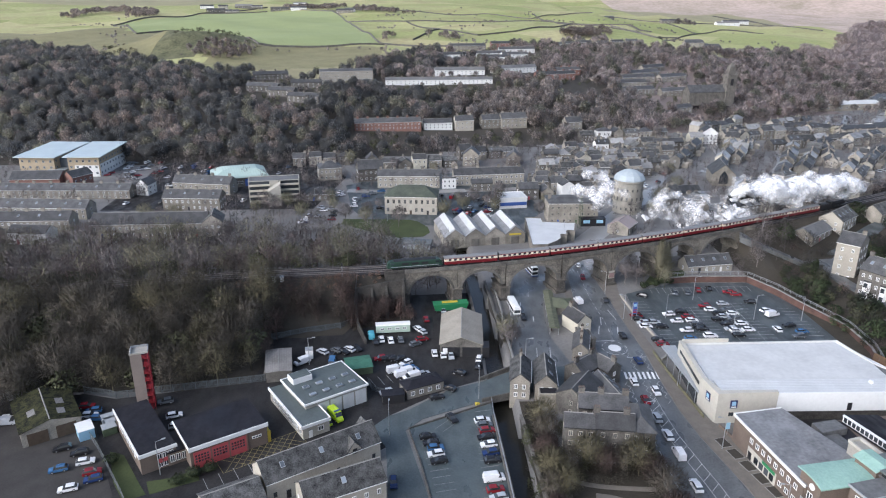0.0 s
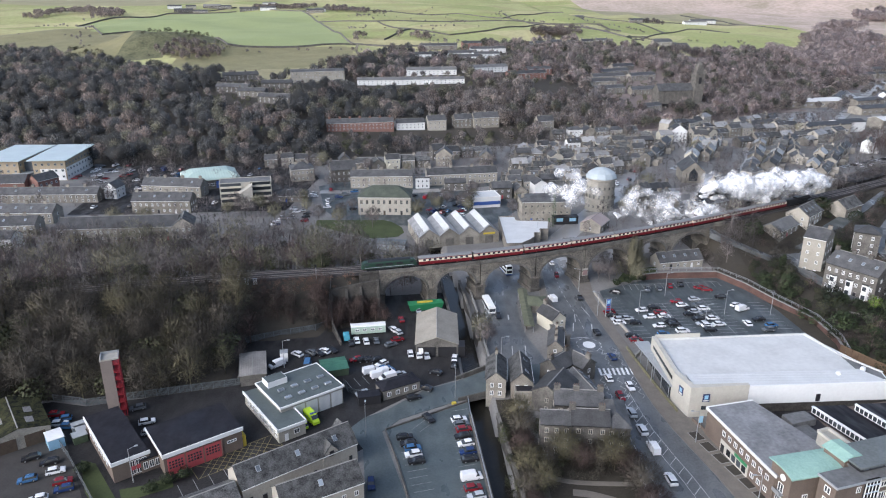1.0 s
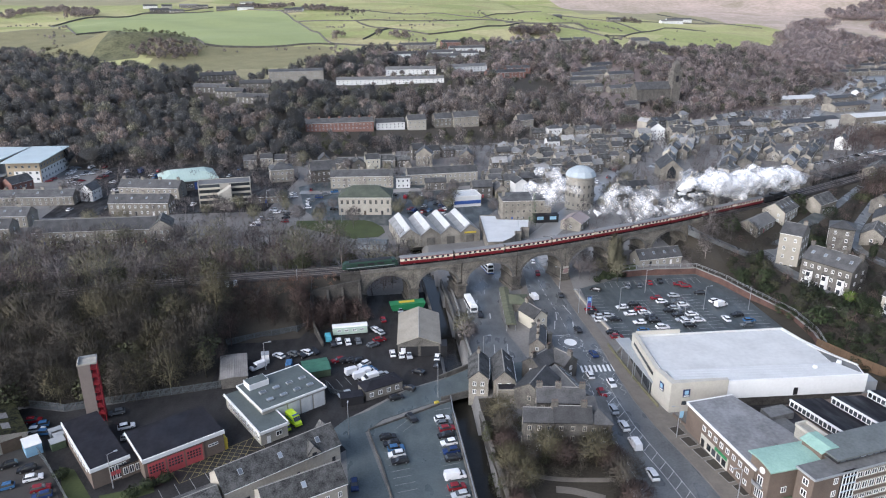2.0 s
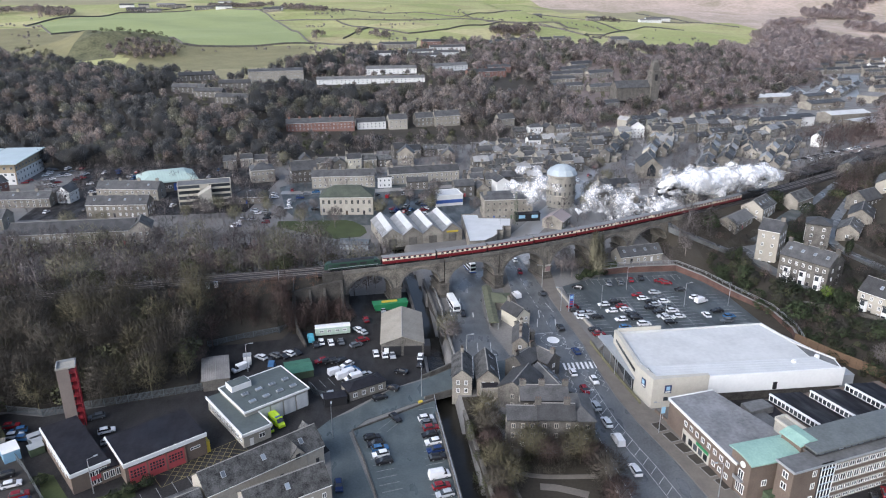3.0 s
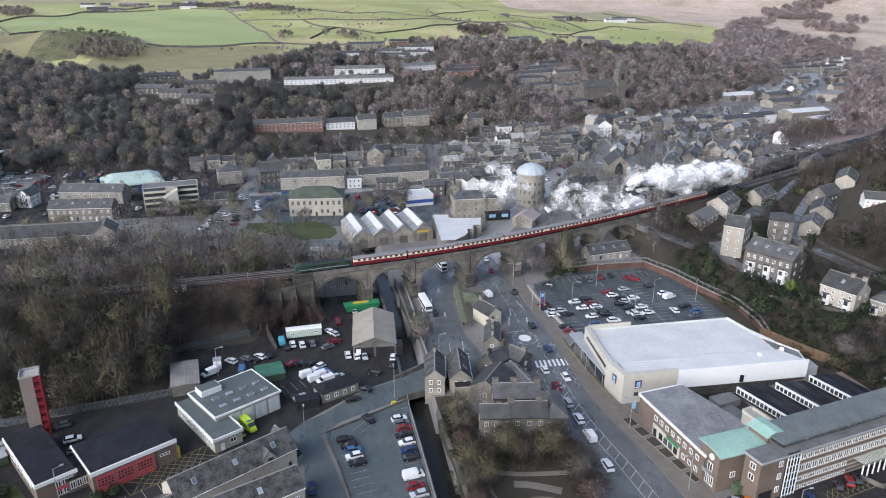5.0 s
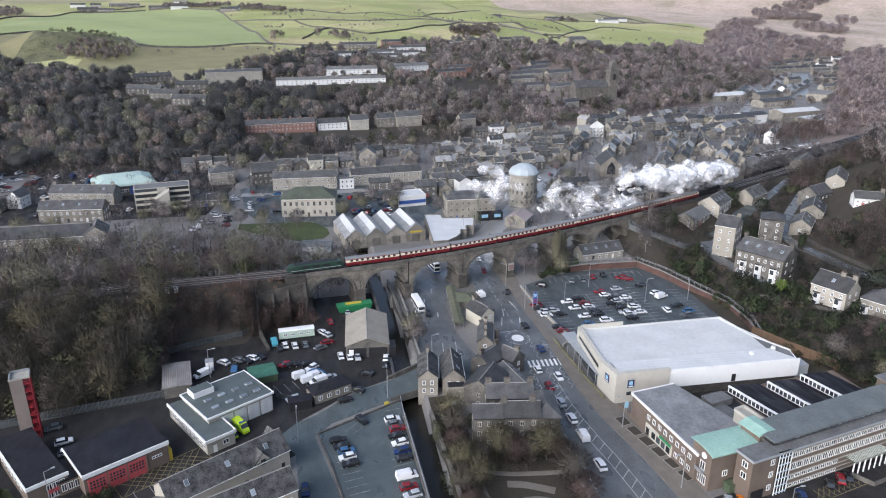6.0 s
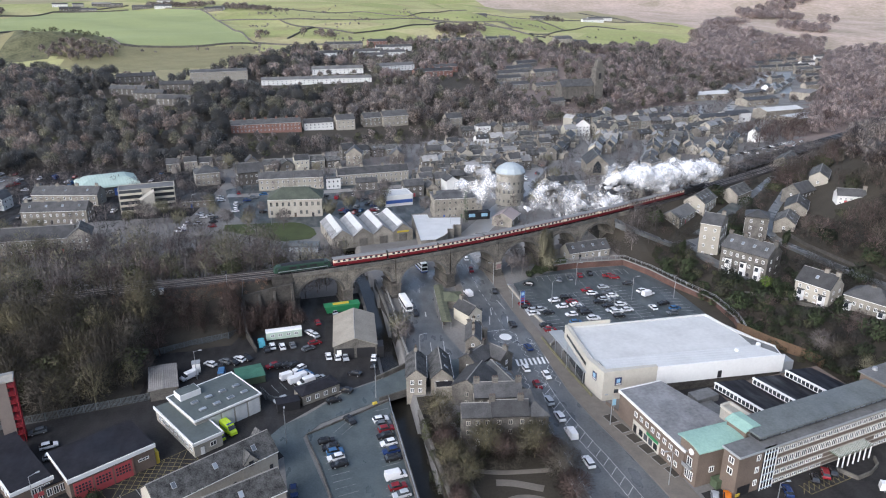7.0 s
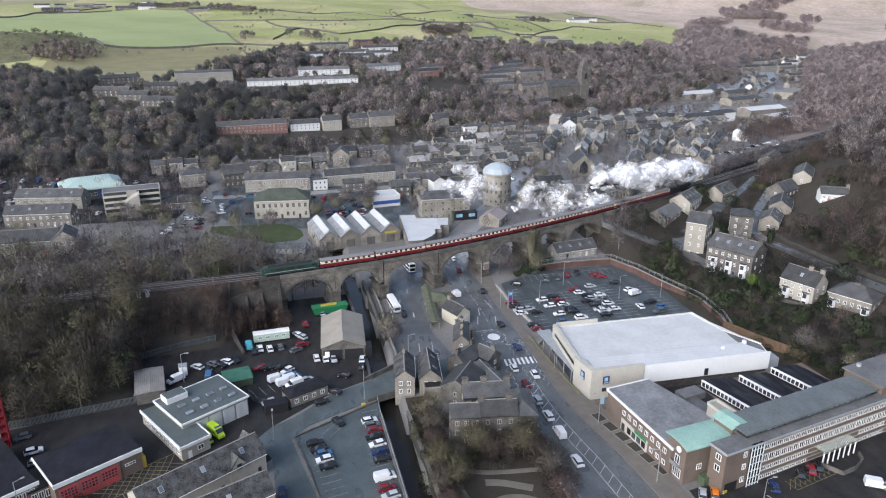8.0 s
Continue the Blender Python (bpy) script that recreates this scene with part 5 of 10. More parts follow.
part("front_wall", Shape().box(0, 0, -1, 8.2, 4.4, 10.7).box(8.2, 0, -1, 62, 9.0, 10.7), BRICK, of, at=FR)
part("front_roof", Shape().box(-0.3, -0.4, 10.7, 8.0, 4.6, 11.0).box(8.0, -0.4, 10.7, 62, 9.2, 11.0), FELT_GREY, of, at=FR)
part("fascia", Shape().box(-0.4, -0.55, 10.6, 62, -0.4, 11.1).box(-0.5, -0.4, 10.6, -0.3, 4.6, 11.1), GREY_PAINT, of, at=FR)
part("attic_wall", Shape().box(8.2, 2.3, 11.0, 11.8, 5.0, 12.1).box(11.8, 2.3, 11.0, 52.8, 9.0, 12.1), DARK_PAINT, of, at=FR)
part("attic_roof", Shape().prism([(7.6, 1.7), (52.6, 1.7), (52.6, 9.6), (11.6, 9.6), (11.6, 5.1), (7.6, 5.1)], 12.1, 12.5), FELT_SLATE, of, "long grey felt roof", at=FR)
part("copper_wall", Shape().box(7.3, 5.5, 8.0, 11.2, 11.0, 11.7), BRICK, of, at=FR)
part("copper_roof", Shape().along_y([(6.9, 11.6), (9.2, 12.5), (11.5, 12.3), (11.5, 12.55), (9.2, 12.75), (6.9, 11.85)], 5.2, 11.4), COPPER, of, "low curved green copper roof", at=FR)
for k in range(22):
    part("attic_window", Shape().box(9 + 1.9 * k, 2.2, 11.3, 10.3 + 1.9 * k, 2.3, 12.0), GLASS_PALE, of, at=FR)
part("plant_room", Shape().box(53, 1.2, 11.0, 72, 11.4, 13.2), BRICK, of, at=FR)
part("plant_roof", Shape().box(52.5, 0.7, 13.2, 72.4, 12.0, 13.5), FELT_GREY, of, at=FR)
part("roof_cowl", Shape().tube((57, 10.6, 13.4), 0.7, (57, 10.6, 14.3), 0.55, 12), STEEL, of, at=FR)
part("glazed_stair", Shape().box(7.3, -0.45, 0, 10.9, 0.1, 11.0), GLASS, of, "tall glazed stair bay", at=FR)
for k in range(5):
    part("stair_mullion", Shape().box(7.2 + 0.9 * k, -0.55, 0, 7.35 + 0.9 * k, -0.4, 11.1), WHITE_PAINT, of, at=FR)
for k in range(6):
    part("stair_transom", Shape().box(7.2, -0.56, 1.85 * k + 0.4, 10.95, -0.42, 1.85 * k + 0.6), SKY_PALE, of, at=FR)
for z0, h, n in ((0.5, 0.9, 22), (2.7, 1.1, 22), (5.2, 1.8, 24), (8.4, 1.35, 24)):
    part("window_band", Shape().box(11.4, -0.14, z0 + h, 60, -0.03, z0 + h + 0.22).box(11.4, -0.14, z0 - 0.2, 60, -0.03, z0), CONCRETE, of, at=FR)
    for k in range(n):
        if not (z0 < 4 and 27 < 12.4 + 1.98 * k < 46):
            part("window", window_mesh(1.5, h, WHITE_PAINT), None, of, at=FR @ pose(12.4 + 1.98 * k, -0.04, z0))
for z0 in (1.6, 5.0, 8.2):
    part("window", window_mesh(1.1, 1.5, WHITE_PAINT), None, of, at=FR @ pose(5.9, -0.03, z0))
part("garage_door", Shape().box(0.8, -0.1, 0, 4.4, -0.02, 2.6), DARK_PAINT, of, at=FR)
for z0 in (5.2, 8.0):
    part("window", window_mesh(1.5, 1.6, WHITE_PAINT), None, of, at=FR @ pose(-0.03, 2.0, z0, 0, 0, -90))
for x, z0 in ((4.4, 3.2), (8.6, 4.2)):
    part("window", window_mesh(1.3, 1.5, WHITE_PAINT), None, of, at=SB @ pose(x, 0.27, z0))
part("window", window_mesh(2.6, 2.4, WHITE_PAINT, bars=3), None, of, at=SB @ pose(0.27, 2.6, 0.8, 0, 0, -90))
part("window", window_mesh(1.6, 2.2, WHITE_PAINT), None, of, at=SB @ pose(0.27, 2.8, 4.2, 0, 0, -90))
part("balcony", Shape().box(-0.9, 1.6, 4.0, 0.3, 4.0, 4.1).box(-0.9, 1.6, 4.1, -0.84, 4.0, 5.0), STEEL, of, at=SB)
part("round_window", Shape().tube((0.32, 2.6, 8.0), 0.75, (0.12, 2.6, 8.0), 0.75, 16), WHITE_PAINT, of, at=SB)
part("porch_roof", Shape().box(29.4, -2.7, 3.6, 41.2, 0, 3.85), GREEN_DULL, of, at=FR)
for k in range(7):
    part("porch_column", Shape().box(29.6 + 1.85 * k, -2.6, 0, 29.82 + 1.85 * k, -2.35, 3.6), WHITE_PAINT, of, at=FR)
for k in range(24):
    part("porch_rib", Shape().box(29.5 + 0.5 * k, -2.75, 3.85, 29.57 + 0.5 * k, 0, 3.92), WHITE_PAINT, of, at=FR)
ramp = [(29.3, -2.6), (31, -7), (35.5, -6.9), (39.6, -5.6), (41.4, -3.4)]
low = Shape()
for q, r in zip(ramp, ramp[1:]):
    low.bar(q, r, 0.35, -0.5, 1.1)
part("ramp_wall", low, STONE_DARK, of, at=FR)
part("shed_roof", Shape().box(4.2, -2.2, 1.9, 8.6, -0.1, 2.2).box(4.3, -2.1, 0, 8.5, -0.1, 1.9), GREEN_DULL, of, "low green lean-to", at=SB)

# Workshop with north-light roofs behind the offices
ws = thing("workshop", 0, 0, 0, 0, "low workshop with black felt roofs and strips of roof windows", "workshop")
part("wall", Shape().prism([(96, 146.5), (97.5, 127), (141, 133.5), (139, 152.8)], -1, 4.6), BRICK, ws)
for k, (x, y) in enumerate(((102.8, 146.3), (114.3, 146.6), (125.6, 148.6))):
    m = pose(x, y, 0, 0, 0, -73)
    part("roof_slope", Shape().solid([[(0, 0, 4.5), (15.2, 0, 4.5), (15.2, 11.6, 4.5), (0, 11.6, 4.5)], [(0, 0, 7.0), (15.2, 0, 7.0), (15.2, 11.6, 4.7), (0, 11.6, 4.7)]]), FELT, ws, at=m)
    strip = part("roof_window_strip", Shape().box(0.1, -0.1, 5.2, 15.1, 0.0, 6.8).box(0, -0.3, 6.8, 15.2, 0.35, 7.05), WHITE_PAINT, ws, "white framed strip of roof windows", at=m)
    for j in range(12):
        part("pane", Shape().box(0.4 + 1.23 * j, -0.15, 5.4, 1.35 + 1.23 * j, -0.1, 6.65), GLASS, strip)
part("roof", Shape().prism([(96, 146.5), (97.5, 127), (104, 128), (102.8, 146.9)], 4.6, 4.8), FELT, ws)
part("low_wing", Shape().prism([(91, 141), (93, 132), (100, 133.5), (98, 142.5)], -0.5, 5.6).prism([(93.5, 143.6), (94, 139.5), (101, 141.2), (100, 145)], -0.5, 6.6), FELT_GREY, ws)

# Fire station
fs = thing("fire_station", 0, 0, 0, 0, "brick fire station with black flat roofs and red doors", "fire station")
HALLP = pose(-51.4, 147.9, 0, 0, 0, 33.5)
part("hall_wall", Shape().box(-9.3, -6.8, -0.5, 9.3, 6.8, 5.5), BRICK, fs, at=HALLP)
part("hall_roof", Shape().box(-9.4, -6.9, 5.5, 9.4, 6.9, 5.9), FELT, fs, "flat black felt roof", at=HALLP)
part("fascia", Shape().box(-9.6, -7.1, 4.95, 9.6, -6.85, 6.0).box(-9.6, -7.1, 5.2, -9.4, 6.9, 6.0), WHITE_PAINT, fs, at=HALLP)
for k in range(3):
    dr = part("appliance_door", Shape().box(-8.6 + 4.3 * k, -6.98, 0, -4.7 + 4.3 * k, -6.78, 4.4), RED_DOOR, fs, "folding red appliance door", at=HALLP)
    for r in range(3):
        for c in range(5):
            part("pane", Shape().box(-8.3 + 4.3 * k + 0.68 * c, -7.03, 1.7 + 0.75 * r, -7.85 + 4.3 * k + 0.68 * c, -6.98, 2.15 + 0.75 * r), GLASS, dr)
    part("door_pier", Shape().box(-4.7 + 4.3 * k, -7.0, 0, -4.3 + 4.3 * k, -6.8, 4.7), BRICK_RED, fs, at=HALLP)
part("window", window_mesh(2.4, 0.7, WHITE_PAINT, bars=2), None, fs, at=HALLP @ pose(6.6, -6.83, 2.7))
part("yellow_box", Shape().box(9.3, -6.6, 0, 10.2, -4.6, 3.2), YELLOW_PAINT, fs, at=HALLP)
WINGP = pose(-70.0, 147.6, 0, 0, 0, 35.5)
part("wing_wall", Shape().box(-4.1, -12.1, -0.5, 4.1, 12.1, 4.9), BRICK, fs, at=WINGP)
part("wing_roof", Shape().box(-4.1, -12.1, 4.9, 4.1, 12.1, 5.25), FELT, fs, at=WINGP)
part("fascia", Shape().box(-4.35, -12.35, 4.5, 4.35, -12.1, 5.4).box(-4.35, -12.1, 4.5, -4.1, 12.1, 5.4), WHITE_PAINT, fs, at=WINGP)
for k in range(3):
    for r in range(2):
        part("window", window_mesh(1.15, 1.5, WHITE_PAINT), None, fs, at=WINGP @ pose(0.2 + 1.3 * k, -12.13, 0.5 + 2.1 * r))
    part("red_panel", Shape().box(-0.35 + 1.3 * k, -12.26, 1.7, 0.75 + 1.3 * k, -12.12, 2.75), RED_DOOR, fs, at=WINGP)
for k in range(7):
    part("window", window_mesh(1.3, 1.2, WHITE_PAINT), None, fs, at=WINGP @ pose(-4.13, -7.5 + 2.4 * k, 2.4, 0, 0, -90))
part("link_wall", Shape().box(-3, -4, -0.5, 3, 4, 3.4), BRICK, fs, at=pose(-61.0, 143.6, 0, 0, 0, 34))
part("link_roof", Shape().box(-3.1, -4.2, 3.4, 3.1, 4.2, 3.7), FELT, fs, at=pose(-61.0, 143.6, 0, 0, 0, 34))
for k in range(4):
    part("window", window_mesh(1.1, 1.9, WHITE_PAINT), None, fs, at=pose(-61.0, 143.6, 0, 0, 0, 34) @ pose(-2.0 + 1.35 * k, -4.03, 0.9))
tw = thing("drill_tower", -75.7, 164.0, 0, 18, "tall brick drill tower with red metal balconies", "tower")
part("wall", Shape().box(-2.2, -1.7, -0.5, 0.6, 1.7, 17.0), mat("pale_brown_brick", (0.23, 0.19, 0.165), (0.15, 0.125, 0.11), 0.9, 3, 0.3), tw)
part("top_slab", Shape().box(-2.3, -1.8, 17.0, 2.3, 1.8, 17.4), CONCRETE, tw)
part("top_rail", Shape().box(-2.0, -1.8, 17.4, -1.85, 1.8, 18.0).box(2.15, -1.8, 17.4, 2.3, 1.8, 18.0).box(-2.0, 1.65, 17.4, 2.0, 1.8, 18.0), STEEL, tw)
for k in range(7):
    z = 2.2 + 2.2 * k
    part("balcony", Shape().box(0.6, -1.7, z, 2.2, 1.7, z + 0.15), RED_PAINT, tw)
    rail = Shape()
    for h in (0.4, 0.75, 1.1):
        rail.box(2.12, -1.7, z + h, 2.2, 1.7, z + h + 0.09).box(0.6, -1.72, z + h, 2.12, -1.64, z + h + 0.09)
    part("balcony_rail", rail, RED_PAINT, tw)
    part("stair", Shape().solid([[(0.9, -1.4, z - 2.05), (1.7, -1.4, z - 2.05), (1.7, -1.1, z - 2.05), (0.9, -1.1, z - 2.05)], [(0.9, 1.1, z), (1.7, 1.1, z), (1.7, 1.4, z), (0.9, 1.4, z)]]), RED_PAINT, tw)
    part("opening", Shape().box(0.58, -1.2, z + 0.2, 0.65, 1.2, z + 1.9), DARK_PAINT, tw)
for y in (-1.7, -0.6, 0.5, 1.6):
    part("post", Shape().box(2.05, y, 0, 2.2, y + 0.13, 17.0), RED_PAINT, tw)

# Ambulance station
am = thing("ambulance_station", 0, 0, 0, 0, "low two-level station with grey roofs and white fascias", "ambulance station")
UP = pose(-28.6, 167.4, 0, 0, 0, 34)
part("upper_wall", Shape().box(-9.0, -7.6, -0.5, 9.0, 7.4, 5.0), CONCRETE, am, at=UP)
part("upper_roof", Shape().box(-9.1, -7.7, 5.0, 9.1, 7.5, 5.4), FELT_GREEN, am, at=UP)
part("fascia", Shape().box(-9.4, -8.0, 5.0, 9.4, -7.7, 5.52).box(-9.4, -7.7, 5.0, -9.1, 7.8, 5.52).box(9.1, -7.7, 5.0, 9.4, 7.8, 5.52).box(-9.1, 7.5, 5.0, 9.1, 7.8, 5.52), WHITE_PAINT, am, at=UP)
for r in range(2):
    for k in range(4):
        part("rooflight", Shape().box(-6.2 + 3.9 * k, -5.0 + 4.4 * r, 5.4, -4.4 + 3.9 * k, -3.8 + 4.4 * r, 5.75, 0).box(-6.0 + 3.9 * k, -4.85 + 4.4 * r, 5.75, -4.6 + 3.9 * k, -3.95 + 4.4 * r, 5.8, 1), [STEEL, GLASS_PALE], am, at=UP)
part("plant_room", Shape().box(-7.6, 3.0, 5.4, -2.0, 6.8, 7.0), WHITE_PAINT, am, at=UP)
part("plant_roof", Shape().box(-7.4, 3.2, 7.0, -2.2, 6.6, 7.1), FELT_GREEN, am, at=UP)
for k in range(4):
    part("shutter_door", Shape().box(-5.6 + 3.7 * k, -7.72, 0, -2.4 + 3.7 * k, -7.6, 4.3), CORR_WHITE, am, "pale ribbed shutter door", at=UP)
LO = pose(-34.3, 159.6, 0, 0, 0, 33)
part("lower_wall", Shape().box(-3.6, -11, -0.5, 3.6, 11.0, 3.6), CONCRETE, am, at=LO)
part("lower_roof", Shape().box(-3.7, -11.1, 3.6, 3.7, 11.1, 3.9), FELT_GREEN, am, at=LO)
part("fascia", Shape().box(-4.0, -11.4, 3.3, -3.7, 11.4, 4.1).box(-4.0, -11.4, 3.3, 4.0, -11.1, 4.1).box(3.7, -11.4, 3.3, 4.0, 0, 4.1), WHITE_PAINT, am, at=LO)
for k in range(9):
    part("window", window_mesh(1.3, 1.2, WHITE_PAINT), None, am, at=LO @ pose(-3.63, -9.4 + 2.2 * k, 1.2, 0, 0, -90))
part("window", window_mesh(1.6, 1.3, WHITE_PAINT), None, am, at=LO @ pose(1.2, -11.03, 1.2))
part("door", door_mesh(WHITE_PAINT), None, am, at=LO @ pose(-1.6, -11.03, 0.1))

# Yard buildings
SHEET_OLD = striped("streaked_sheet_roof", (0.3, 0.285, 0.265), (0.11, 0.1, 0.09), 0.5, 11, 0.8)
def shed(name, x, y, turn, L, D, h, rh, wall, roof, label, door=None):
    ob = thing(name, x, y, ground_z(x, y), turn, label, "shed")
    part("wall", gable_shape(L, D, h, rh, 0.5), wall, ob)
    part("roof", gable_roof(L, D, h, rh, 0.12, 0.3), roof, ob)
    part("ridge", Shape().along_x([(-0.25, h + rh + 0.05), (0, h + rh + 0.22), (0.25, h + rh + 0.05)], -L / 2, L / 2), KERB, ob)
    return ob


sh = shed("yard_shed", 10.6, 201.5, 87, 22.0, 13.0, 4.2, 2.4, STONE_DARK, CORRUGATED, "long garage shed with a weathered corrugated roof")
part("dark_shutter", Shape().box(-11.15, -6.0, 0, -11.0, -0.4, 3.4), DARK_PAINT, sh)
part("dark_shutter", Shape().box(-11.15, 0.4, 0, -11.0, 6.0, 3.4), DARK_PAINT, sh)
part("white_notice", Shape().box(-11.25, 4.2, 1.2, -11.15, 5.6, 3.0), WHITE_PAINT, sh)
part("lean_to", Shape().box(-11.5, -8.6, 0, -7, -6.5, 3.6), DARK_PAINT, sh)
shed("west_shed", -44.3, 183.6, 101, 13.8, 7.2, 3.2, 0.22, STONE_DARK, SHEET_OLD, "old low shed with a streaked pale sheet roof")
lg = shed("garage_block", -99.0, 157.5, 125, 18, 13.5, 4.0, 1.7, STONE, MOSSY, "stone garage with a low mossy patched roof")
for x, y in ((-5.0, -3.0), (0.5, -3.4), (-2.0, 3.4)):
    part("roof_patch", Shape().box(-1.5, -0.9, 0, 1.5, 0.9, 0.08), CORR_GREY, lg, at=pose(x, y, 4.0 + 1.7 * (1 - abs(y) / 6.75) + 0.2, -14 if y > 0 else 14, 0, 0))
for y in (-3.2, 3.2):
    part("garage_door", Shape().box(-9.12, y - 2.3, 0, -9.0, y + 2.3, 3.3), TIMBER, lg)
part("side_door", Shape().box(-9.1, -6.5, 0, -9.0, -5.9, 2.2), DARK_PAINT, lg)
sm = thing("yard_office", -2.0, 171.2, 0, 26, "small stone yard office with a dark roof", "office")
part("wall", Shape().box(-5.6, -2.6, -0.3, 5.6, 2.6, 3.0), STONE, sm)
part("roof", hip_roof(11.2, 5.2, 3.0, 1.3, 0.3), FELT, sm)
for k in range(4):
    part("window", window_mesh(1.2, 1.3, WHITE_PAINT), None, sm, at=pose(-3.9 + 2.6 * k, -2.63, 0.9))
bx = thing("black_cabin", -9.8, 166.2, 0, 10, "black painted cabin in the yard", "cabin")
part("wall", Shape().box(-3.0, -1.6, 0, 3.0, 1.6, 2.5), DARK_PAINT, bx)
part("roof", Shape().box(-3.15, -1.75, 2.5, 3.15, 1.75, 2.65), FELT, bx)
gc = thing("green_container", -20.8, 183.5, 0, 14, "green sheeted container in the scrap yard", "container")
part("body", Shape().box(-3.7, -3.6, 0.15, 3.7, 3.6, 2.4), GREEN_DULL, gc)
part("lid", Shape().along_x([(-3.8, 2.4), (3.8, 2.4), (0, 2.9)], -3.9, 3.9), mat("green_sheeting", (0.06, 0.17, 0.11), (0.035, 0.1, 0.07), 0.6, 2, 0.4, amount=0.9), gc, "green plastic sheeting")
pc = thing("site_caravan", -11.7, 208.0, 0, 6, "long pale green site caravan", "caravan")
part("body", Shape().box(-5.6, -1.5, 0.6, 5.6, 1.5, 3.1), mat("faded_green_panel", (0.45, 0.55, 0.45), (0.34, 0.42, 0.35), 0.6), pc)
part("roof", Shape().along_x([(-1.6, 3.1), (1.6, 3.1), (0.8, 3.35), (-0.8, 3.35)], -5.7, 5.7), WHITE_PAINT, pc)
for x in (-3.6, -1.2, 1.4, 3.8):
    part("window", window_mesh(1.3, 0.8, WHITE_PAINT), None, pc, at=pose(x, -1.53, 1.6))
for x in (-4, 4):
    part("axle_stand", Shape().box(x - 0.3, -1.2, 0, x + 0.3, 1.2, 0.6), DARK_PAINT, pc)
gm = thing("green_machine", 7.8, 224.5, 0, 8, "bright green recycling machine under the arch", "machine")
part("hopper", Shape().solid([[(-5.5, -1.4, 0.8), (5.5, -1.4, 0.8), (5.5, 1.4, 0.8), (-5.5, 1.4, 0.8)], [(-6.2, -1.9, 3.2), (6.2, -1.9, 3.2), (6.2, 1.9, 3.2), (-6.2, 1.9, 3.2)]]), GREEN_PAINT, gm)
part("chassis", Shape().box(-5.0, -1.2, 0, 5.0, 1.2, 0.8), DARK_PAINT, gm)
part("arm", Shape().box(-3.0, -0.4, 3.2, 2.5, 0.4, 3.7), YELLOW_PAINT, gm)
ct = thing("white_cabin", -36.5, 191, 0, 8, "small white site cabin", "cabin")
part("body", Shape().box(-1.1, -1.1, 0.1, 1.1, 1.1, 3.0), WHITE_PAINT, ct)
part("roof", Shape().box(-1.2, -1.2, 3.0, 1.2, 1.2, 3.15), GREY_PAINT, ct)
bs = thing("bus_shelter", 42.6, 219.7, 0, 85, "long bus shelter with a mossy green roof", "bus shelter")
part("roof", Shape().along_x([(-1.7, 2.7), (1.7, 2.7), (1.7, 2.85), (0, 3.3), (-1.7, 2.85)], -15.5, 15.5), mat("mossy_shelter_felt", (0.135, 0.14, 0.09), (0.07, 0.075, 0.05), 0.9, 2, 0.5, amount=1.0), bs)
for x in (-14.5, -8, -1.5, 5, 11.5, 15):
    for y in (-1.4, 1.4):
        part("post", Shape().box(x - 0.08, y - 0.08, 0, x + 0.08, y + 0.08, 2.7), STEEL, bs)
part("bench", Shape().box(-13, 0.5, 0.45, 11, 0.95, 0.55), TIMBER, bs)
tl = thing("bus_office", 47.3, 224, 0, -8, "small building with a mossy pyramid roof", "kiosk")
part("wall", Shape().box(-3.0, -4.0, -0.3, 3.0, 4.0, 2.8), STONE, tl)
part("roof", hip_roof(6.0, 8.0, 2.8, 1.5, 0.4, 2.6), mat("mossy_slate", (0.13, 0.14, 0.085), (0.07, 0.075, 0.055), 0.9, 3, 0.5), tl)

# Old stone range by the side road
old = house(-25.6, 135.6, 33, 28.0, 8.5, 5.6, 3.4, STONE_PALE, SLATE_STONE, cols=9, floors=1, ends=1, frame_mat=DARK_PAINT, rooflights=3, name="stone_range", label="long old stone range with dark stone-slate roof", win=(0.8, 1.2))
for u, y0 in ((7.3, -4.4), (13.4, 4.2)):
    g = part("cross_gable", Shape().along_y([(-2.2, -1), (2.2, -1), (2.2, 5.2), (0, 7.9), (-2.2, 5.2)], min(y0, 0), max(y0, 0)), STONE_PALE, old, at=pose(u, 0, 0))
    part("gable_roof", Shape().along_y([(-2.5, 4.9), (0, 7.95), (2.5, 4.9), (2.5, 5.1), (0, 8.2), (-2.5, 5.1)], min(y0, 0) - 0.02, max(y0, 0)), SLATE_STONE, g)
    part("window", window_mesh(1.1, 1.3, DARK_PAINT), None, old, at=pose(u, y0 - 0.03, 5.0) if y0 < 0 else pose(u, y0 + 0.03, 5.0, 0, 0, 180))
house(-18.8, 123.2, 26, 17.5, 8.0, 7.2, 3.0, STONE_PALE, SLATE_STONE, cols=6, ends=2, rooflights=1, name="stone_range", label="pale stone building with dark stone-slate roof", win=(0.9, 1.3))
house(-42.0, 122.5, 30.5, 12, 9, 4.2, 2.6, STONE, SLATE_STONE, cols=4, floors=1, name="stone_range", label="low stone outbuilding with dark slate roof")

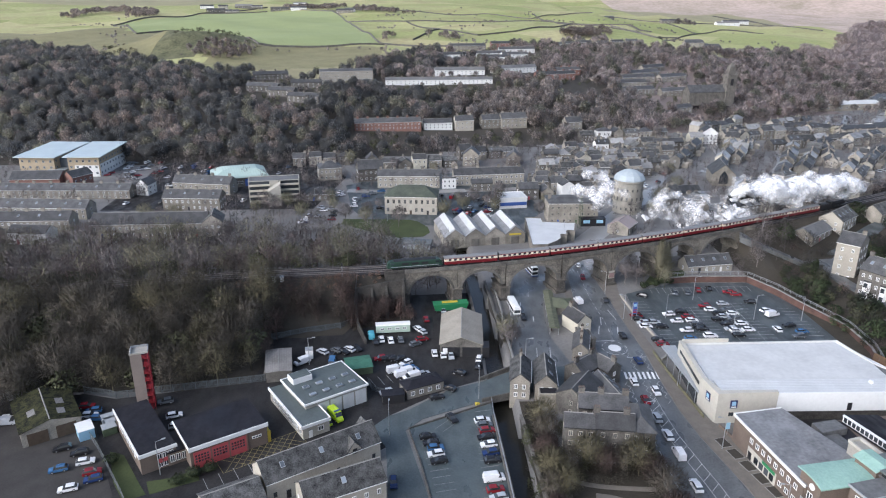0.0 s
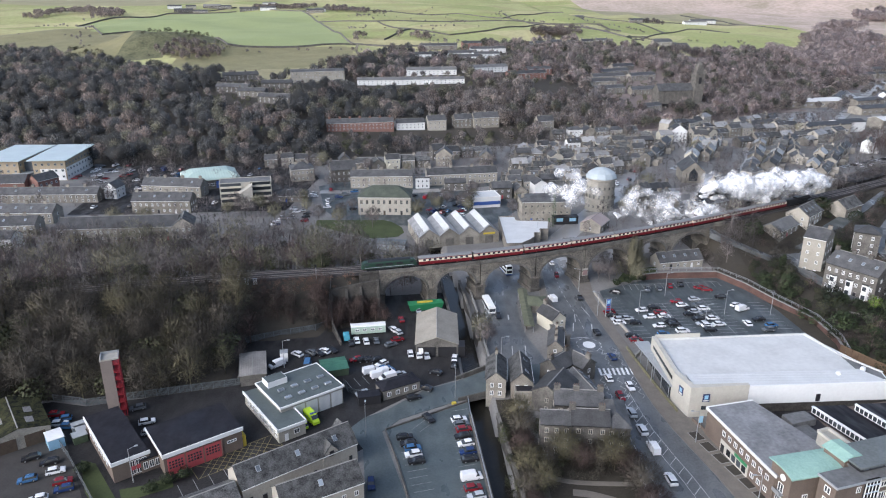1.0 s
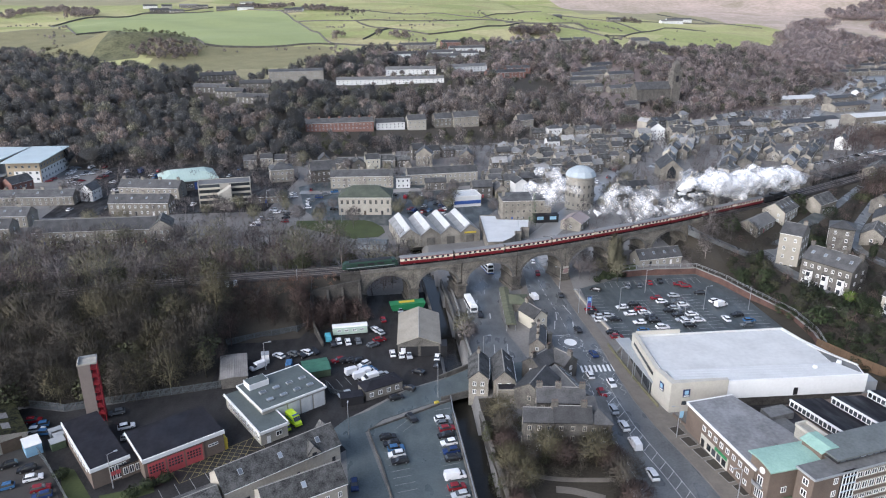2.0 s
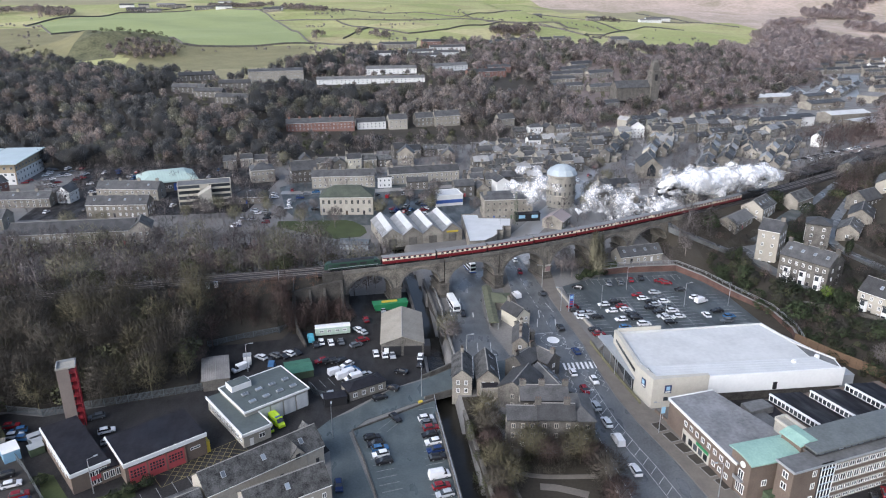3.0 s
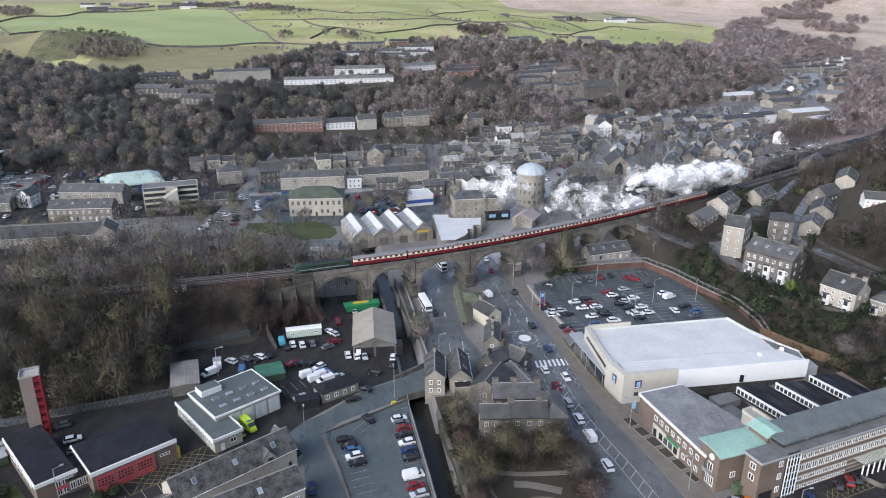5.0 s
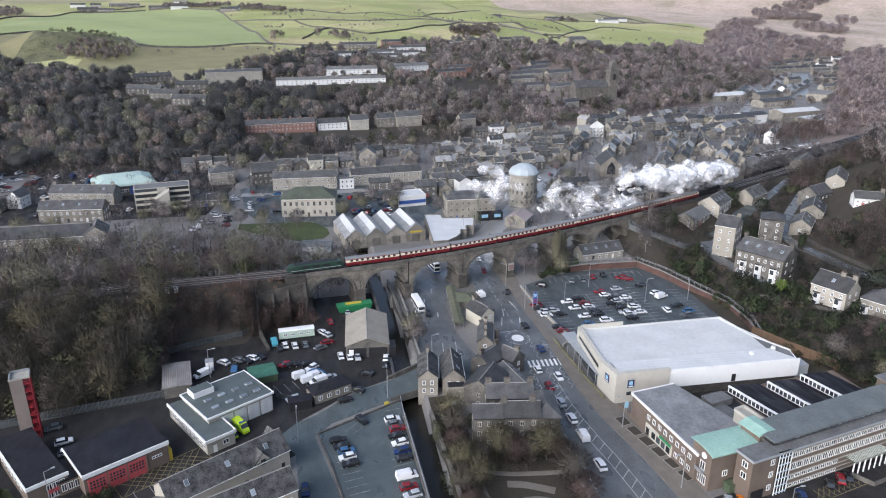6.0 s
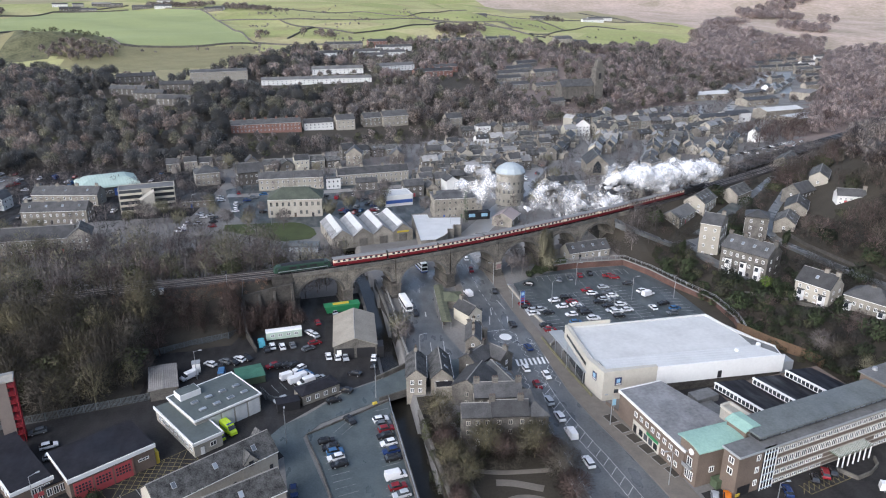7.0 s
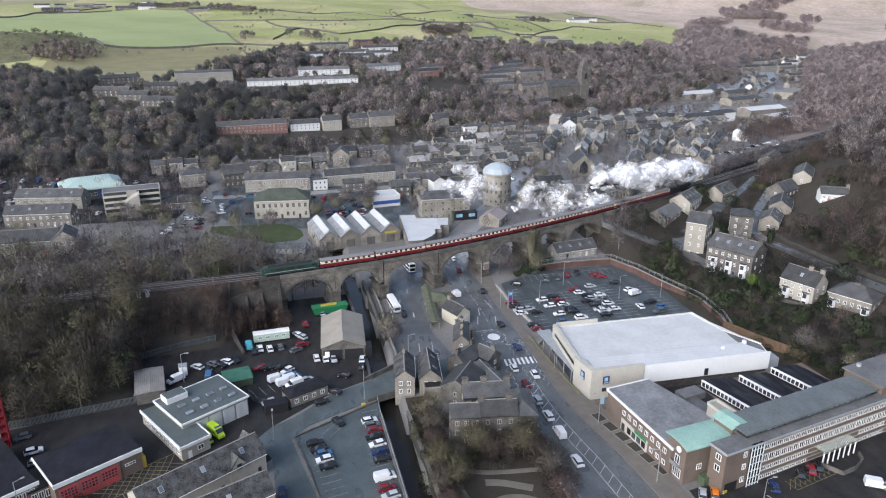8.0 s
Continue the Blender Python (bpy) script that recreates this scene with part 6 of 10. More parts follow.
# Mill and houses by the river bridge
mill = dict(name="mill_building", frame_mat=STONE_PALE)
house(36.4, 142.9, -8, 7.6, 5.8, 8.5, 2.0, STONE_DARK, SLATE, cols=3, floors=3, ends=1, label="three-storey stone mill wing with slate roof", **mill)
house(44.3, 141.8, -8, 9.0, 6.0, 8.7, 2.5, STONE_DARK, SLATE, cols=3, floors=3, ends=1, label="three-storey stone mill range with slate roof", chim=(-0.95, 0.6), **mill)
house(50.9, 144.0, 82, 12, 6.2, 8.2, 2.4, STONE_DARK, SLATE, hip=True, cols=4, floors=3, ends=2, label="stone mill wing beside the road with hipped roof", **mill)
house(43.8, 151.3, -8, 12.0, 6.4, 8.3, 2.4, STONE_DARK, SLATE, cols=5, floors=3, label="dark stone mill range with slate roof", chim=(-0.9, -0.1, 0.9), **mill)
house(40.4, 162.0, 55, 11, 8.6, 5.8, 2.6, STONE_DARK, SLATE, cols=4, floors=2, label="dark stone building with slate roof", **mill)
house(48.9, 163.0, 103, 15, 6.6, 4.2, 2.2, STONE_DARK, SLATE, floors=1, cols=4, rooflights=5, label="low dark stone shop row with rooflights")
house(25.8, 172.2, 82, 12, 5.4, 5.5, 2.3, STONE, SLATE_STONE, floors=2, cols=4, ends=2, chim=(0.8,), label="stone house beside the river bridge")
house(32.6, 171.4, 84, 12.8, 5.8, 5.3, 2.7, STONE, SLATE_STONE, floors=2, cols=4, ends=2, rooflights=2, label="stone house with a steep stone-slate roof")
flat_block("stone_annex", rot_rect(32.4, 163.4, 5.2, 3.6, -4), -0.5, 4.2, STONE, FELT, "small stone annex with a flat roof")
# the point of the triangle between the two roads
house(49.4, 209.4, 115, 8.6, 5.4, 4.5, 2.3, CREAM, SLATE, floors=2, cols=3, ends=2, chim=(0.8,), label="small cream cottage between the two roads")
house(44.4, 175.6, 41, 9, 6.4, 5.2, 2.4, STONE_DARK, SLATE, floors=2, cols=3, chim=(0.8, -0.8), label="dark stone house with stone copings")
house(51.0, 175.6, -55, 6.0, 5.5, 5.2, 2.2, STONE_DARK, SLATE, floors=2, cols=3, chim=(0.8,), label="dark stone house with stone copings")
house(47.2, 192.0, 76, 11, 4.6, 4.2, 2.0, STONE, SLATE, floors=2, cols=3, chim=(0.8, 0.0, -0.8), label="row of small dark stone cottages")
for x, y in ((48, 201), (50.5, 199), (51.5, 194), (47.5, 194.5)):
    st = thing("stone_stack", x, y, 0, 10, "dark stone gate pier beside the cottages", "pier", "stone piers between the roads")
    part("shaft", Shape().box(-0.6, -0.6, 0, 0.6, 0.6, 4.2), STONE_DARK, st)
    part("cap", Shape().box(-0.75, -0.75, 4.2, 0.75, 0.75, 4.5), STONE_DARK, st)

# Market hall with four gables, and its neighbours
mh = thing("market_hall", 23.4, 306.0, 0, 10, "stone market hall under four glazed ridge roofs", "market hall")
for k in range(4):
    x = -13.8 + 9.2 * k
    b = part("bay", Shape().along_y([(x - 4.6, -0.5), (x + 4.6, -0.5), (x + 4.6, 4.6), (x, 8.0), (x - 4.6, 4.6)], -13, 13), STONE, mh)
    part("roof", Shape().along_y([(x - 4.8, 4.6), (x, 8.15), (x + 4.8, 4.6), (x + 4.8, 4.75), (x, 8.35), (x - 4.8, 4.75)], -13.3, 13.3), SLATE_PALE, b)
    part("rooflight", Shape().along_y([(x - 2.2, 6.75), (x, 8.4), (x + 0.4, 8.15), (x + 0.4, 8.3), (x, 8.6), (x - 2.2, 6.95)], -12, 12.5), ROOF_MEMBRANE, b, "pale glazed roof strip")
    part("doorway", Shape().box(x - 1.8, -13.2, 0, x + 1.8, -12.9, 3.4), STONE_DARK, b)
part("sign", Shape().box(11, -13.4, 4.2, 16.5, -13.2, 5.0), YELLOW_PAINT, mh)
flat_block("market_annex", [(44.6, 279), (51.2, 279.2), (56, 284), (58.2, 287.4), (59.2, 293), (62, 292.6), (63, 298.4), (66.6, 297.8), (69, 309.8), (54, 312), (54.2, 317.4), (46.6, 318.4)], 0, 5.0, STONE, CORR_WHITE, "stepped flat-roofed annex with a pale ribbed roof")
house(-8, 348, -5, 26.6, 14, 9.2, 4.6, STONE_PALE, MOSS_SLATE, hip=True, floors=2, cols=9, ends=4, name="stone_hall", frame_mat=STONE_PALE, label="large stone hall with a mossy hipped slate roof", win=(1.3, 2.2))
house(71, 331, 0, 24, 14, 10.4, 2.6, STONE, SLATE, hip=True, floors=3, cols=8, ends=4, name="stone_hall", frame_mat=STONE_PALE, label="three-storey stone block with a hipped roof", chim=(-0.9, 0.3))
rt = thing("round_building", 103.6, 346.2, 0, 0, "round yellow stone tower with a pale shallow dome", "round tower")
def ring_pts(r, z, n=28):
    return [(r * math.cos(6.28318 * k / n), r * math.sin(6.28318 * k / n), z) for k in range(n)]
part("wall", Shape().solid([ring_pts(7.4, -1), ring_pts(7.4, 6), ring_pts(7.7, 6.1), ring_pts(7.7, 6.6), ring_pts(7.2, 6.7), ring_pts(7.2, 15.8), ring_pts(7.8, 16.1), ring_pts(7.8, 17.0)]), STONE_PALE, rt)
part("dome", Shape().solid([ring_pts(8.1, 17.0, 12), ring_pts(8.1, 17.5, 12), ring_pts(6.6, 19.6, 12), ring_pts(3.6, 21.4, 12), ring_pts(0.4, 22.2, 12)]), mat("pale_lead_dome", (0.4, 0.45, 0.47), (0.3, 0.335, 0.35), 0.5, 4, 0.8), rt)
for f in range(3):
    for k in range(18):
        a = 6.28318 * k / 18
        part("window", window_mesh(1.0, 2.0 if f == 1 else 1.5, STONE), None, rt, at=pose(7.3 * math.sin(a), -7.3 * math.cos(a), 2.0 + 4.8 * f, 0, 0, math.degrees(a)) @ pose(0, -0.1, 0))
house(-11, 399, -1, 36, 9, 7.0, 2.8, STONE_PALE, SLATE, cols=12, chim=(-0.9, -0.45, 0, 0.45, 0.9))
house(12.5, 392.6, 4, 8, 1.2, 6.2, 0.4, RENDER_W, SLATE, cols=3, ends=0, name="house", label="white rendered terrace house front")
house(36, 405, 7, 42, 9, 6.4, 3.0, STONE_PALE, SLATE, cols=14, chim=(-0.9, -0.3, 0.3, 0.9))
house(-60, 419, 14, 13.5, 12, 7.5, 3.2, STONE, SLATE, hip=True, cols=5, ends=3, chim=(-0.5, 0.5))
house(-35, 415, 13, 15, 10, 7.6, 4.4, STONE_DARK, SLATE, cols=5, ends=3, chim=(-0.9, 0.9))
house(29, 454, 83, 10, 10.4, 7.5, 4.2, STONE, SLATE, cols=3, ends=3)
house(57, 454, 83, 10, 9, 5.7, 3.8, STONE, SLATE, cols=3, ends=3)
house(-59, 372, 4, 16.6, 9, 3.6, 3.2, STONE, SLATE, hip=True, floors=1, cols=5, ends=2)
fl = flat_block("flats", rot_rect(-83, 369, 26.6, 11, 11), 0, 12.2, CONCRETE, FELT_GREY, "tiered concrete flats with long balconies")
for f in range(4):
    for sx in (-1, 1):
        part("balcony", Shape().box(sx * 7.6 - 5.4, -7.0, 1.2 + 2.9 * f, sx * 7.6 + 5.4, -5.4, 1.4 + 2.9 * f).box(sx * 7.6 - 5.4, -7.0, 1.4 + 2.9 * f, sx * 7.6 + 5.4, -6.85, 2.3 + 2.9 * f), CREAM, fl, at=pose(-83, 369, 0, 0, 0, 11))
        part("window_strip", Shape().box(sx * 7.6 - 5.2, -5.62, 2.0 + 2.9 * f, sx * 7.6 + 5.2, -5.5, 3.7 + 2.9 * f), GLASS, fl, at=pose(-83, 369, 0, 0, 0, 11))
part("stair_wing", Shape().along_y([(-3.4, 0), (3.4, 0), (3.4, 12), (-3.4, 8)], -12, -4), CONCRETE, fl, at=pose(-83, 369, 0, 0, 0, 11))
hc = thing("health_centre", -112, 408, 0, 20, "low centre with a curved pale green roof", "health centre")
part("wall", Shape().box(-14, -11, -1, 14, 11, 5.6), STONE_DARK, hc)
part("blue_front", Shape().box(2, -11.3, 0.5, 9, -11.0, 4.6), BLUE_PAINT, hc)
part("roof", Shape().solid([[(-16, -12, 5.6), (16, -12, 5.6), (16, 12, 5.6), (-16, 12, 5.6)], [(-15.5, -11.6, 6.6), (15.5, -11.6, 6.6), (15.5, 11.6, 6.6), (-15.5, 11.6, 6.6)], [(-10, -6, 9.2), (10, -6, 9.2), (10, 7, 9.2), (-10, 7, 9.2)], [(-5, -2, 10), (5, -2, 10), (5, 3, 10), (-5, 3, 10)]]), GREEN_ROOF, hc)
for k in range(5):
    part("window", window_mesh(2.2, 1.6, WHITE_PAINT), None, hc, at=pose(-11.5 + 2.9 * k, -11.05, 2.0))
house(-126, 387, -10, 34, 10, 6.2, 3.4, STONE, SLATE, cols=11, chim=(-0.9, -0.3, 0.3, 0.9), rooflights=3)
house(-122, 355, -4, 30, 10, 6.6, 3.4, STONE, SLATE, cols=10, ends=3, chim=(-0.9, -0.4, 0.1, 0.6), rooflights=4)
house(-128, 312, 2, 52, 11, 6.6, 3.8, STONE_PALE, SLATE, floors=2, cols=18, ends=3, name="apartment_block", label="long stone apartment block with a dark roof", rooflights=0)
house(-100, 313, -80, 12, 9, 7.0, 3.4, STONE_PALE, SLATE_STONE, floors=2, cols=4, ends=3, name="apartment_block", label="stone end block with a paler roof")
# hospital-like block far left: two wings under broad overhanging roofs
CLINIC_ROOF = mat("grey_metal_roof", (0.45, 0.52, 0.53), (0.38, 0.44, 0.45), 0.45, 8, 1.0)
for x, y, L, D, turn, white in ((-237.5, 443, 22, 38, -4, False), (-210.8, 443.5, 19, 38, 0, True)):
    hb = thing("clinic_building", x, y, 0, turn, "pale stone and white clinic with overhanging grey roof", "clinic")
    part("wall", Shape().box(-L / 2, -D / 2, -1, L / 2, D / 2, 12.2), TAN, hb)
    if white:
        part("white_wall", Shape().box(L / 2, -D / 2 + 0.6, 0, L / 2 + 0.12, D / 2 - 1, 7.6).box(-L / 2 + 4, -D / 2 - 0.12, 0, L / 2 - 0.5, -D / 2, 7.0), RENDER_W, hb)
    part("roof", Shape().solid([[(-L / 2 - 2, -D / 2 - 2.2, 12.2), (L / 2 + 2, -D / 2 - 2.2, 12.2), (L / 2 + 2, D / 2 + 2, 13.6), (-L / 2 - 2, D / 2 + 2, 13.6)], [(-L / 2 - 2, -D / 2 - 2.2, 12.7), (L / 2 + 2, -D / 2 - 2.2, 12.7), (L / 2 + 2, D / 2 + 2, 14.1), (-L / 2 - 2, D / 2 + 2, 14.1)]]), CLINIC_ROOF, hb)
    for f in range(3):
        for k in range(5):
            part("window", window_mesh(1.4, 1.4, GREY_PAINT), None, hb, at=pose(-L / 2 + L * (k + 0.5) / 5, -D / 2 - 0.14, 1.6 + 3.7 * f))
        for k in range(9):
            part("window", window_mesh(1.3, 1.4, GREY_PAINT), None, hb, at=pose(L / 2 + 0.14, -D / 2 + D * (k + 0.5) / 9, 1.6 + 3.7 * f, 0, 0, 90))
gh = part("glass_hall", Shape().box(11, -13, 0, 17.2, 14, 10.5), GLASS_PALE, bpy.data.objects["clinic_building"], "blue-grey glazed link hall")
part("canopy", Shape().box(7, -21, 4.4, 17, -13, 4.8).box(16, -20.6, 0, 16.3, -20.3, 4.4), GREY_PAINT, gh)
house(-221, 392, 4, 27, 12, 8.0, 3.4, BRICK_RED, SLATE, cols=8, floors=1, name="brick_hall", label="red brick hall with a slate roof", doors=False)
house(-201, 396, 62, 13, 8, 8.2, 3.0, BRICK_RED, SLATE, cols=4, name="brick_hall", label="red brick end wing with slate roof", doors=False)
house(-200, 378, -1, 74, 9, 4.8, 2.8, STONE, SLATE, cols=24, chim=(-0.95, -0.7, -0.45, -0.2, 0.05, 0.3, 0.55, 0.8), rooflights=6)
house(-158, 384, 80, 9, 7, 6.0, 3.0, RENDER_W, SLATE, cols=2, ends=2, label="white rendered gable house")
house(-195, 342, -4, 52, 10, 5.6, 3.2, STONE, SLATE, cols=18, chim=(-0.95, -0.6, -0.25, 0.1, 0.45, 0.8), rooflights=7)
house(-188, 321, 2, 38, 10, 5.4, 3.2, STONE, SLATE, cols=13, chim=(-0.9, -0.5, -0.1, 0.3, 0.7), rooflights=4)
house(-178, 302, -6, 18, 9, 5.4, 2.4, RENDER_W, SLATE, cols=6, label="white rendered cottage row", name="terrace_row")
house(-204, 300, 0, 24, 9, 5.0, 2.8, STONE_DARK, SLATE, cols=8, chim=(-0.8, 0.0, 0.8))
sp = flat_block("shop_building", rot_rect(44, 357, 15, 12, 9), 0, 5.6, RENDER_W, ROOF_MEMBRANE, "white shop with blue panels and a flat roof")
part("blue_panel", Shape().box(-7.3, -6.15, 1.6, 7.3, -6.0, 3.4), BLUE_PAINT, sp, at=pose(44, 357, 0, 0, 0, 9))
house(92, 312, 55, 12, 10, 4.0, 2.6, STONE, mat("pale_red_sheet_roof", (0.38, 0.32, 0.3), (0.3, 0.24, 0.22), 0.6, 5, 0.8), floors=1, cols=3, label="low building with a pale sheet roof")
house(113, 263, 10, 19.5, 8, 3.2, 3.0, STONE_PALE, SLATE, floors=1, cols=6, ends=1, rooflights=4, label="low pale stone cottage beside the viaduct")
shed("lean_to_shed", 100, 268, 15, 9, 6, 2.6, 0.7, CORR_GREY, CORR_GREY, "low grey sheet-roofed shed")

# Houses on the right-hand slope
ter_ = house(162.0, 221.0, -60, 18, 11, 10.0, 3.8, STONE_DARK, SLATE, floors=3, cols=7, ends=2, chim=(-0.95, -0.3, 0.35, 0.98), rooflights=4, z=4.5, label="tall dark stone terrace on the slope")
house(162.0, 247.0, -45, 8, 12, 14.5, 3.0, STONE_PALE, SLATE, floors=4, cols=2, ends=3, chim=(0.8,), z=3.0, label="tall pale stone house with slate roof")
house(183.5, 250.0, -35, 9, 9, 12.0, 2.4, STONE_DARK, SLATE, hip=True, floors=4, cols=2, ends=2, z=6.0, label="tall narrow dark stone house")
vil = house(169.5, 192.5, -66, 12, 9, 8.0, 4.0, STONE_PALE, SLATE, floors=3, cols=4, ends=2, chim=(0.3, 0.95), rooflights=1, z=4.0, label="pale stone villa pair on the slope")
vlb = house(178.5, 179.0, -62, 13.5, 9.5, 7.6, 3.6, STONE, SLATE, hip=True, floors=2, cols=6, ends=2, chim=(0.0,), z=4.0, label="stone house pair with hipped slate roof")
house(228, 252, -25, 11, 6.5, 4.2, 2.4, RENDER_W, SLATE, floors=2, cols=5, chim=(0.98,), z=19.8, label="white rendered cottage on the hillside")
house(181, 290, 40, 16, 10, 5.4, 3.4, STONE_PALE, SLATE_STONE, floors=2, cols=5, ends=2, rooflights=4, z=8.6, label="pale stone warehouse with rooflights")
wv = house(206, 300, 32, 15, 9, 4.8, 3.2, STONE, SLATE_STONE, floors=1, cols=3, ends=0, z=9.0, label="stone warehouse with a great arched window")
house(164, 279, 38, 18, 9, 3.6, 2.6, STONE, FELT_GREY, floors=2, cols=4, ends=2, z=7.5, label="low stone warehouse with a grey roof")
flat_block("grey_shed", rot_rect(147, 279.5, 11, 4, 24), 0, 4.0, GREY_PAINT, FELT_GREY, "low grey flat-roofed shed")
house(198, 250.5, 48, 14, 8, 4.0, 2.6, STONE, SLATE_STONE, floors=1, cols=4, rooflights=2, z=11.2, label="stone cottage with a pale slate roof")
house(211, 262, 50, 16, 9, 4.6, 3.0, STONE, SLATE, floors=2, cols=4, rooflights=2, z=13, label="stone cottage beside the lane")
house(222, 276, 25, 13, 9, 4.6, 3.4, STONE_DARK, SLATE, floors=2, cols=4, z=15.5, label="dark stone house with a steep roof")
house(240, 286, 48, 20, 8, 4.2, 2.6, STONE_PALE, SLATE_STONE, floors=1, cols=7, z=20.5)
house(268, 348, 42, 20, 9, 4.2, 2.6, STONE, SLATE_STONE, floors=2, cols=7, z=13)
for x in (-5.6, 0.2, 5.8):
    bay(ter_, x, 11, 2, 3.2)
for x in (-3.6, 3.6):
    bay(vil, x, 9, 2, 2.8)
for x in (-5.2, 5.2):
    bay(vlb, x, 9.5, 2, 2.8)
# the works and sheds down the valley
for x, y, turn, L, W, h, rf in ((430, 546, 22, 42, 22, 6, CORR_WHITE), (540, 690, 40, 44, 20, 7, CORR_GREY)):
    flat_block("works_building", rot_rect(x, y, L, W, turn), ground_z(x, y), ground_z(x, y) + h, STONE, rf, "long low works building with a pale roof")
ribbon("road_valley", curve([(345, 498), (385, 540), (417, 577), (448, 632), (491, 727), (543, 844), (600, 950), (715, 1141), (841, 1247)], 5), 9, lambda x, y: ground_z(x, y) + 0.6, WET, "wet valley road catching the sky", "road", thick=3)
ribbon("water_pond", curve([(535, 720), (560, 755), (600, 815), (650, 879), (690, 935)], 4), 20, lambda x, y: ground_z(x, y) + 0.5, POND, "still mill pond beside the river", "water", thick=3)

# Rows on the hill
def hill_row(x, y, turn, L, D=8, h=5.2, rh=2.6, wall=STONE, roof=SLATE, **kw):
    if x > 500 and any(math.hypot(x - a, y - b) < 34 for a, b in ((491, 727), (517, 785), (543, 844), (571, 897), (600, 950), (657, 1045), (545, 735), (580, 790), (620, 845), (660, 895))):
        return None
    return house(x, y, turn, L, D, h, rh, wall, roof, cols=max(2, int(L / 4.2)), ends=0, chim=[-0.9 + 1.8 * k / max(1, int(L / 11)) for k in range(int(L / 11) + 1)], **kw)


house(-80, 711, 12, 52, 10, 10.0, 1.8, STONE_PALE, SLATE, floors=3, cols=16, ends=2, doors=False, name="flats", label="long three-storey pale flats on the hill")
for x, y, turn, L in ((-155, 712, 20, 34), (-151, 660, -16, 32), (-106, 615, -18, 30), (-114, 676, 2, 28), (-130, 640, -15, 26)):
    hill_row(x, y, turn, L, wall=STONE_DARK)
hill_row(12, 699, 4, 105, wall=RENDER_W, label="long white terrace across the hillside", h=4.6, rh=2.0, roof=FELT_GREY)
hill_row(34, 745, 4, 52, wall=RENDER_W, label="white terrace across the hillside", roof=FELT_GREY)
hill_row(93, 768, 22, 52, wall=RENDER_W, label="white terrace across the hillside", roof=FELT_GREY)
hill_row(133, 742, 16, 44, wall=BRICK_RED, label="red brick terrace on the hillside")
hill_row(150, 775, 18, 34, wall=BRICK_RED, label="red brick terrace on the hillside")
hill_row(29, 862, 14, 36, wall=RENDER_W, label="white rendered terrace on the hill")
for x, y, turn, L in ((78, 909, 12, 44), (82, 880, 12, 40), (117, 943, 11, 48), (110, 905, 14, 34)):
    hill_row(x, y, turn, L, wall=RENDER_W, label="white rendered terrace on the hill")
hill_row(53, 957, 10, 50)
house(98, 968, 10, 26, 9, 8.0, 2.4, BRICK_RED, SLATE, floors=2, cols=6, label="red brick house block on the hill")
for k in range(6):
    hill_row(180 + 22 * k, 1010 + 7 * (k % 3), 10, 18, h=4.4)
house(-31, 549, 8, 52, 9, 6.2, 2.8, BRICK_RED, SLATE, cols=18, chim=[-0.9 + 0.3 * k for k in range(7)], name="terrace_row", label="red brick terrace below the wood")
house(8, 558, 10, 23, 9, 5.0, 2.6, RENDER_W, SLATE, cols=7, label="white-fronted terrace below the wood")
house(29, 560, 12, 15, 9, 7.4, 3.4, STONE_PALE, SLATE, cols=4, ends=2, chim=(-0.7, 0.7), label="pale stone villa below the wood")
house(51, 569, 14, 15, 9, 6.6, 3.4, STONE, SLATE, cols=4, ends=2, chim=(-0.7, 0.7))
house(70, 572, 14, 22, 9, 7.6, 3.8, STONE, SLATE, cols=6, ends=2, chim=(-0.8, 0, 0.8))
house(119, 571, 14, 14, 9, 7.0, 3.6, STONE, SLATE, cols=3, ends=2, chim=(-0.7, 0.7))
for x, y, turn, L in ((238, 784, 31, 44), (208, 720, 11, 30), (206, 690, 16, 34), (244, 697, 18, 32), (257, 815, 30, 34), (232, 640, 24, 22), (222, 750, 18, 40), (262, 760, 26, 36)):
    hill_row(x, y, turn, L)
church = thing("church", 283, 660, 13, 8, "dark stone church with a tall tower among trees", "church")
part("tower", Shape().box(-4.4, -4.4, -4, 4.4, 4.4, 24).box(-4.8, -4.8, 23, 4.8, 4.8, 24.6), STONE_DARK, church)
part("lantern", Shape().solid([[(-3.2, -3.2, 24.6), (3.2, -3.2, 24.6), (3.2, 3.2, 24.6), (-3.2, 3.2, 24.6)], [(-2.6, -2.6, 32), (2.6, -2.6, 32), (2.6, 2.6, 32), (-2.6, 2.6, 32)], [(-0.3, -0.3, 35), (0.3, -0.3, 35), (0.3, 0.3, 35), (-0.3, 0.3, 35)]]), STONE_DARK, church)
for sx in (-1, 1):
    for sy in (-1, 1):
        part("pinnacle", Shape().tube((sx * 4, sy * 4, 24.6), 0.7, (sx * 4, sy * 4, 29), 0.1, 6), STONE_DARK, church)
part("belfry_opening", Shape().box(-1.4, -4.55, 15, 1.4, -4.4, 21), DARK_PAINT, church)
part("nave", gable_shape(36, 13, 9, 6), STONE_DARK, church, at=pose(-22, 4, 0))
part("nave_roof", gable_roof(36, 13, 9, 6), SLATE, church, at=pose(-22, 4, 0))
house(214, 525, 84, 11, 12, 8.6, 4.4, RENDER_W, SLATE, floors=3, cols=3, ends=4, label="bright white gabled house in the town")
chp = house(176, 405, 78, 20, 13, 7.0, 5.6, STONE, SLATE, floors=1, cols=4, ends=0, name="chapel", label="stone chapel with a tall arched window", doors=False)
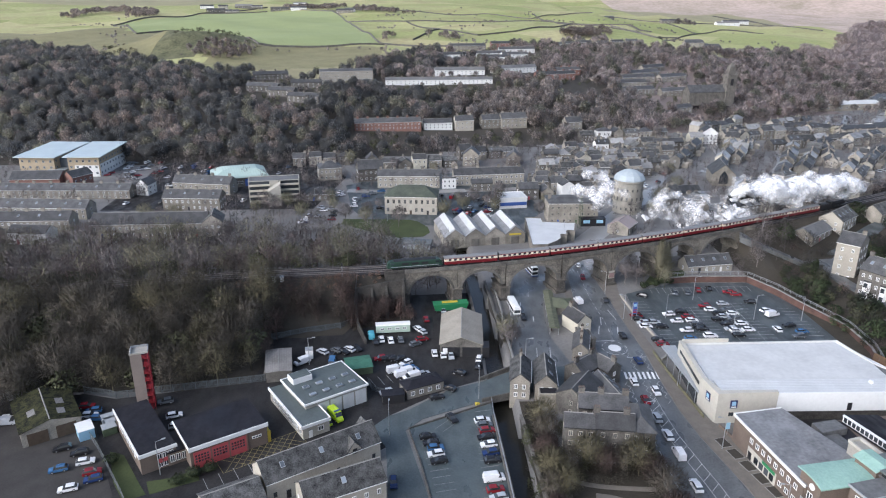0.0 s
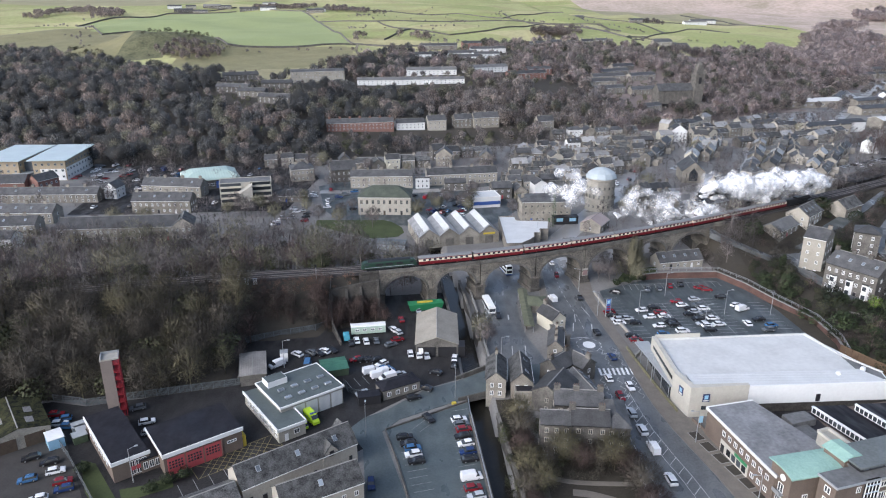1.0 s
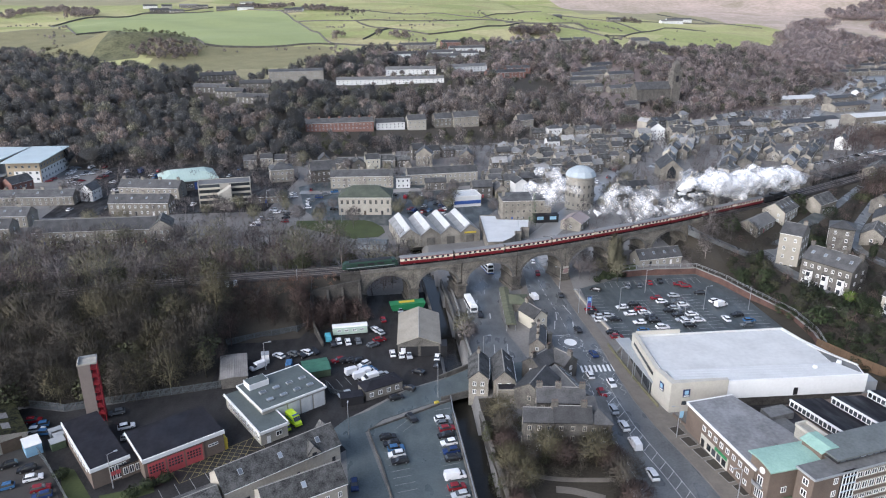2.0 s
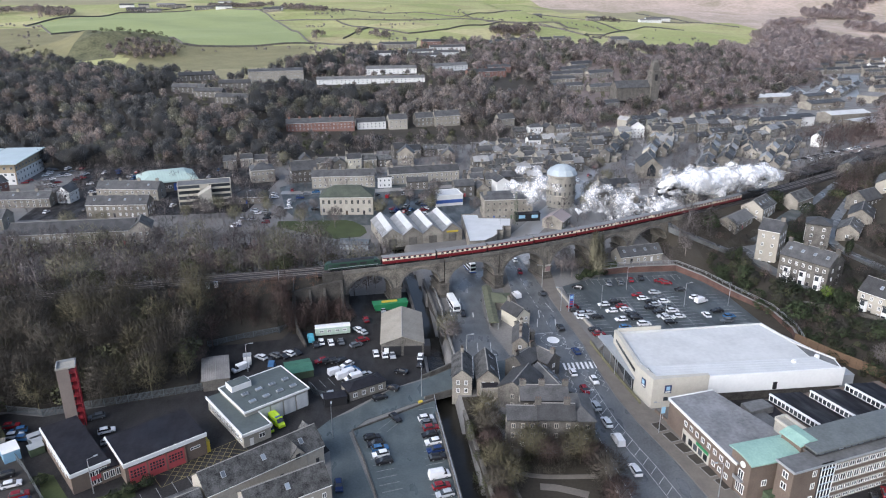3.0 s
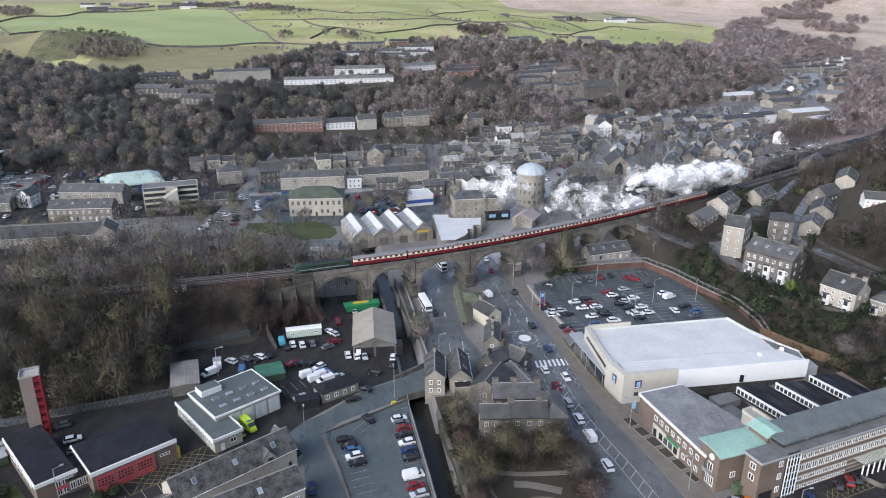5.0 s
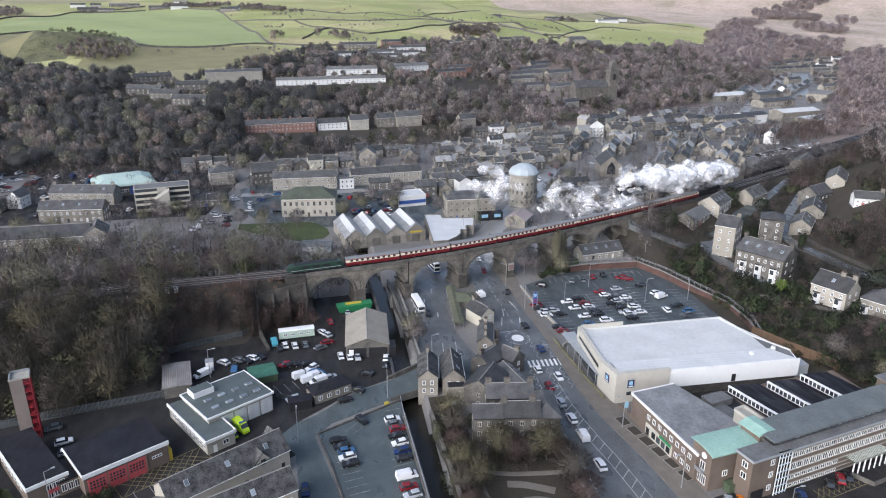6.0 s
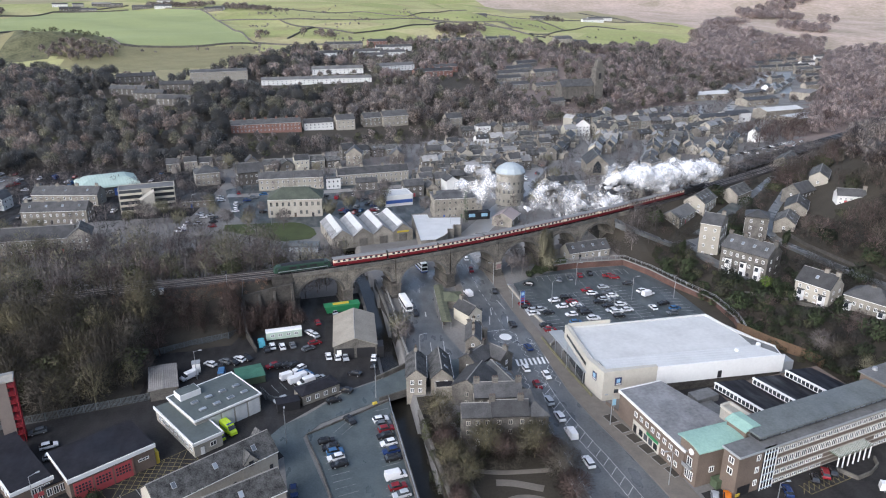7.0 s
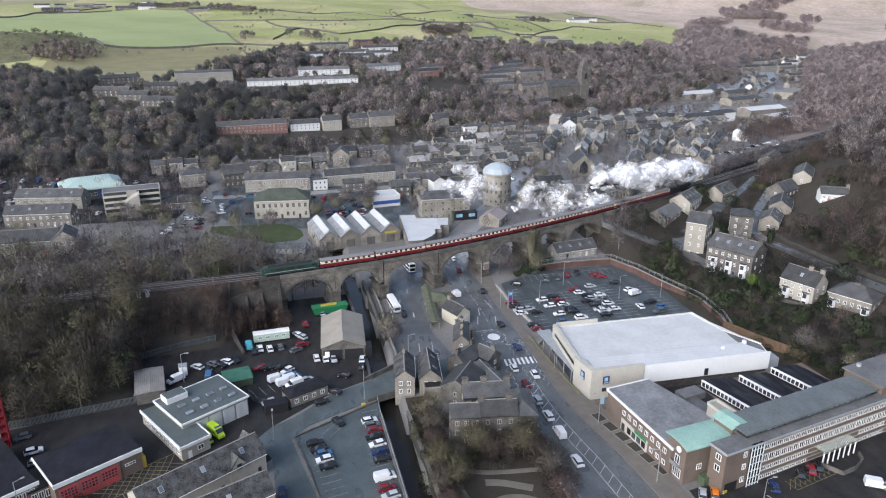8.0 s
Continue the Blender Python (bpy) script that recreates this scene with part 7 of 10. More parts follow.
part("arched_window", Shape().along_x([(-2.4, 1.5), (2.4, 1.5), (2.4, 6), (0, 9.2), (-2.4, 6)], -10.15, -10.02), GLASS, chp)

rng = random.Random(7)
# The crowded town streets: rows of stone houses set along the street lines
VALLEY_ROAD = [(345, 498), (385, 540), (417, 577), (448, 632), (491, 727), (543, 844), (600, 950), (715, 1141), (841, 1247)]


def near_valley_road(x, y, d):
    return any(math.hypot(x - (a[0] + (b[0] - a[0]) * u), y - (a[1] + (b[1] - a[1]) * u)) < d for a, b in zip(VALLEY_ROAD, VALLEY_ROAD[1:]) for u in (0, 0.25, 0.5, 0.75))


def street(x0, y0, x1, y1, n, walls=(STONE, STONE, STONE_DARK, STONE_PALE), jitter=0.9):
    """A broken row of stone houses and shops, mostly side by side along the street."""
    a = math.degrees(math.atan2(y1 - y0, x1 - x0))
    n = int(n * 1.25) + 1
    gap = math.hypot(x1 - x0, y1 - y0) / n
    for k in range(n):
        u = (k + 0.5) / n
        x, y = x0 + (x1 - x0) * u + rng.uniform(-jitter, jitter), y0 + (y1 - y0) * u + rng.uniform(-jitter, jitter)
        L = gap * rng.uniform(0.78, 1.04)
        if near_valley_road(x, y, 20) or (330 < x < 408 and 572 < y < 664):
            continue
        hh = rng.choice((4.6, 5.2, 5.8, 6.6, 7.4))
        wl = rng.choice(walls)
        if rng.random() < 0.08:
            wl = rng.choice((RENDER_W, CREAM))
        cross = rng.random() < 0.14
        hs = house(x, y, a + (90 if cross else 0) + rng.uniform(-3, 3), min(L, 9.5) if cross else L, rng.uniform(6.6, 8.6), hh, rng.uniform(2.0, 3.2), wl, rng.choice((SLATE, SLATE_PALE, SLATE_STONE, SLATE_STONE, SLATE)), hip=rng.random() < 0.12,
                   cols=max(2, int(L / 2.8)), ends=1 if rng.random() < 0.5 and y < 480 else 0, chim=rng.choice(((-0.92, 0.92), (0.92,), (-0.92,), (-0.92, 0.0))), rooflights=rng.choice((0, 0, 0, 2)), name="house")
        if rng.random() < 0.6 and y < 520:
            sx = rng.uniform(-0.25, 0.25) * L
            part("extension", Shape().along_y([(sx - 1.7, -3), (sx + 1.7, -3), (sx + 1.7, 2.6), (sx, 3.9), (sx - 1.7, 2.6)], -7.4, -3.2), wl if wl is not STONE_DARK else STONE, hs)


for k, (line, w) in enumerate((([(58, 386), (90, 388), (128, 392)], 6), ([(60, 406), (100, 409), (146, 415)], 6), ([(66, 430), (110, 435), (160, 440)], 6), ([(76, 460), (120, 465), (176, 474)], 6), ([(176, 430), (204, 470), (216, 520), (230, 545)], 7), ([(200, 400), (236, 450), (262, 500), (330, 545)], 7), ([(-46, 388), (0, 386), (60, 392)], 7))):
    ribbon("road_street_%d" % (k + 1), curve(line, 5), w, 0.07, WET, "wet grey town street", "road")
street(60, 372, 104, 378, 3)
street(58, 392, 118, 398, 5)
street(72, 415, 140, 424, 6)
street(74, 440, 160, 452, 6)
street(80, 470, 175, 484, 6)
street(120, 500, 205, 515, 5)
street(128, 362, 150, 372, 2)
street(160, 440, 196, 498, 4)
street(186, 430, 232, 520, 6)
street(210, 400, 262, 488, 6)
street(236, 385, 300, 470, 6)
street(225, 525, 330, 565, 7)
street(250, 500, 350, 530, 6)
street(285, 575, 335, 600, 4)
street(262, 440, 300, 520, 4)
street(215, 560, 270, 600, 4)
street(330, 470, 370, 520, 3)
street(-40, 440, 20, 450, 4)
street(118, 535, 190, 550, 4)
street(190, 350, 240, 392, 3)
street(150, 335, 180, 350, 2)
for ax, ay, bx, by, n in ((60, 382, 112, 388, 4), (64, 404, 130, 411, 5), (70, 428, 150, 438, 6), (76, 456, 168, 468, 7), (84, 486, 185, 500, 7), (20, 470, 60, 480, 3), (-90, 455, -50, 462, 3), (205, 452, 240, 512, 4), (228, 412, 280, 490, 5), (255, 400, 320, 480, 5), (240, 545, 340, 585, 6), (270, 480, 330, 545, 4), (310, 590, 400, 650, 6), (300, 500, 372, 545, 4), (120, 345, 145, 352, 2), (176, 372, 215, 400, 3), (440, 700, 520, 790, 6), (470, 680, 560, 770, 6), (520, 720, 610, 810, 5)):
    street(ax, ay, bx, by, n)
# long sheds down the valley
def long_shed(x, y, turn, L, D, h, roof, wall=STONE, label="long valley shed with a pale roof"):
    ob = thing("valley_shed", x, y, ground_z(x, y), turn, label, "shed")
    part("wall", gable_shape(L, D, h, D * 0.13), wall, ob)
    part("roof", gable_roof(L, D, h, D * 0.13, 0.25), roof, ob)
    for k in range(int(L / 7)):
        part("window", window_mesh(2.4, 1.6, WHITE_PAINT), None, ob, at=pose(-L / 2 + 7 * (k + 0.5), -D / 2 - 0.03, 2.0))
    return ob


long_shed(417, 696, 10, 70, 18, 6, ROOF_MEMBRANE)
long_shed(345, 548, 13, 42, 14, 8, SLATE, STONE_PALE, "three-storey stone mill with slate roof")
long_shed(372, 560, 13, 26, 13, 8, SLATE, RENDER_W, "white painted stone mill with slate roof")
long_shed(423, 572, 12, 44, 16, 8, ROOF_MEMBRANE, STONE)
long_shed(455, 650, 14, 44, 16, 6, SLATE)
long_shed(480, 700, 20, 40, 14, 6, SLATE)
for k in range(9):
    x, y = 560 + 26 * (k % 3) + 6 * k, 740 + 40 * (k // 3) + 9 * (k % 3)
    hill_row(x, y, 12 + 3 * (k % 4), 24, h=6.5)
for k in range(8):
    hill_row(640 + 34 * (k % 4), 900 + 44 * (k // 4) + 8 * (k % 4), 12, 30, h=6.5)
for k in range(6):
    hill_row(760 + 40 * k, 1130 + 55 * k, 20, 30, h=6.5, wall=RENDER_W if k % 3 == 0 else STONE)
for k in range(24):
    hill_row(690 + 48 * (k % 6) + 8 * (k // 6), 960 + 52 * (k // 6) + 26 * (k % 6), 15, rng.uniform(18, 32), h=6.5, wall=rng.choice((STONE, STONE, STONE_DARK, RENDER_W)))
# station platform and its parked row
st = flat_block("station_building", [(223, 343), (233, 348), (231, 353), (221, 348)], 0, 13, STONE_PALE, FELT_GREY, "small stone station tower beside the line")
ribbon("pavement_platform", [(235, 346), (300, 384), (380, 430), (430, 459)], 11, 13.2, ASPHALT_DARK, "railway platform and station car park", "platform", thick=13)
# farms on the tops
for x, y, turn, L, wl in ((-170, 1536, 6, 36, STONE), (-470, 1655, 10, 40, STONE_DARK), (-430, 1640, 8, 30, STONE), (-330, 1665, 5, 40, STONE_DARK), (-285, 1650, 5, 34, RENDER_W), (740, 1742, 12, 70, RENDER_W), (385, 1040, 12, 30, STONE), (420, 1062, 12, 26, STONE), (-160, 1546, 6, 22, RENDER_W)):
    house(x, y, turn, L, 10, 5, 3.2, wl, SLATE, cols=max(3, int(L / 5)), name="farmhouse", label="stone farmhouse and barns among hill pastures")

# the station down the line: platform building and platform
flat_block("station_building", rot_rect(309, 413, 62, 9, 27.5), 0, 4.2, STONE_DARK, FELT_GREY, "long low station building with a grey roof")
sheet("platform_station", [(268, 398), (352, 441), (350, 446), (266, 403)], 1.0, PAVING, "station platform beside the line", "platform")

house(55, 371, 6, 11, 8, 6.4, 2.6, STONE_DARK, SLATE, cols=3, ends=1, label="dark stone shop house beside the car park")
house(31, 389, 3, 12, 5, 4.6, 2.0, STONE_DARK, SLATE, cols=3, ends=1, label="low dark stone shops below the terrace")
sf = thing("shop_building", 80, 322, 0, 2, "low dark shop front with two blue signs", "shop")
part("wall", Shape().box(-6, -2, -0.5, 6, 2, 3.6), DARK_PAINT, sf)
part("roof", Shape().box(-6.2, -2.2, 3.6, 6.2, 2.2, 3.8), FELT, sf)
for x in (-3.2, 3.2):
    part("sign", Shape().box(x - 1.6, -2.15, 1.6, x + 1.6, -2.02, 3.2), SKY_PAINT, sf)


# ---- trees ----
def limb_tris(a, b, r0, r1):
    """A three-sided tapering limb."""
    a, b = np.asarray(a, float), np.asarray(b, float)
    d = (b - a) / (np.linalg.norm(b - a) + 1e-9)
    u = np.cross(d, (0.3, 0.9, 0.1))
    u /= np.linalg.norm(u) + 1e-9
    w = np.cross(d, u)
    v = [c + r * (u * math.cos(2.0944 * k) + w * math.sin(2.0944 * k)) for c, r in ((a, r0), (b, r1)) for k in range(3)]
    f = []
    for k in range(3):
        j = (k + 1) % 3
        f += [(k, j, 3 + j), (k, 3 + j, 3 + k)]
    return np.array(v), np.array(f)


def join(parts):
    vs, fs, n = [], [], 0
    for v, f in parts:
        vs.append(v)
        fs.append(f + n)
        n += len(v)
    return np.concatenate(vs), np.concatenate(fs)


def spikes(r, base, out, length, width, face=None):
    """Twigs: one thin triangle each, in sprays that lie along the crown's surface where face is given."""
    n = len(base)
    side = np.cross(out, r.normal(size=(n, 3)) if face is None else face + 0.28 * r.normal(size=(n, 3)))
    side /= np.linalg.norm(side, axis=1, keepdims=True) + 1e-9
    v = np.stack([base - side * width[:, None] / 2, base + side * width[:, None] / 2, base + out * length[:, None]], 1).reshape(-1, 3)
    return v, np.arange(3 * n).reshape(-1, 3)


def bare_tree(seed, H, R, limbs, branches, twigs, width, low=0.28, reach=(0.09, 0.17), spray=True, shell_at=(0.5, 1.0)):
    """A winter tree: returns its wood and its twigs."""
    r = np.random.default_rng(seed)
    lean = r.normal(0, 0.03 * H, 2)
    top = np.array([lean[0], lean[1], 0.78 * H])
    mid = np.array([lean[0] * 0.4, lean[1] * 0.4, 0.4 * H])
    rt = 0.017 * H
    wood = [limb_tris((0, 0, -1), mid, rt, rt * 0.7), limb_tris(mid, top, rt * 0.7, rt * 0.2)]
    c = np.array([lean[0] * 0.6, lean[1] * 0.6, H * (low + 1) / 2])
    ax = np.array([R, R, H * (1 - low) / 2])
    lobes = r.normal(size=(5, 3))
    lobes /= np.linalg.norm(lobes, axis=1, keepdims=True)

    def shell(n, a, b):
        d = r.normal(size=(n, 3))
        d /= np.linalg.norm(d, axis=1, keepdims=True)
        bump = 0.8 + 0.35 * np.clip((d @ lobes.T).max(1), 0, 1) ** 2
        return c + d * ax * (r.uniform(a, b, n) * bump)[:, None], d

    ends = []
    P, _ = shell(limbs, 0.45, 0.75)
    for p in P:
        h = r.uniform(0.22, 0.55) * H
        s = np.array([lean[0] * h / H, lean[1] * h / H, min(h, p[2] - 0.05 * H if p[2] > 0.15 * H else h)])
        wood.append(limb_tris(s, p, rt * 0.45, rt * 0.16))
        ends += [s + (p - s) * k for k in (0.5, 0.75, 1.0)]
    ends = np.array(ends) if ends else np.array([top])
    B, d = shell(branches, 0.7, 0.98)
    for p in B:
        s = ends[np.argmin(((ends - p) ** 2).sum(1) + r.uniform(0, 2, len(ends)))]
        wood.append(limb_tris(s, p, rt * 0.18, rt * 0.07))
    T, d = shell(twigs, *shell_at)
    out = d * 0.7 + r.normal(size=(twigs, 3)) * 0.45 + np.array([0, 0, 0.55])
    out /= np.linalg.norm(out, axis=1, keepdims=True)
    tw = spikes(r, T, out, r.uniform(*reach, twigs) * H, width * r.uniform(0.6, 1.3, twigs), d if spray else None)
    return join(wood), tw


def far_tree(seed, H, R, fans, twigs, spread, low=0.15):
    """A winter tree seen far off: a trunk, twig fans that open upwards and outwards, and stray twigs round the outline."""
    r = np.random.default_rng(seed)
    c, ax = np.array([0, 0, H * (low + 1) / 2]), np.array([R, R, H * (1 - low) / 2])
    lobes = r.normal(size=(6, 3))
    lobes /= np.linalg.norm(lobes, axis=1, keepdims=True)

    def shell(n):
        d = r.normal(size=(n, 3))
        d[:, 2] = np.abs(d[:, 2]) * np.where(r.uniform(size=n) < 0.75, 1, -1)
        d /= np.linalg.norm(d, axis=1, keepdims=True)
        return d, (0.74 + 0.3 * np.clip((d @ lobes.T).max(1), 0, 1) ** 2)[:, None]

    d, bump = shell(fans)
    outer = c + d * ax * bump * r.uniform(0.72, 1.0, (fans, 1))
    inner = c + d * ax * bump * r.uniform(0.1, 0.4, (fans, 1)) - (0, 0, 0.16 * H)
    side = np.cross(outer - inner, d + 0.9 * r.normal(size=(fans, 3)))
    side /= np.linalg.norm(side, axis=1, keepdims=True) + 1e-9
    w = spread * r.uniform(0.6, 1.3, (fans, 1))
    rise = r.uniform(-0.12, 0.12, (fans, 1)) * (outer - inner)
    v = np.stack([inner, outer - side * w + rise, outer + side * w - rise], 1).reshape(-1, 3)
    n = 0.3 * d + 0.16 * r.normal(size=(fans, 3)) + (0, -0.12, 0.75)
    e, bump = shell(twigs)
    o = e + r.normal(size=(twigs, 3)) * 0.35 + (0, 0, 0.6)
    o /= np.linalg.norm(o, axis=1, keepdims=True)
    tw = spikes(r, c + e * ax * bump * r.uniform(0.7, 0.92, (twigs, 1)), o, r.uniform(0.1, 0.19, twigs) * H, 0.28 * spread * r.uniform(0.7, 1.3, twigs), e)
    trunk = limb_tris((0, 0, -1), (0, 0, 0.6 * H), 0.02 * H, 0.008 * H)
    nor = np.concatenate([np.repeat([[0.0, -0.7, 0.7]], len(trunk[0]), 0), np.repeat(n, 3, 0), np.repeat(0.4 * e + (0, -0.1, 0.7), 3, 0)])
    return trunk, join([(v, np.arange(3 * fans).reshape(-1, 3)), tw]), nor / np.linalg.norm(nor, axis=1, keepdims=True)


def leafy(seed, H, R, n, size, low=0.1):
    r = np.random.default_rng(seed)
    d = r.normal(size=(n, 3))
    d /= np.linalg.norm(d, axis=1, keepdims=True)
    lobes = r.normal(size=(7, 3))
    lobes /= np.linalg.norm(lobes, axis=1, keepdims=True)
    bump = 0.65 + 0.5 * np.clip((d @ lobes.T).max(1), 0, 1) ** 3
    p = np.array([0, 0, H * (1 + low) / 2]) + d * np.array([R, R, H * (1 - low) / 2]) * (bump * r.uniform(0.6, 1.0, n))[:, None]
    o = d + r.normal(size=(n, 3)) * 0.8
    o /= np.linalg.norm(o, axis=1, keepdims=True)
    return limb_tris((0, 0, -1), (0, 0, H * 0.6), 0.02 * H, 0.008 * H), spikes(r, p, o, r.uniform(0.7, 1.3, n) * size, r.uniform(0.6, 1.1, n) * size)


def crown_turned(v, f, d=None):
    """The crown's own roundness at each vertex, and faces wound to look outwards."""
    low, high = v.min(0), v.max(0)
    c = (low + high) / 2 - np.array([0, 0, 0.12 * (high[2] - low[2])])
    if d is None:
        d = (v - c) / (high - low + 1e-6)
        d /= np.linalg.norm(d, axis=1, keepdims=True) + 1e-9
    g = np.cross(v[f[:, 1]] - v[f[:, 0]], v[f[:, 2]] - v[f[:, 0]])
    inward = (g * d[f[:, 0]]).sum(1) < 0
    f = f.copy()
    f[inward] = f[inward][:, ::-1]
    return d, f


def raw_mesh(name, v, f, mats, tint=None, soft=None):
    me = bpy.data.meshes.new(name)
    me.vertices.add(len(v))
    me.vertices.foreach_set("co", np.ascontiguousarray(v, np.float32).reshape(-1))
    me.loops.add(3 * len(f))
    me.loops.foreach_set("vertex_index", np.ascontiguousarray(f, np.int32).reshape(-1))
    me.polygons.add(len(f))
    me.polygons.foreach_set("loop_start", np.arange(0, 3 * len(f), 3, dtype=np.int32))
    if tint is not None:
        me.attributes.new("tint", "FLOAT", "POINT").data.foreach_set("value", np.ascontiguousarray(tint, np.float32))
    me.materials.append(mats)
    me.update(calc_edges=True)
    if soft is not None:
        me.polygons.foreach_set("use_smooth", np.ones(len(f), bool))
        me.normals_split_custom_set_from_vertices(soft)
    return me


def wood(name, places, variants, mats, label, category="woodland", seed=1, scale=(0.75, 1.25)):
    """Uncounted trees as one object: each place takes a variant, a turn, a size and a tint."""
    r = np.random.default_rng(seed)
    both = []
    for tree in variants:
        v, f = join(tree[:2])
        both.append((v, *crown_turned(v, f, *tree[2:])))
    pick = r.integers(0, len(both), len(places))
    V, F, T, N, n = [], [], [], [], 0
    for k, (v, d, f) in enumerate(both):
        P = places[pick == k]
        if not len(P):
            continue
        a, s, t = r.uniform(0, 6.28318, len(P)), r.uniform(*scale, len(P)), r.uniform(0, 1, len(P))
        sz = s * r.uniform(0.85, 1.15, len(P))
        x = (v[None, :, 0] * np.cos(a)[:, None] - v[None, :, 1] * np.sin(a)[:, None]) * s[:, None] + P[:, 0, None]
        y = (v[None, :, 0] * np.sin(a)[:, None] + v[None, :, 1] * np.cos(a)[:, None]) * s[:, None] + P[:, 1, None]
        z = v[None, :, 2] * sz[:, None] + P[:, 2, None]
        V.append(np.stack([x, y, z], -1).reshape(-1, 3))
        F.append((f[None] + (np.arange(len(P)) * len(v))[:, None, None] + n).reshape(-1, 3))
        T.append(np.repeat(t, len(v)))
        N.append(np.stack([d[None, :, 0] * np.cos(a)[:, None] - d[None, :, 1] * np.sin(a)[:, None], d[None, :, 0] * np.sin(a)[:, None] + d[None, :, 1] * np.cos(a)[:, None], np.repeat(d[None, :, 2], len(P), 0)], -1).reshape(-1, 3))
        n += len(v) * len(P)
    ob = new(name, raw_mesh(name, np.concatenate(V), np.concatenate(F), mats, np.concatenate(T), np.concatenate(N)))
    return tagged(ob, label, category, kind="stuff")


def scatter(x0, x1, y0, y1, step, keep, seed, front=0.0, pad=3.0):
    """Jittered places in a box that keep() lets stand and that no building covers."""
    r = np.random.default_rng(seed)
    X, Y = np.meshgrid(np.arange(x0, x1, step), np.arange(y0, y1, step))
    X, Y = X + r.uniform(-0.5, 0.5, X.shape) * step, Y + r.uniform(-0.5, 0.5, Y.shape) * step
    X, Y = X.reshape(-1), Y.reshape(-1)
    ok = keep(X, Y)
    X, Y = X[ok], Y[ok]
    # thinner towards the far flanks of the valley
    flank = (X > 1.06 * Y + 12) | (X < -0.68 * Y - 12)
    ok = ~flank | (r.uniform(0, 1, len(X)) < 0.3)
    for bx, by, hl, hd, a in BUILT:
        dx, dy = X - bx, Y - by
        u, v = dx * math.cos(a) + dy * math.sin(a), -dx * math.sin(a) + dy * math.cos(a)
        ok &= ~((np.abs(u) < hl + pad) & (v < hd + pad) & (v > -hd - pad - front))
    return np.stack([X[ok], Y[ok], land(X[ok], Y[ok])], -1)


NEAR = [bare_tree(k, 11.5, 4.4, 14, 80, 880, 0.085, 0.16, (0.08, 0.15), spray=False) for k in range(5)]
NEAR_THIN = [bare_tree(20 + k, 9.0, 2.6, 6, 26, 420, 0.085, 0.2) for k in range(4)]
MID = [bare_tree(40 + k, 12.0, 4.6, 6, 18, 260, 0.16, 0.2, (0.09, 0.16), spray=False) for k in range(5)]
VFAR = [far_tree(70 + k, 12.0, 6.4, 52, 24, 2.2, 0.0) for k in range(6)]
FAR = [far_tree(60 + k, 12.5, 5.4, 95, 80, 1.25, 0.05) for k in range(7)]
TOWN_TREE = [bare_tree(50 + k, 12.0, 4.6, 5, 6, 120, 0.34, 0.2, (0.1, 0.18)) for k in range(4)]
BUSH = [leafy(80 + k, 4.5, 2.6, 420, 0.42) for k in range(4)]
BUSH_FAR = [leafy(90 + k, 6.5, 3.6, 110, 1.0) for k in range(3)]
SCRAG = [bare_tree(100 + k, 3.8, 2.5, 4, 8, 260, 0.1, 0.02) for k in range(4)]


def fence_y(x):
    return np.interp(x, (-260, -122, -114, -108, -90, -74, -49, -48.5, -28, -24, -18), (100, 130, 150, 166, 169, 170.5, 176.5, 207, 210, 223, 224))


def edge_x(y):
    return np.interp(y, (60, 150, 180, 225, 250, 285, 330, 420, 700, 1000, 1600, 3000), (150, 139, 136, 133, 136, 148, 184, 325, 560, 800, 1300, 2300))


south_bank = lambda x, y: (y > fence_y(x) + 1.5) & (y < track_y(x) - 9.5) & (x < -16)
p = scatter(-250, -14, 120, 232, 4.4, south_bank, 1)
far_left = p[:, 0] < -52
r5 = np.random.default_rng(5).uniform(0, 1, len(p))
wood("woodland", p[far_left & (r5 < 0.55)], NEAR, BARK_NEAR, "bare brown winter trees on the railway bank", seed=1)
wood("woodland", p[far_left & (r5 >= 0.55) & (r5 < 0.85)], NEAR, OLIVE_NEAR, "bare olive-tinged winter trees on the railway bank", seed=2)
wood("woodland", p[far_left & (r5 >= 0.85)], BUSH, IVY, "ivy-green undergrowth on the railway bank", "undergrowth", seed=3, scale=(1.0, 2.0))
wood("woodland", p[~far_left & (r5 < 0.75)], NEAR_THIN, BARK_RUST, "thin reddish saplings on the railway bank", seed=4)
q = scatter(-60, -14, 205, 232, 2.6, south_bank, 2)
wood("undergrowth", q, SCRAG, BARK_RUST, "reddish bramble scrub below the railway", "scrub", seed=5, scale=(0.7, 1.2))
q = scatter(-26, -5, 207, 224, 2.0, lambda x, y: (y > np.interp(x, (-25, -18, -6), (209, 213, 217))) & (y < track_y(x) - 8.4), 42)
wood("undergrowth", q, SCRAG, BARK_RUST, "reddish scrub at the foot of the retaining wall", "scrub", seed=43, scale=(0.5, 1.15))
q = scatter(-26, -6, 205, 226, 2.4, lambda x, y: (y > np.interp(x, (-25, -18, -6), (210, 214, 218))) & (y < track_y(x) - 8.8), 68)
wood("woodland", q, NEAR_THIN, BARK_RUST, "reddish saplings before the retaining wall", seed=69, scale=(0.65, 1.05))
q = scatter(-50, -8, 205, 228, 6.0, lambda x, y: (y > np.interp(x, (-50, -25, -6), (208, 211, 218))) & (y < track_y(x) - 8.6), 44)
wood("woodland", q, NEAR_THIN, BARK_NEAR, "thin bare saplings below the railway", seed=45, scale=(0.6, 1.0))
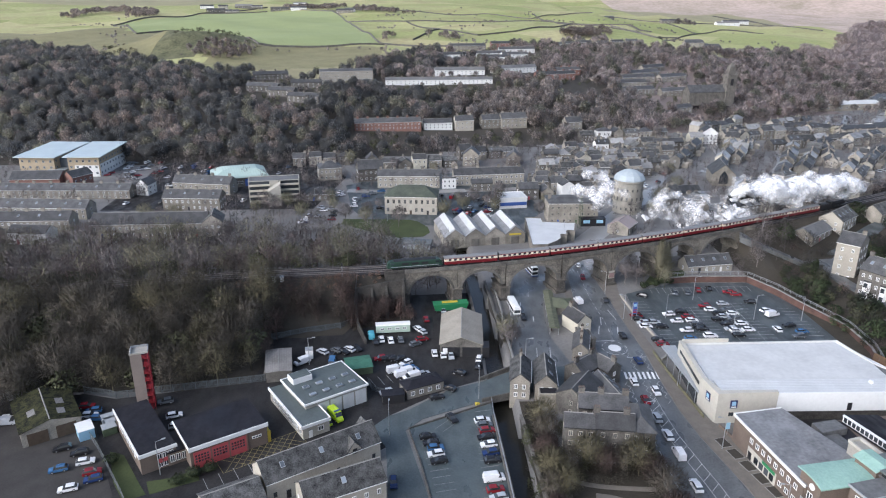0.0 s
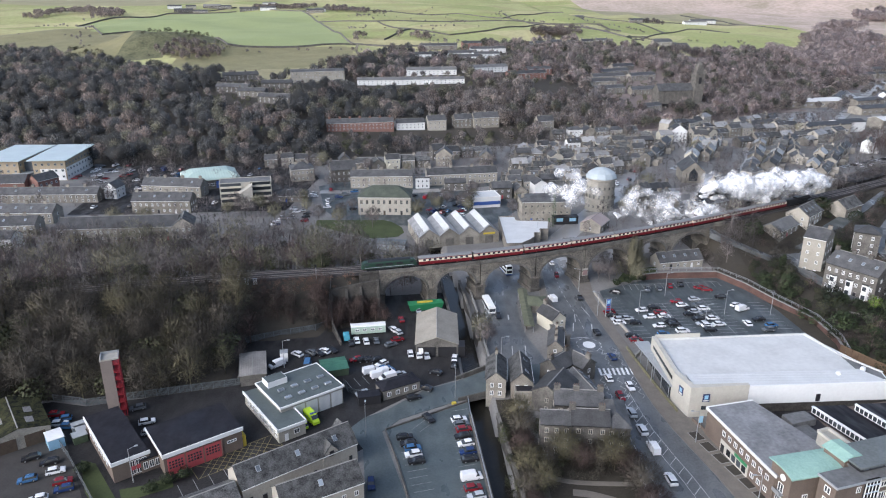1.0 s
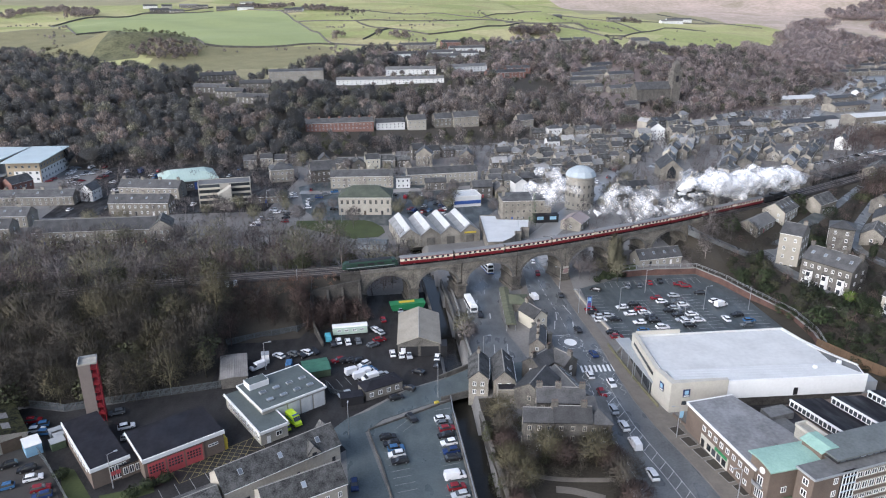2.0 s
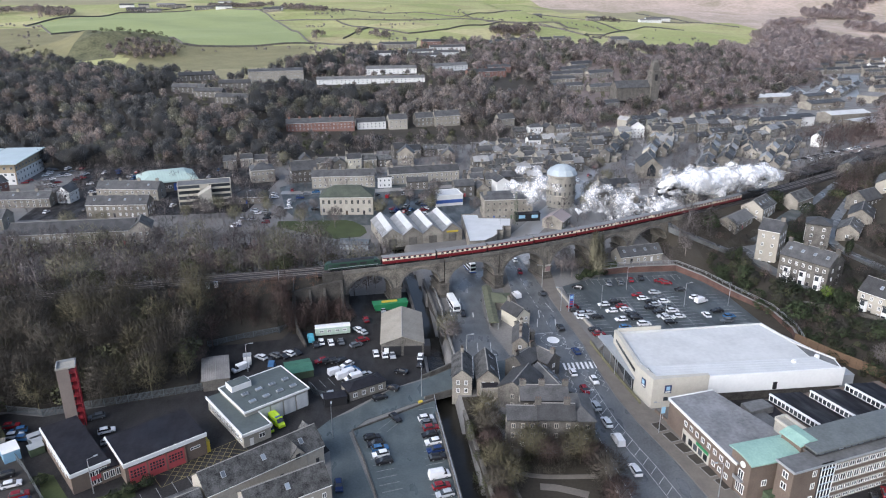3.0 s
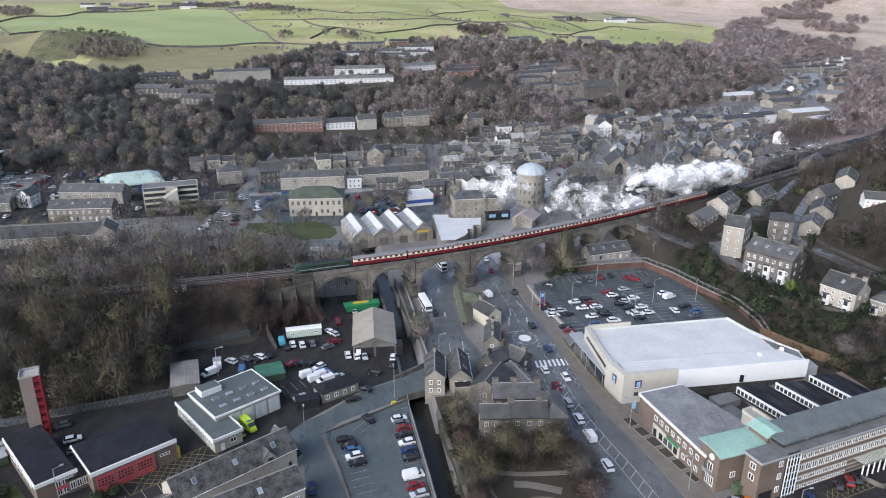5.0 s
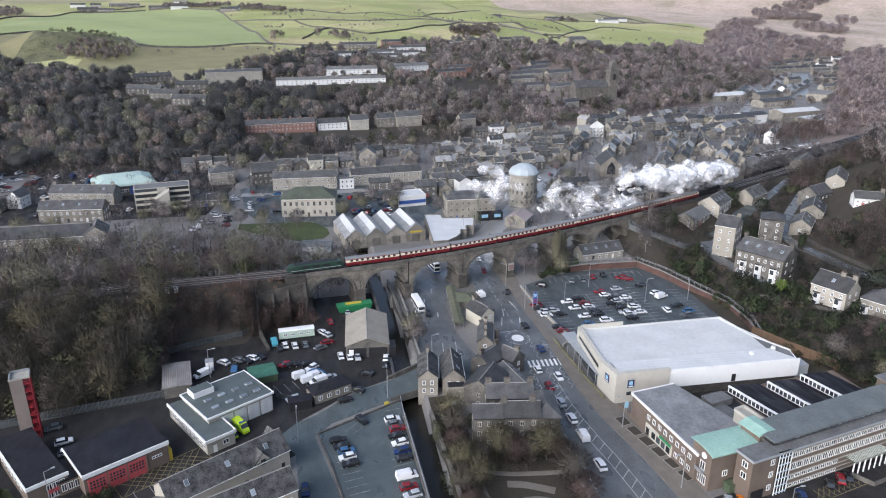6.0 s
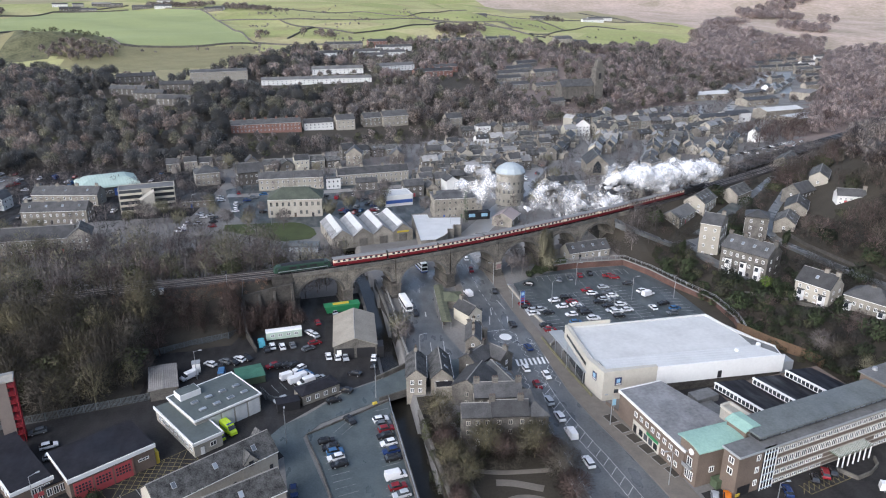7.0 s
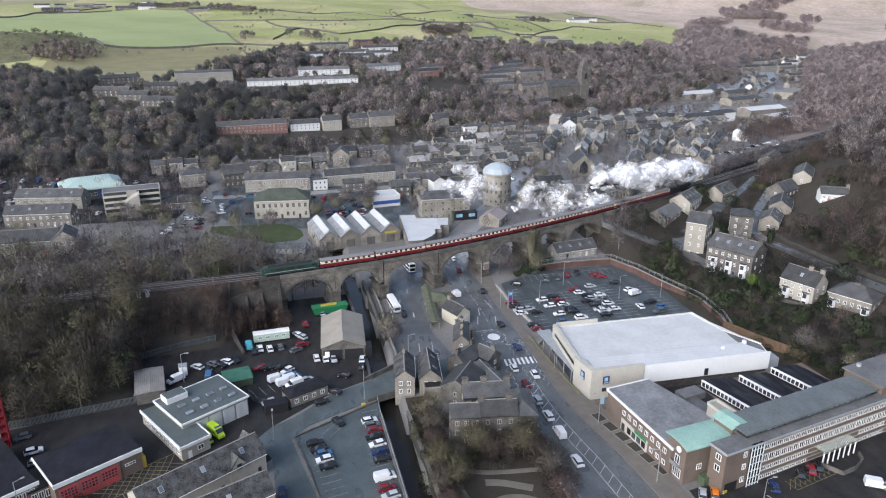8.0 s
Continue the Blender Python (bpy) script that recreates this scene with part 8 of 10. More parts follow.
q = scatter(-64, -9, 216, 230, 1.6, lambda x, y: (np.abs(y - track_y(x) + 7.2) < 2.2), 46)
wood("undergrowth", q, SCRAG, mat("dead_bracken", (0.26, 0.15, 0.1), (0.12, 0.075, 0.05), 0.95, 8, 1.5, attr="tint", rnd=0.4), "rusty dead bracken along the trackside", "bracken", seed=47, scale=(0.3, 0.6))
q = scatter(-250, -52, 150, 200, 6.0, lambda x, y: south_bank(x, y) & (y < fence_y(x) + 14), 12)
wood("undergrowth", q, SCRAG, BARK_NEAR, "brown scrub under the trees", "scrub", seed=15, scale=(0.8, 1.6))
north_bank = lambda x, y: (y > track_y(x) + 6) & (y < np.interp(x, (-260, -60, -20, 10, 20), (296, 302, 300, 285, 262))) & (x < 14)
p = scatter(-290, 14, 170, 310, 4.9, north_bank, 3)
p = p[~((p[:, 0] > -19) & (p[:, 1] > 275)) & ~((p[:, 0] > -42) & (p[:, 1] > 300))]  # open ground before the hall lawn
r5 = np.random.default_rng(6).uniform(0, 1, len(p))
wood("woodland", p[r5 < 0.45], MID, BARK, "bare brown winter trees beyond the railway", seed=6, scale=(0.55, 1.15))
wood("woodland", p[(r5 >= 0.45) & (r5 < 0.75)], MID, BARK_RED, "bare reddish winter trees beyond the railway", seed=7, scale=(0.55, 0.9))
wood("woodland", p[(r5 >= 0.75) & (r5 < 0.92)], MID, BARK_OLIVE, "bare olive-tinged trees beyond the railway", seed=8, scale=(0.6, 1.25))
wood("woodland", p[r5 >= 0.92], BUSH, IVY, "green undergrowth beyond the railway", "undergrowth", seed=9, scale=(1.0, 1.6))


def hill_keep(x, y):
    s = y - np.interp(x, FOOT_X, FOOT_Y)
    top = wood_top(x)
    band = (s > -26) & (s < top + 14 * smooth_noise(x, y, 25))
    knoll = ((x + 300) / 95) ** 2 + ((y - 900) / 72) ** 2 < 1
    glade = (smooth_noise(x, y, 34, 5) > 0.62) & (s > 60) & (s < 260) & (x > -60)
    return band & ~knoll & ~glade & (x < edge_x(y) - 40)


whole = scatter(-620, 640, 450, 1150, 9.5, hill_keep, 4, front=8.0, pad=4)
p = scatter(-620, 640, 450, 1150, 9.5, hill_keep, 4, front=46.0, pad=4)
tall = {(round(float(x), 2), round(float(y), 2)) for x, y, z in p}
low_growth = np.array([q for q in whole if (round(float(q[0]), 2), round(float(q[1]), 2)) not in tall])
wood("woodland", low_growth[::2], FAR, BROWN_MASS, "low bare garden trees before the hillside rows", seed=74, scale=(0.35, 0.7))
wood("woodland", low_growth[1::2], BUSH_FAR, IVY, "low dull green growth before the hillside rows", "shrubbery", seed=75, scale=(0.5, 0.95))
r5 = np.random.default_rng(8).uniform(0, 1, len(p))
# PALE_MASS carries painted haze on the eastern and higher woods.
east = p[:, 0] > 150 + 60 * smooth_noise(p[:, 0], p[:, 1], 60, 4)
east = east | ((p[:, 1] > 660) & (p[:, 0] > -40) & (r5 < 0.22))
wood("woodland", p[east & (r5 < 0.3)], FAR, PALE_MASS, "bare winter wood on the eastern hillside, paled for haze", seed=14)
r5 = np.where(east & (r5 < 0.3), 2.0, r5)
# The western woods take the twig colour with shade painted in.
west = p[:, 0] < 20 + 60 * smooth_noise(p[:, 0], p[:, 1], 50, 3)
wood("woodland", p[west & (r5 < 0.55)], FAR, SHADED_MASS, "bare winter wood on the hillside, darkened for shade", seed=10)
wood("woodland", p[~west & (r5 < 0.55)], FAR, BROWN_MASS, "bare brown winter wood on the hillside", seed=48)
wood("woodland", p[(r5 >= 0.55) & (r5 < 0.78)], FAR, RED_MASS, "bare reddish winter wood on the hillside", seed=11)
wood("woodland", p[(r5 >= 0.78) & (r5 < 0.92)], FAR, OLIVE_MASS, "bare olive-tinged wood on the hillside", seed=12)
wood("woodland", p[(r5 >= 0.92) & (r5 < 1.5)], BUSH_FAR, IVY, "dark evergreens among the hillside wood", seed=13)
far_keep = lambda x, y: ((y - np.interp(x, FOOT_X, FOOT_Y)) > 0) & ((y - np.interp(x, FOOT_X, FOOT_Y)) < wood_top(x) + 60 * smooth_noise(x, y, 70)) & (x < edge_x(y) - 10) & ((y < 1300) | (smooth_noise(x, y, 80, 6) > 0.05))
p = scatter(560, 2300, 800, 2300, 15, far_keep, 14, front=20)
vf = scatter(420, 1300, 640, 1500, 17, lambda x, y: (y < np.interp(x, FOOT_X, FOOT_Y)) & (x < edge_x(y)) & (smooth_noise(x, y, 40, 2) > -0.2) & (np.abs(x - np.interp(y, (498, 577, 632, 727, 844, 950), (345, 417, 448, 491, 543, 600))) > 12) & (np.abs(x - np.interp(y, (720, 755, 815, 879, 935), (535, 560, 600, 650, 690))) > 22), 18, front=4, pad=6)
v2 = scatter(700, 2400, 1150, 3000, 30, lambda x, y: (y < np.interp(x, FOOT_X, FOOT_Y)) & (x < edge_x(y) + 40), 56, front=4, pad=6)
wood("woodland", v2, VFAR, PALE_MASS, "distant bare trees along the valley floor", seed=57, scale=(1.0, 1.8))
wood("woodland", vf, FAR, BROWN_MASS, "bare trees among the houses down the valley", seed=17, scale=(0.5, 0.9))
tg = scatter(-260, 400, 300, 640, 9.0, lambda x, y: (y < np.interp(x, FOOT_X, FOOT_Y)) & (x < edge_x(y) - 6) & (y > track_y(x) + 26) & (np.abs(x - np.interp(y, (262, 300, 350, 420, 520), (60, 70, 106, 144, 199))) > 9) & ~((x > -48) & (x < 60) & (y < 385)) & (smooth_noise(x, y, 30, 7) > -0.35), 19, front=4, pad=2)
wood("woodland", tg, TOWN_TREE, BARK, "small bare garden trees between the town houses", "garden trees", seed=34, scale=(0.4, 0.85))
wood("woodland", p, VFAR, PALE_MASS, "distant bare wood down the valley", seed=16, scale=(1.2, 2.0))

lane_a, lane_b = curve([(159, 214), (157, 224), (155.5, 238), (157, 250), (165, 258), (177, 271), (190, 282), (202, 291), (214, 299), (245, 325)], 6), curve([(196, 150), (192, 175), (189, 205), (187.5, 228), (188.5, 245), (195.5, 258), (207, 270.5), (217, 280), (226, 289)], 6)
lane_c = curve([(128, 268), (140, 263.5), (152, 259.5), (163, 257)], 5)


def off_lanes(x, y):
    ok = np.ones(x.shape, bool)
    for line in (lane_a, lane_b, lane_c):
        for a, b in line:
            ok &= (x - a) ** 2 + (y - b) ** 2 > 22
    return ok


slope_keep = lambda x, y: (x > edge_x(y) + 1.5) & (x < edge_x(y) + 210) & (y < track_y(x) - 9) & off_lanes(x, y)
# low cover that grows up to the house fronts
p = scatter(130, 300, 95, 340, 2.9, lambda x, y: slope_keep(x, y) & (x < edge_x(y) + 75), 5, front=3.5, pad=1.0)
r5 = np.random.default_rng(9).uniform(0, 1, len(p))
patch = smooth_noise(p[:, 0], p[:, 1], 14, 2)
green = (patch > -0.35) & (p[:, 0] - edge_x(p[:, 1]) < 45)
wood("shrubbery", p[green & (r5 < 0.42)], BUSH, LEAF, "dark evergreen shrubs on the slope above the car park", "shrubbery", seed=20, scale=(0.45, 1.0))
wood("shrubbery", p[green & (r5 >= 0.42) & (r5 < 0.62)], BUSH, IVY, "dull green shrubs on the slope above the car park", "shrubbery", seed=21, scale=(0.45, 0.95))
wood("shrubbery", p[(~green & (r5 < 0.5)) | (r5 > 0.84)], SCRAG, ALDER, "dark bramble scrub on the slope", "scrub", seed=22, scale=(0.45, 1.0))
wood("shrubbery", p[~green & (r5 >= 0.5) & (r5 < 0.84)], SCRAG, BARK_RED, "reddish bramble scrub on the slope", "scrub", seed=49, scale=(0.45, 0.95))
p = scatter(130, 330, 95, 400, 6.0, lambda x, y: slope_keep(x, y) & (x < edge_x(y) + 75), 50, front=6.0, pad=1.5)
r5 = np.random.default_rng(51).uniform(0, 1, len(p))
wood("woodland", p[r5 < 0.3], NEAR, ALDER, "bare trees on the slope above the car park", seed=23, scale=(0.4, 0.75))
wood("woodland", p[(r5 >= 0.3) & (r5 < 0.5)], MID, BARK_RED, "bare reddish trees on the slope", seed=52, scale=(0.35, 0.7))
wood("woodland", p[(r5 >= 0.5) & (r5 < 0.72)], BUSH, LEAF, "tall evergreens on the slope above the car park", "evergreens", seed=53, scale=(1.0, 1.8))
# the steep wood above
p = scatter(160, 520, 95, 470, 4.2, lambda x, y: slope_keep(x, y) & (x > edge_x(y) + 62), 54, front=12.0, pad=2.5)
dist = p[:, 0] - edge_x(p[:, 1])
r5 = np.random.default_rng(55).uniform(0, 1, len(p))
near_ = dist < 105
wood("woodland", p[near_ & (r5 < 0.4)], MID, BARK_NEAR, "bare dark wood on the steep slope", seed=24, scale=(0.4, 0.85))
wood("woodland", p[near_ & (r5 >= 0.4) & (r5 < 0.85)], MID, BARK_RED, "bare reddish wood on the steep slope", seed=25, scale=(0.4, 0.85))
wood("woodland", p[near_ & (r5 >= 0.85)], BUSH, IVY, "green undergrowth on the steep slope", "undergrowth", seed=26, scale=(0.8, 1.4))
wood("woodland", p[~near_ & (r5 < 0.45)], FAR, RED_MASS, "bare reddish wood on the upper slope", seed=35, scale=(0.5, 0.95))
wood("woodland", p[~near_ & (r5 >= 0.45) & (r5 < 0.75)], FAR, BROWN_MASS, "bare dark wood on the upper slope", seed=36, scale=(0.6, 1.1))
sfar = lambda x, y: (x > edge_x(y) + 8) & (x < edge_x(y) + np.interp(y, (500, 900, 1200), (420, 330, 260))) & ((y < 1150) | (smooth_noise(x, y, 90, 2) > 0.25)) & (y + 0.35 * x < 2200) & ((x - edge_x(y) > 205) | (y > 465))
p = scatter(300, 2000, 330, 2100, 14.5, sfar, 6)
close = np.hypot(p[:, 0], p[:, 1]) < 900
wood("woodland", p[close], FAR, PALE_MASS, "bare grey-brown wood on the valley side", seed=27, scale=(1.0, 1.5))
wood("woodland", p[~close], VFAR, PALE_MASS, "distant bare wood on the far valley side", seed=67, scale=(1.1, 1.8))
# trees beside the line and the town
rail_keep = lambda x, y: (np.abs(y - track_y(x)) > 7) & (np.abs(y - track_y(x)) < 24) & (x > 118) & (x < 320) & ~((y < track_y(x)) & (x > 150) & (x < 245))
p = scatter(118, 320, 240, 420, 5.4, rail_keep, 7)
wood("woodland", p, MID, BARK, "bare trees along the railway bank", seed=28, scale=(0.45, 0.85))
p = scatter(330, 520, 440, 560, 7, lambda x, y: (np.abs(y - 470 - 0.55 * (x - 330)) < 22), 17)
wood("woodland", p, MID, BARK_RED, "bare reddish thicket beyond the station", seed=29, scale=(0.7, 1.1))


def tree_thing(variant, mats, label, name="tree", leaf=None):
    ob = thing(name, 0, 0, 0, 0, label, "tree" if name == "tree" else "shrub")
    (v, f), (tv, tf) = variant
    for nm, vv, ff, mm in (("trunk", v, f, mats), ("crown", tv, tf, leaf or mats)):
        d, ff = crown_turned(vv, ff)
        o = new(nm, raw_mesh(nm, vv, ff, mm, np.full(len(vv), 0.5), d if nm == "crown" else None))
        o.parent = ob
    return ob


rg = random.Random(3)
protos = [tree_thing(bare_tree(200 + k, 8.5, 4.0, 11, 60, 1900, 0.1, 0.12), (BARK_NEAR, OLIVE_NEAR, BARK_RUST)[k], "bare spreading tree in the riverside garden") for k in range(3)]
spots = [(27, 126), (27.5, 132), (28, 139), (28.5, 146), (29, 152), (27.2, 119), (33, 134.5), (37, 136), (41, 134), (45, 134.5), (48.5, 133), (51.5, 130), (51.8, 124), (30.5, 127), (51.5, 117), (29, 113), (27, 108), (28, 101)]
gscr = scatter(25.5, 54, 100, 152, 2.4, lambda x, y: (x < 31.5) | ((y < 137) & (y > 129)) | (smooth_noise(x, y, 9, 4) > 0.55), 40, pad=0.5)
ivy = scatter(25.5, 36, 100, 153, 3.4, lambda x, y: (x < 30) | (y > 130), 70, pad=0.5)
wood("undergrowth", ivy, BUSH, IVY, "ivy and laurel under the garden trees", "undergrowth", seed=71, scale=(0.3, 0.7))
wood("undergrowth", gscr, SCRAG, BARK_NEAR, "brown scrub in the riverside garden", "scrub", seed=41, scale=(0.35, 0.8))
for k, (x, y) in enumerate(spots):
    m = pose(x, y, 0, 0, 0, 47 * k) @ Matrix.Diagonal((*[rg.uniform(0.75, 1.15)] * 3, 1))
    if k < 3:
        protos[k].matrix_basis = m
    else:
        t = copy_thing(protos[k % 3], Matrix())
        t.matrix_basis = m
# town trees
tp = [tree_thing(bare_tree(220 + k, 9.0, 3.6, 9, 40, 900, 0.13), (BARK, BARK_OLIVE)[k], "bare tree among the town streets") for k in range(2)]
town = [(26, 195), (24.5, 200), (80, 246), (84, 250), (76, 247), (90, 243), (18.3, 354), (16, 358), (35, 351), (38, 356), (59, 441), (147, 411), (143, 406), (8, 333), (56, 335), (112, 330), (-66, 352), (-72, 346), (-40, 326), (95, 255), (82, 262), (18, 345), (24, 352), (34, 340), (40, 372), (62, 352), (-30, 335), (-48, 345), (-70, 395), (-92, 385), (-75, 340), (-62, 330), (128, 348), (122, 352), (112, 396), (140, 378), (-20, 432), (4, 428), (-96, 440), (-50, 450), (-150, 300), (-112, 300), (-90, 302), (150, 470), (100, 456), (64, 500), (30, 500), (-10, 500), (180, 540), (205, 470), (250, 540), (320, 540), (355, 600), (100, 430), (54, 432), (-30, 322), (-14, 320), (8, 335), (146, 160), (150, 147), (154, 140), (-87, 341), (-81, 344), (-136, 325), (-129, 326), (-121, 323), (-145, 324), (36, 351), (31, 348), (20, 350), (-25, 346), (-52, 362)]
for k, (x, y) in enumerate(town):
    m = pose(x, y, ground_z(x, y), 0, 0, 61 * k) @ Matrix.Diagonal((*[rg.uniform(0.75, 1.2)] * 3, 1))
    if k < 2:
        tp[k].matrix_basis = m
    else:
        copy_thing(tp[k % 2], Matrix()).matrix_basis = m
pop = tree_thing(bare_tree(240, 18.0, 2.2, 14, 50, 2200, 0.1, 0.06), BARK_OLIVE, "tall narrow bare poplar beside the viaduct")
pop.matrix_basis = pose(88.5, 247, 0) @ Matrix.Diagonal((0.7, 0.7, 1.1, 1))
copy_thing(pop, pose(92, 249, 0, 0, 0, 70)).matrix_basis = pose(92, 249, 0, 0, 0, 70) @ Matrix.Diagonal((0.6, 0.6, 0.95, 1))
lime = tree_thing(leafy(250, 5.5, 2.4, 900, 0.4), BARK, "bright yellow-green bush on the slope", "shrub", LEAF_LIME)
lime.matrix_basis = pose(157.9, 204.6, ground_z(157.9, 204.6))
con = tree_thing(leafy(251, 8.0, 1.6, 900, 0.4), BARK, "dark narrow conifer beside the villas", "shrub", LEAF)
con.matrix_basis = pose(157.5, 190, ground_z(157.5, 190))
for x, y in ((158, 199), (156, 194.5), (166, 178.5), (185, 232), (148, 245)):
    copy_thing(con, pose(x, y, ground_z(x, y), 0, 0, x))
shr = tree_thing(leafy(252, 2.6, 1.9, 700, 0.3), BARK, "rounded evergreen shrub on the verge", "shrub", LEAF)
shr.matrix_basis = pose(-54, 134.5, 0)
for x, y in ((-51, 136.5), (-57, 132), (-75, 140), (82, 243), (87, 245), (93, 247), (25.5, 203), (27.5, 207)):
    copy_thing(shr, pose(x, y, ground_z(x, y), 0, 0, 3 * x))
# big bare tree by the retaining wall behind the workshop
copy_thing(protos[0], Matrix()).matrix_basis = pose(149, 158, ground_z(149, 158)) @ Matrix.Diagonal((1.0, 1.0, 0.9, 1))

# field walls and hedges on the hill, following the ground
def field_wall(name, line, h=1.5, w=0.9, label="dark dry-stone wall between pastures"):
    pts = []
    for (ax, ay), (bx, by) in zip(line, line[1:]):
        n = max(1, int(math.hypot(bx - ax, by - ay) / 18))
        pts += [(ax + (bx - ax) * k / n, ay + (by - ay) * k / n) for k in range(n)]
    pts.append(line[-1])
    s = Shape()
    rings = []
    for k, (x, y) in enumerate(pts):
        a, b = Vector(pts[max(0, k - 1)]), Vector(pts[min(len(pts) - 1, k + 1)])
        d = (b - a).normalized() * (w / 2)
        z = ground_z(x, y)
        rings.append([(x - d.y, y + d.x, z - 1.5), (x + d.y, y - d.x, z - 1.5), (x + d.y * 0.6, y - d.x * 0.6, z + h), (x - d.y * 0.6, y + d.x * 0.6, z + h)])
    s.solid(rings)
    return single(name, s, STONE_DARK, label, "wall", "structure")


fw = 0
for line in ([(-545, 1283), (-489, 1600), (-381, 1775)], [(-325, 1674), (-205, 1600), (-150, 1398), (-60, 985), (30, 981)], [(-548, 1290), (-432, 1095), (-397, 1150), (-310, 1094), (-207, 897), (-118, 932), (-56, 968)], [(-38, 1381), (20, 1173), (79, 1120), (146, 1167)],
             [(238, 1650), (259, 1317), (357, 1287), (456, 1308)], [(209, 1448), (313, 1418), (425, 1367)], [(815, 2075), (824, 1720), (871, 1584)], [(129, 1636), (228, 1580), (350, 1713)], [(345, 1364), (379, 1187), (467, 1324)], [(-150, 1398), (-38, 1381), (100, 1420), (209, 1448)],
             [(146, 1167), (259, 1317)], [(456, 1308), (524, 1400), (600, 1480), (700, 1500)], [(-205, 1600), (-40, 1640), (129, 1636)], [(20, 1173), (-20, 1060)], [(350, 1713), (520, 1640), (640, 1700), (824, 1720)], [(520, 1640), (524, 1400)], [(-357, 1660), (-489, 1600)]):
    fw += 1
    field_wall("wall_field_%d" % fw, line, 2.2, 2.0)
hedge = lambda x, y: ~inside(x, y, BIG_FIELD) & (np.abs(smooth_noise(x, y, 55, 6)) < 0.03) & ((y - np.interp(x, FOOT_X, FOOT_Y)) > wood_top(x) + 20) & (y < 1750) & (x < 600)
p = scatter(-600, 620, 760, 1750, 12, hedge, 30)
wood("woodland", p, VFAR, BROWN_MASS, "scattered hedgerow trees on the pastures", "hedgerow", seed=31, scale=(0.22, 0.42))
p = scatter(205, 275, 1110, 1150, 6, lambda x, y: ((x - 240) / 30) ** 2 + ((y - 1130) / 18) ** 2 < 1, 32)
wood("woodland", p, FAR, RED_MASS, "round clump of bare trees on the hill", "copse", seed=33, scale=(0.9, 1.2))

p = scatter(-290, -195, 812, 900, 8, lambda x, y: (((x + 240) / 36) ** 2 + ((y - 846) / 26) ** 2 < 1), 72)
wood("woodland", p, FAR, RED_MASS, "bare trees on the flank of the knoll", seed=73, scale=(0.5, 0.8))
p = scatter(-410, -200, 820, 985, 9, lambda x, y: (((x + 300) / 110) ** 2 + ((y - 900) / 85) ** 2 < 1) & (smooth_noise(x, y, 24, 3) > 0.15), 58)
wood("woodland", p, BUSH_FAR, mat("dark_gorse", (0.075, 0.07, 0.035), (0.04, 0.038, 0.02), 0.95, 10, 2, attr="tint", rnd=0.4), "dark gorse and heather on the knoll", "gorse", seed=59, scale=(0.35, 0.8))
p = np.concatenate([scatter(x0, x1, y0, y1, 11, lambda x, y: smooth_noise(x, y, 40, 4) > -0.3, 60 + k) for k, (x0, x1, y0, y1) in enumerate(((-320, -190, 1690, 1780), (-150, 20, 1540, 1600), (-700, -540, 1420, 1560), (-60, 40, 1045, 1085), (270, 312, 1195, 1230), (520, 590, 1590, 1620)))])
wood("woodland", p, VFAR, RED_MASS, "reddish shelter belts by the hill farms", "shelter belt", seed=66, scale=(0.7, 1.1))
for x, y, turn, L, wl in ((-508, 1721, 8, 30, RENDER_W), (-472, 1722, 20, 22, STONE_PALE), (-430, 1748, 0, 40, STONE_DARK), (-400, 1750, 10, 26, STONE), (-326, 1911, 5, 34, CLAD_W), (524, 1585, 8, 30, STONE), (545, 1600, 0, 24, STONE_DARK), (700, 1690, 12, 60, CLAD_W), (386, 1045, 15, 26, STONE), (402, 1052, 15, 20, STONE_DARK), (420, 1049, 12, 18, STONE), (400, 1600, 8, 20, STONE_DARK)):
    house(x, y, turn, L, 10, 5.5, 3.2, wl, CORR_GREY if L > 32 else SLATE, cols=max(2, int(L / 5)), ends=0, name="farm_building", label="stone hill farm building among pastures", doors=False)

# ---- lanes, garden paths, walls and fences ----
for nm, line, w in (("road_lane_low", lane_a, 5.0), ("road_lane_high", lane_b, 4.5), ("road_lane_west", lane_c, 6.0)):
    ribbon(nm, line, w, lambda x, y: ground_z(x, y) + 0.45, ASPHALT, "narrow asphalt lane on the slope", "road", thick=2.5)
ribbon("yard_warehouse", curve([(168, 262), (180, 270), (192, 282), (204, 290)], 4), 11, lambda x, y: ground_z(x, y) + 0.4, ASPHALT_LOT, "sloping asphalt yard between the warehouses", "yard", thick=3)
sheet("garden_ground", [(24.6, 100), (53.5, 100), (53.3, 137), (31, 138), (30.5, 165), (24.8, 165)], 0.04, SCRUB, "leaf-strewn ground of the riverside garden", "garden")
for k, (line, w) in enumerate((([(31, 134), (34, 131), (38, 129.5), (44, 128.6), (51, 128)], 1.5), ([(32, 133), (31, 126), (32, 120), (34.5, 116)], 1.6), ([(34.5, 117), (39, 120), (44, 119.5), (48, 116), (50, 110)], 1.7), ([(37, 126), (41, 125), (47, 122)], 2.2))):
    ribbon("path_%d" % (k + 1), curve(line, 4), w, 0.12, PAVING, "buff gravel garden path", "path")
part("coping", Shape().bar((53.5, 137), (53.6, 112), 0.4, 0, 1.1), KERB, thing("wall_garden", 0, 0, 0, 0, "low stone garden wall beside the road", "wall", kind="structure"))


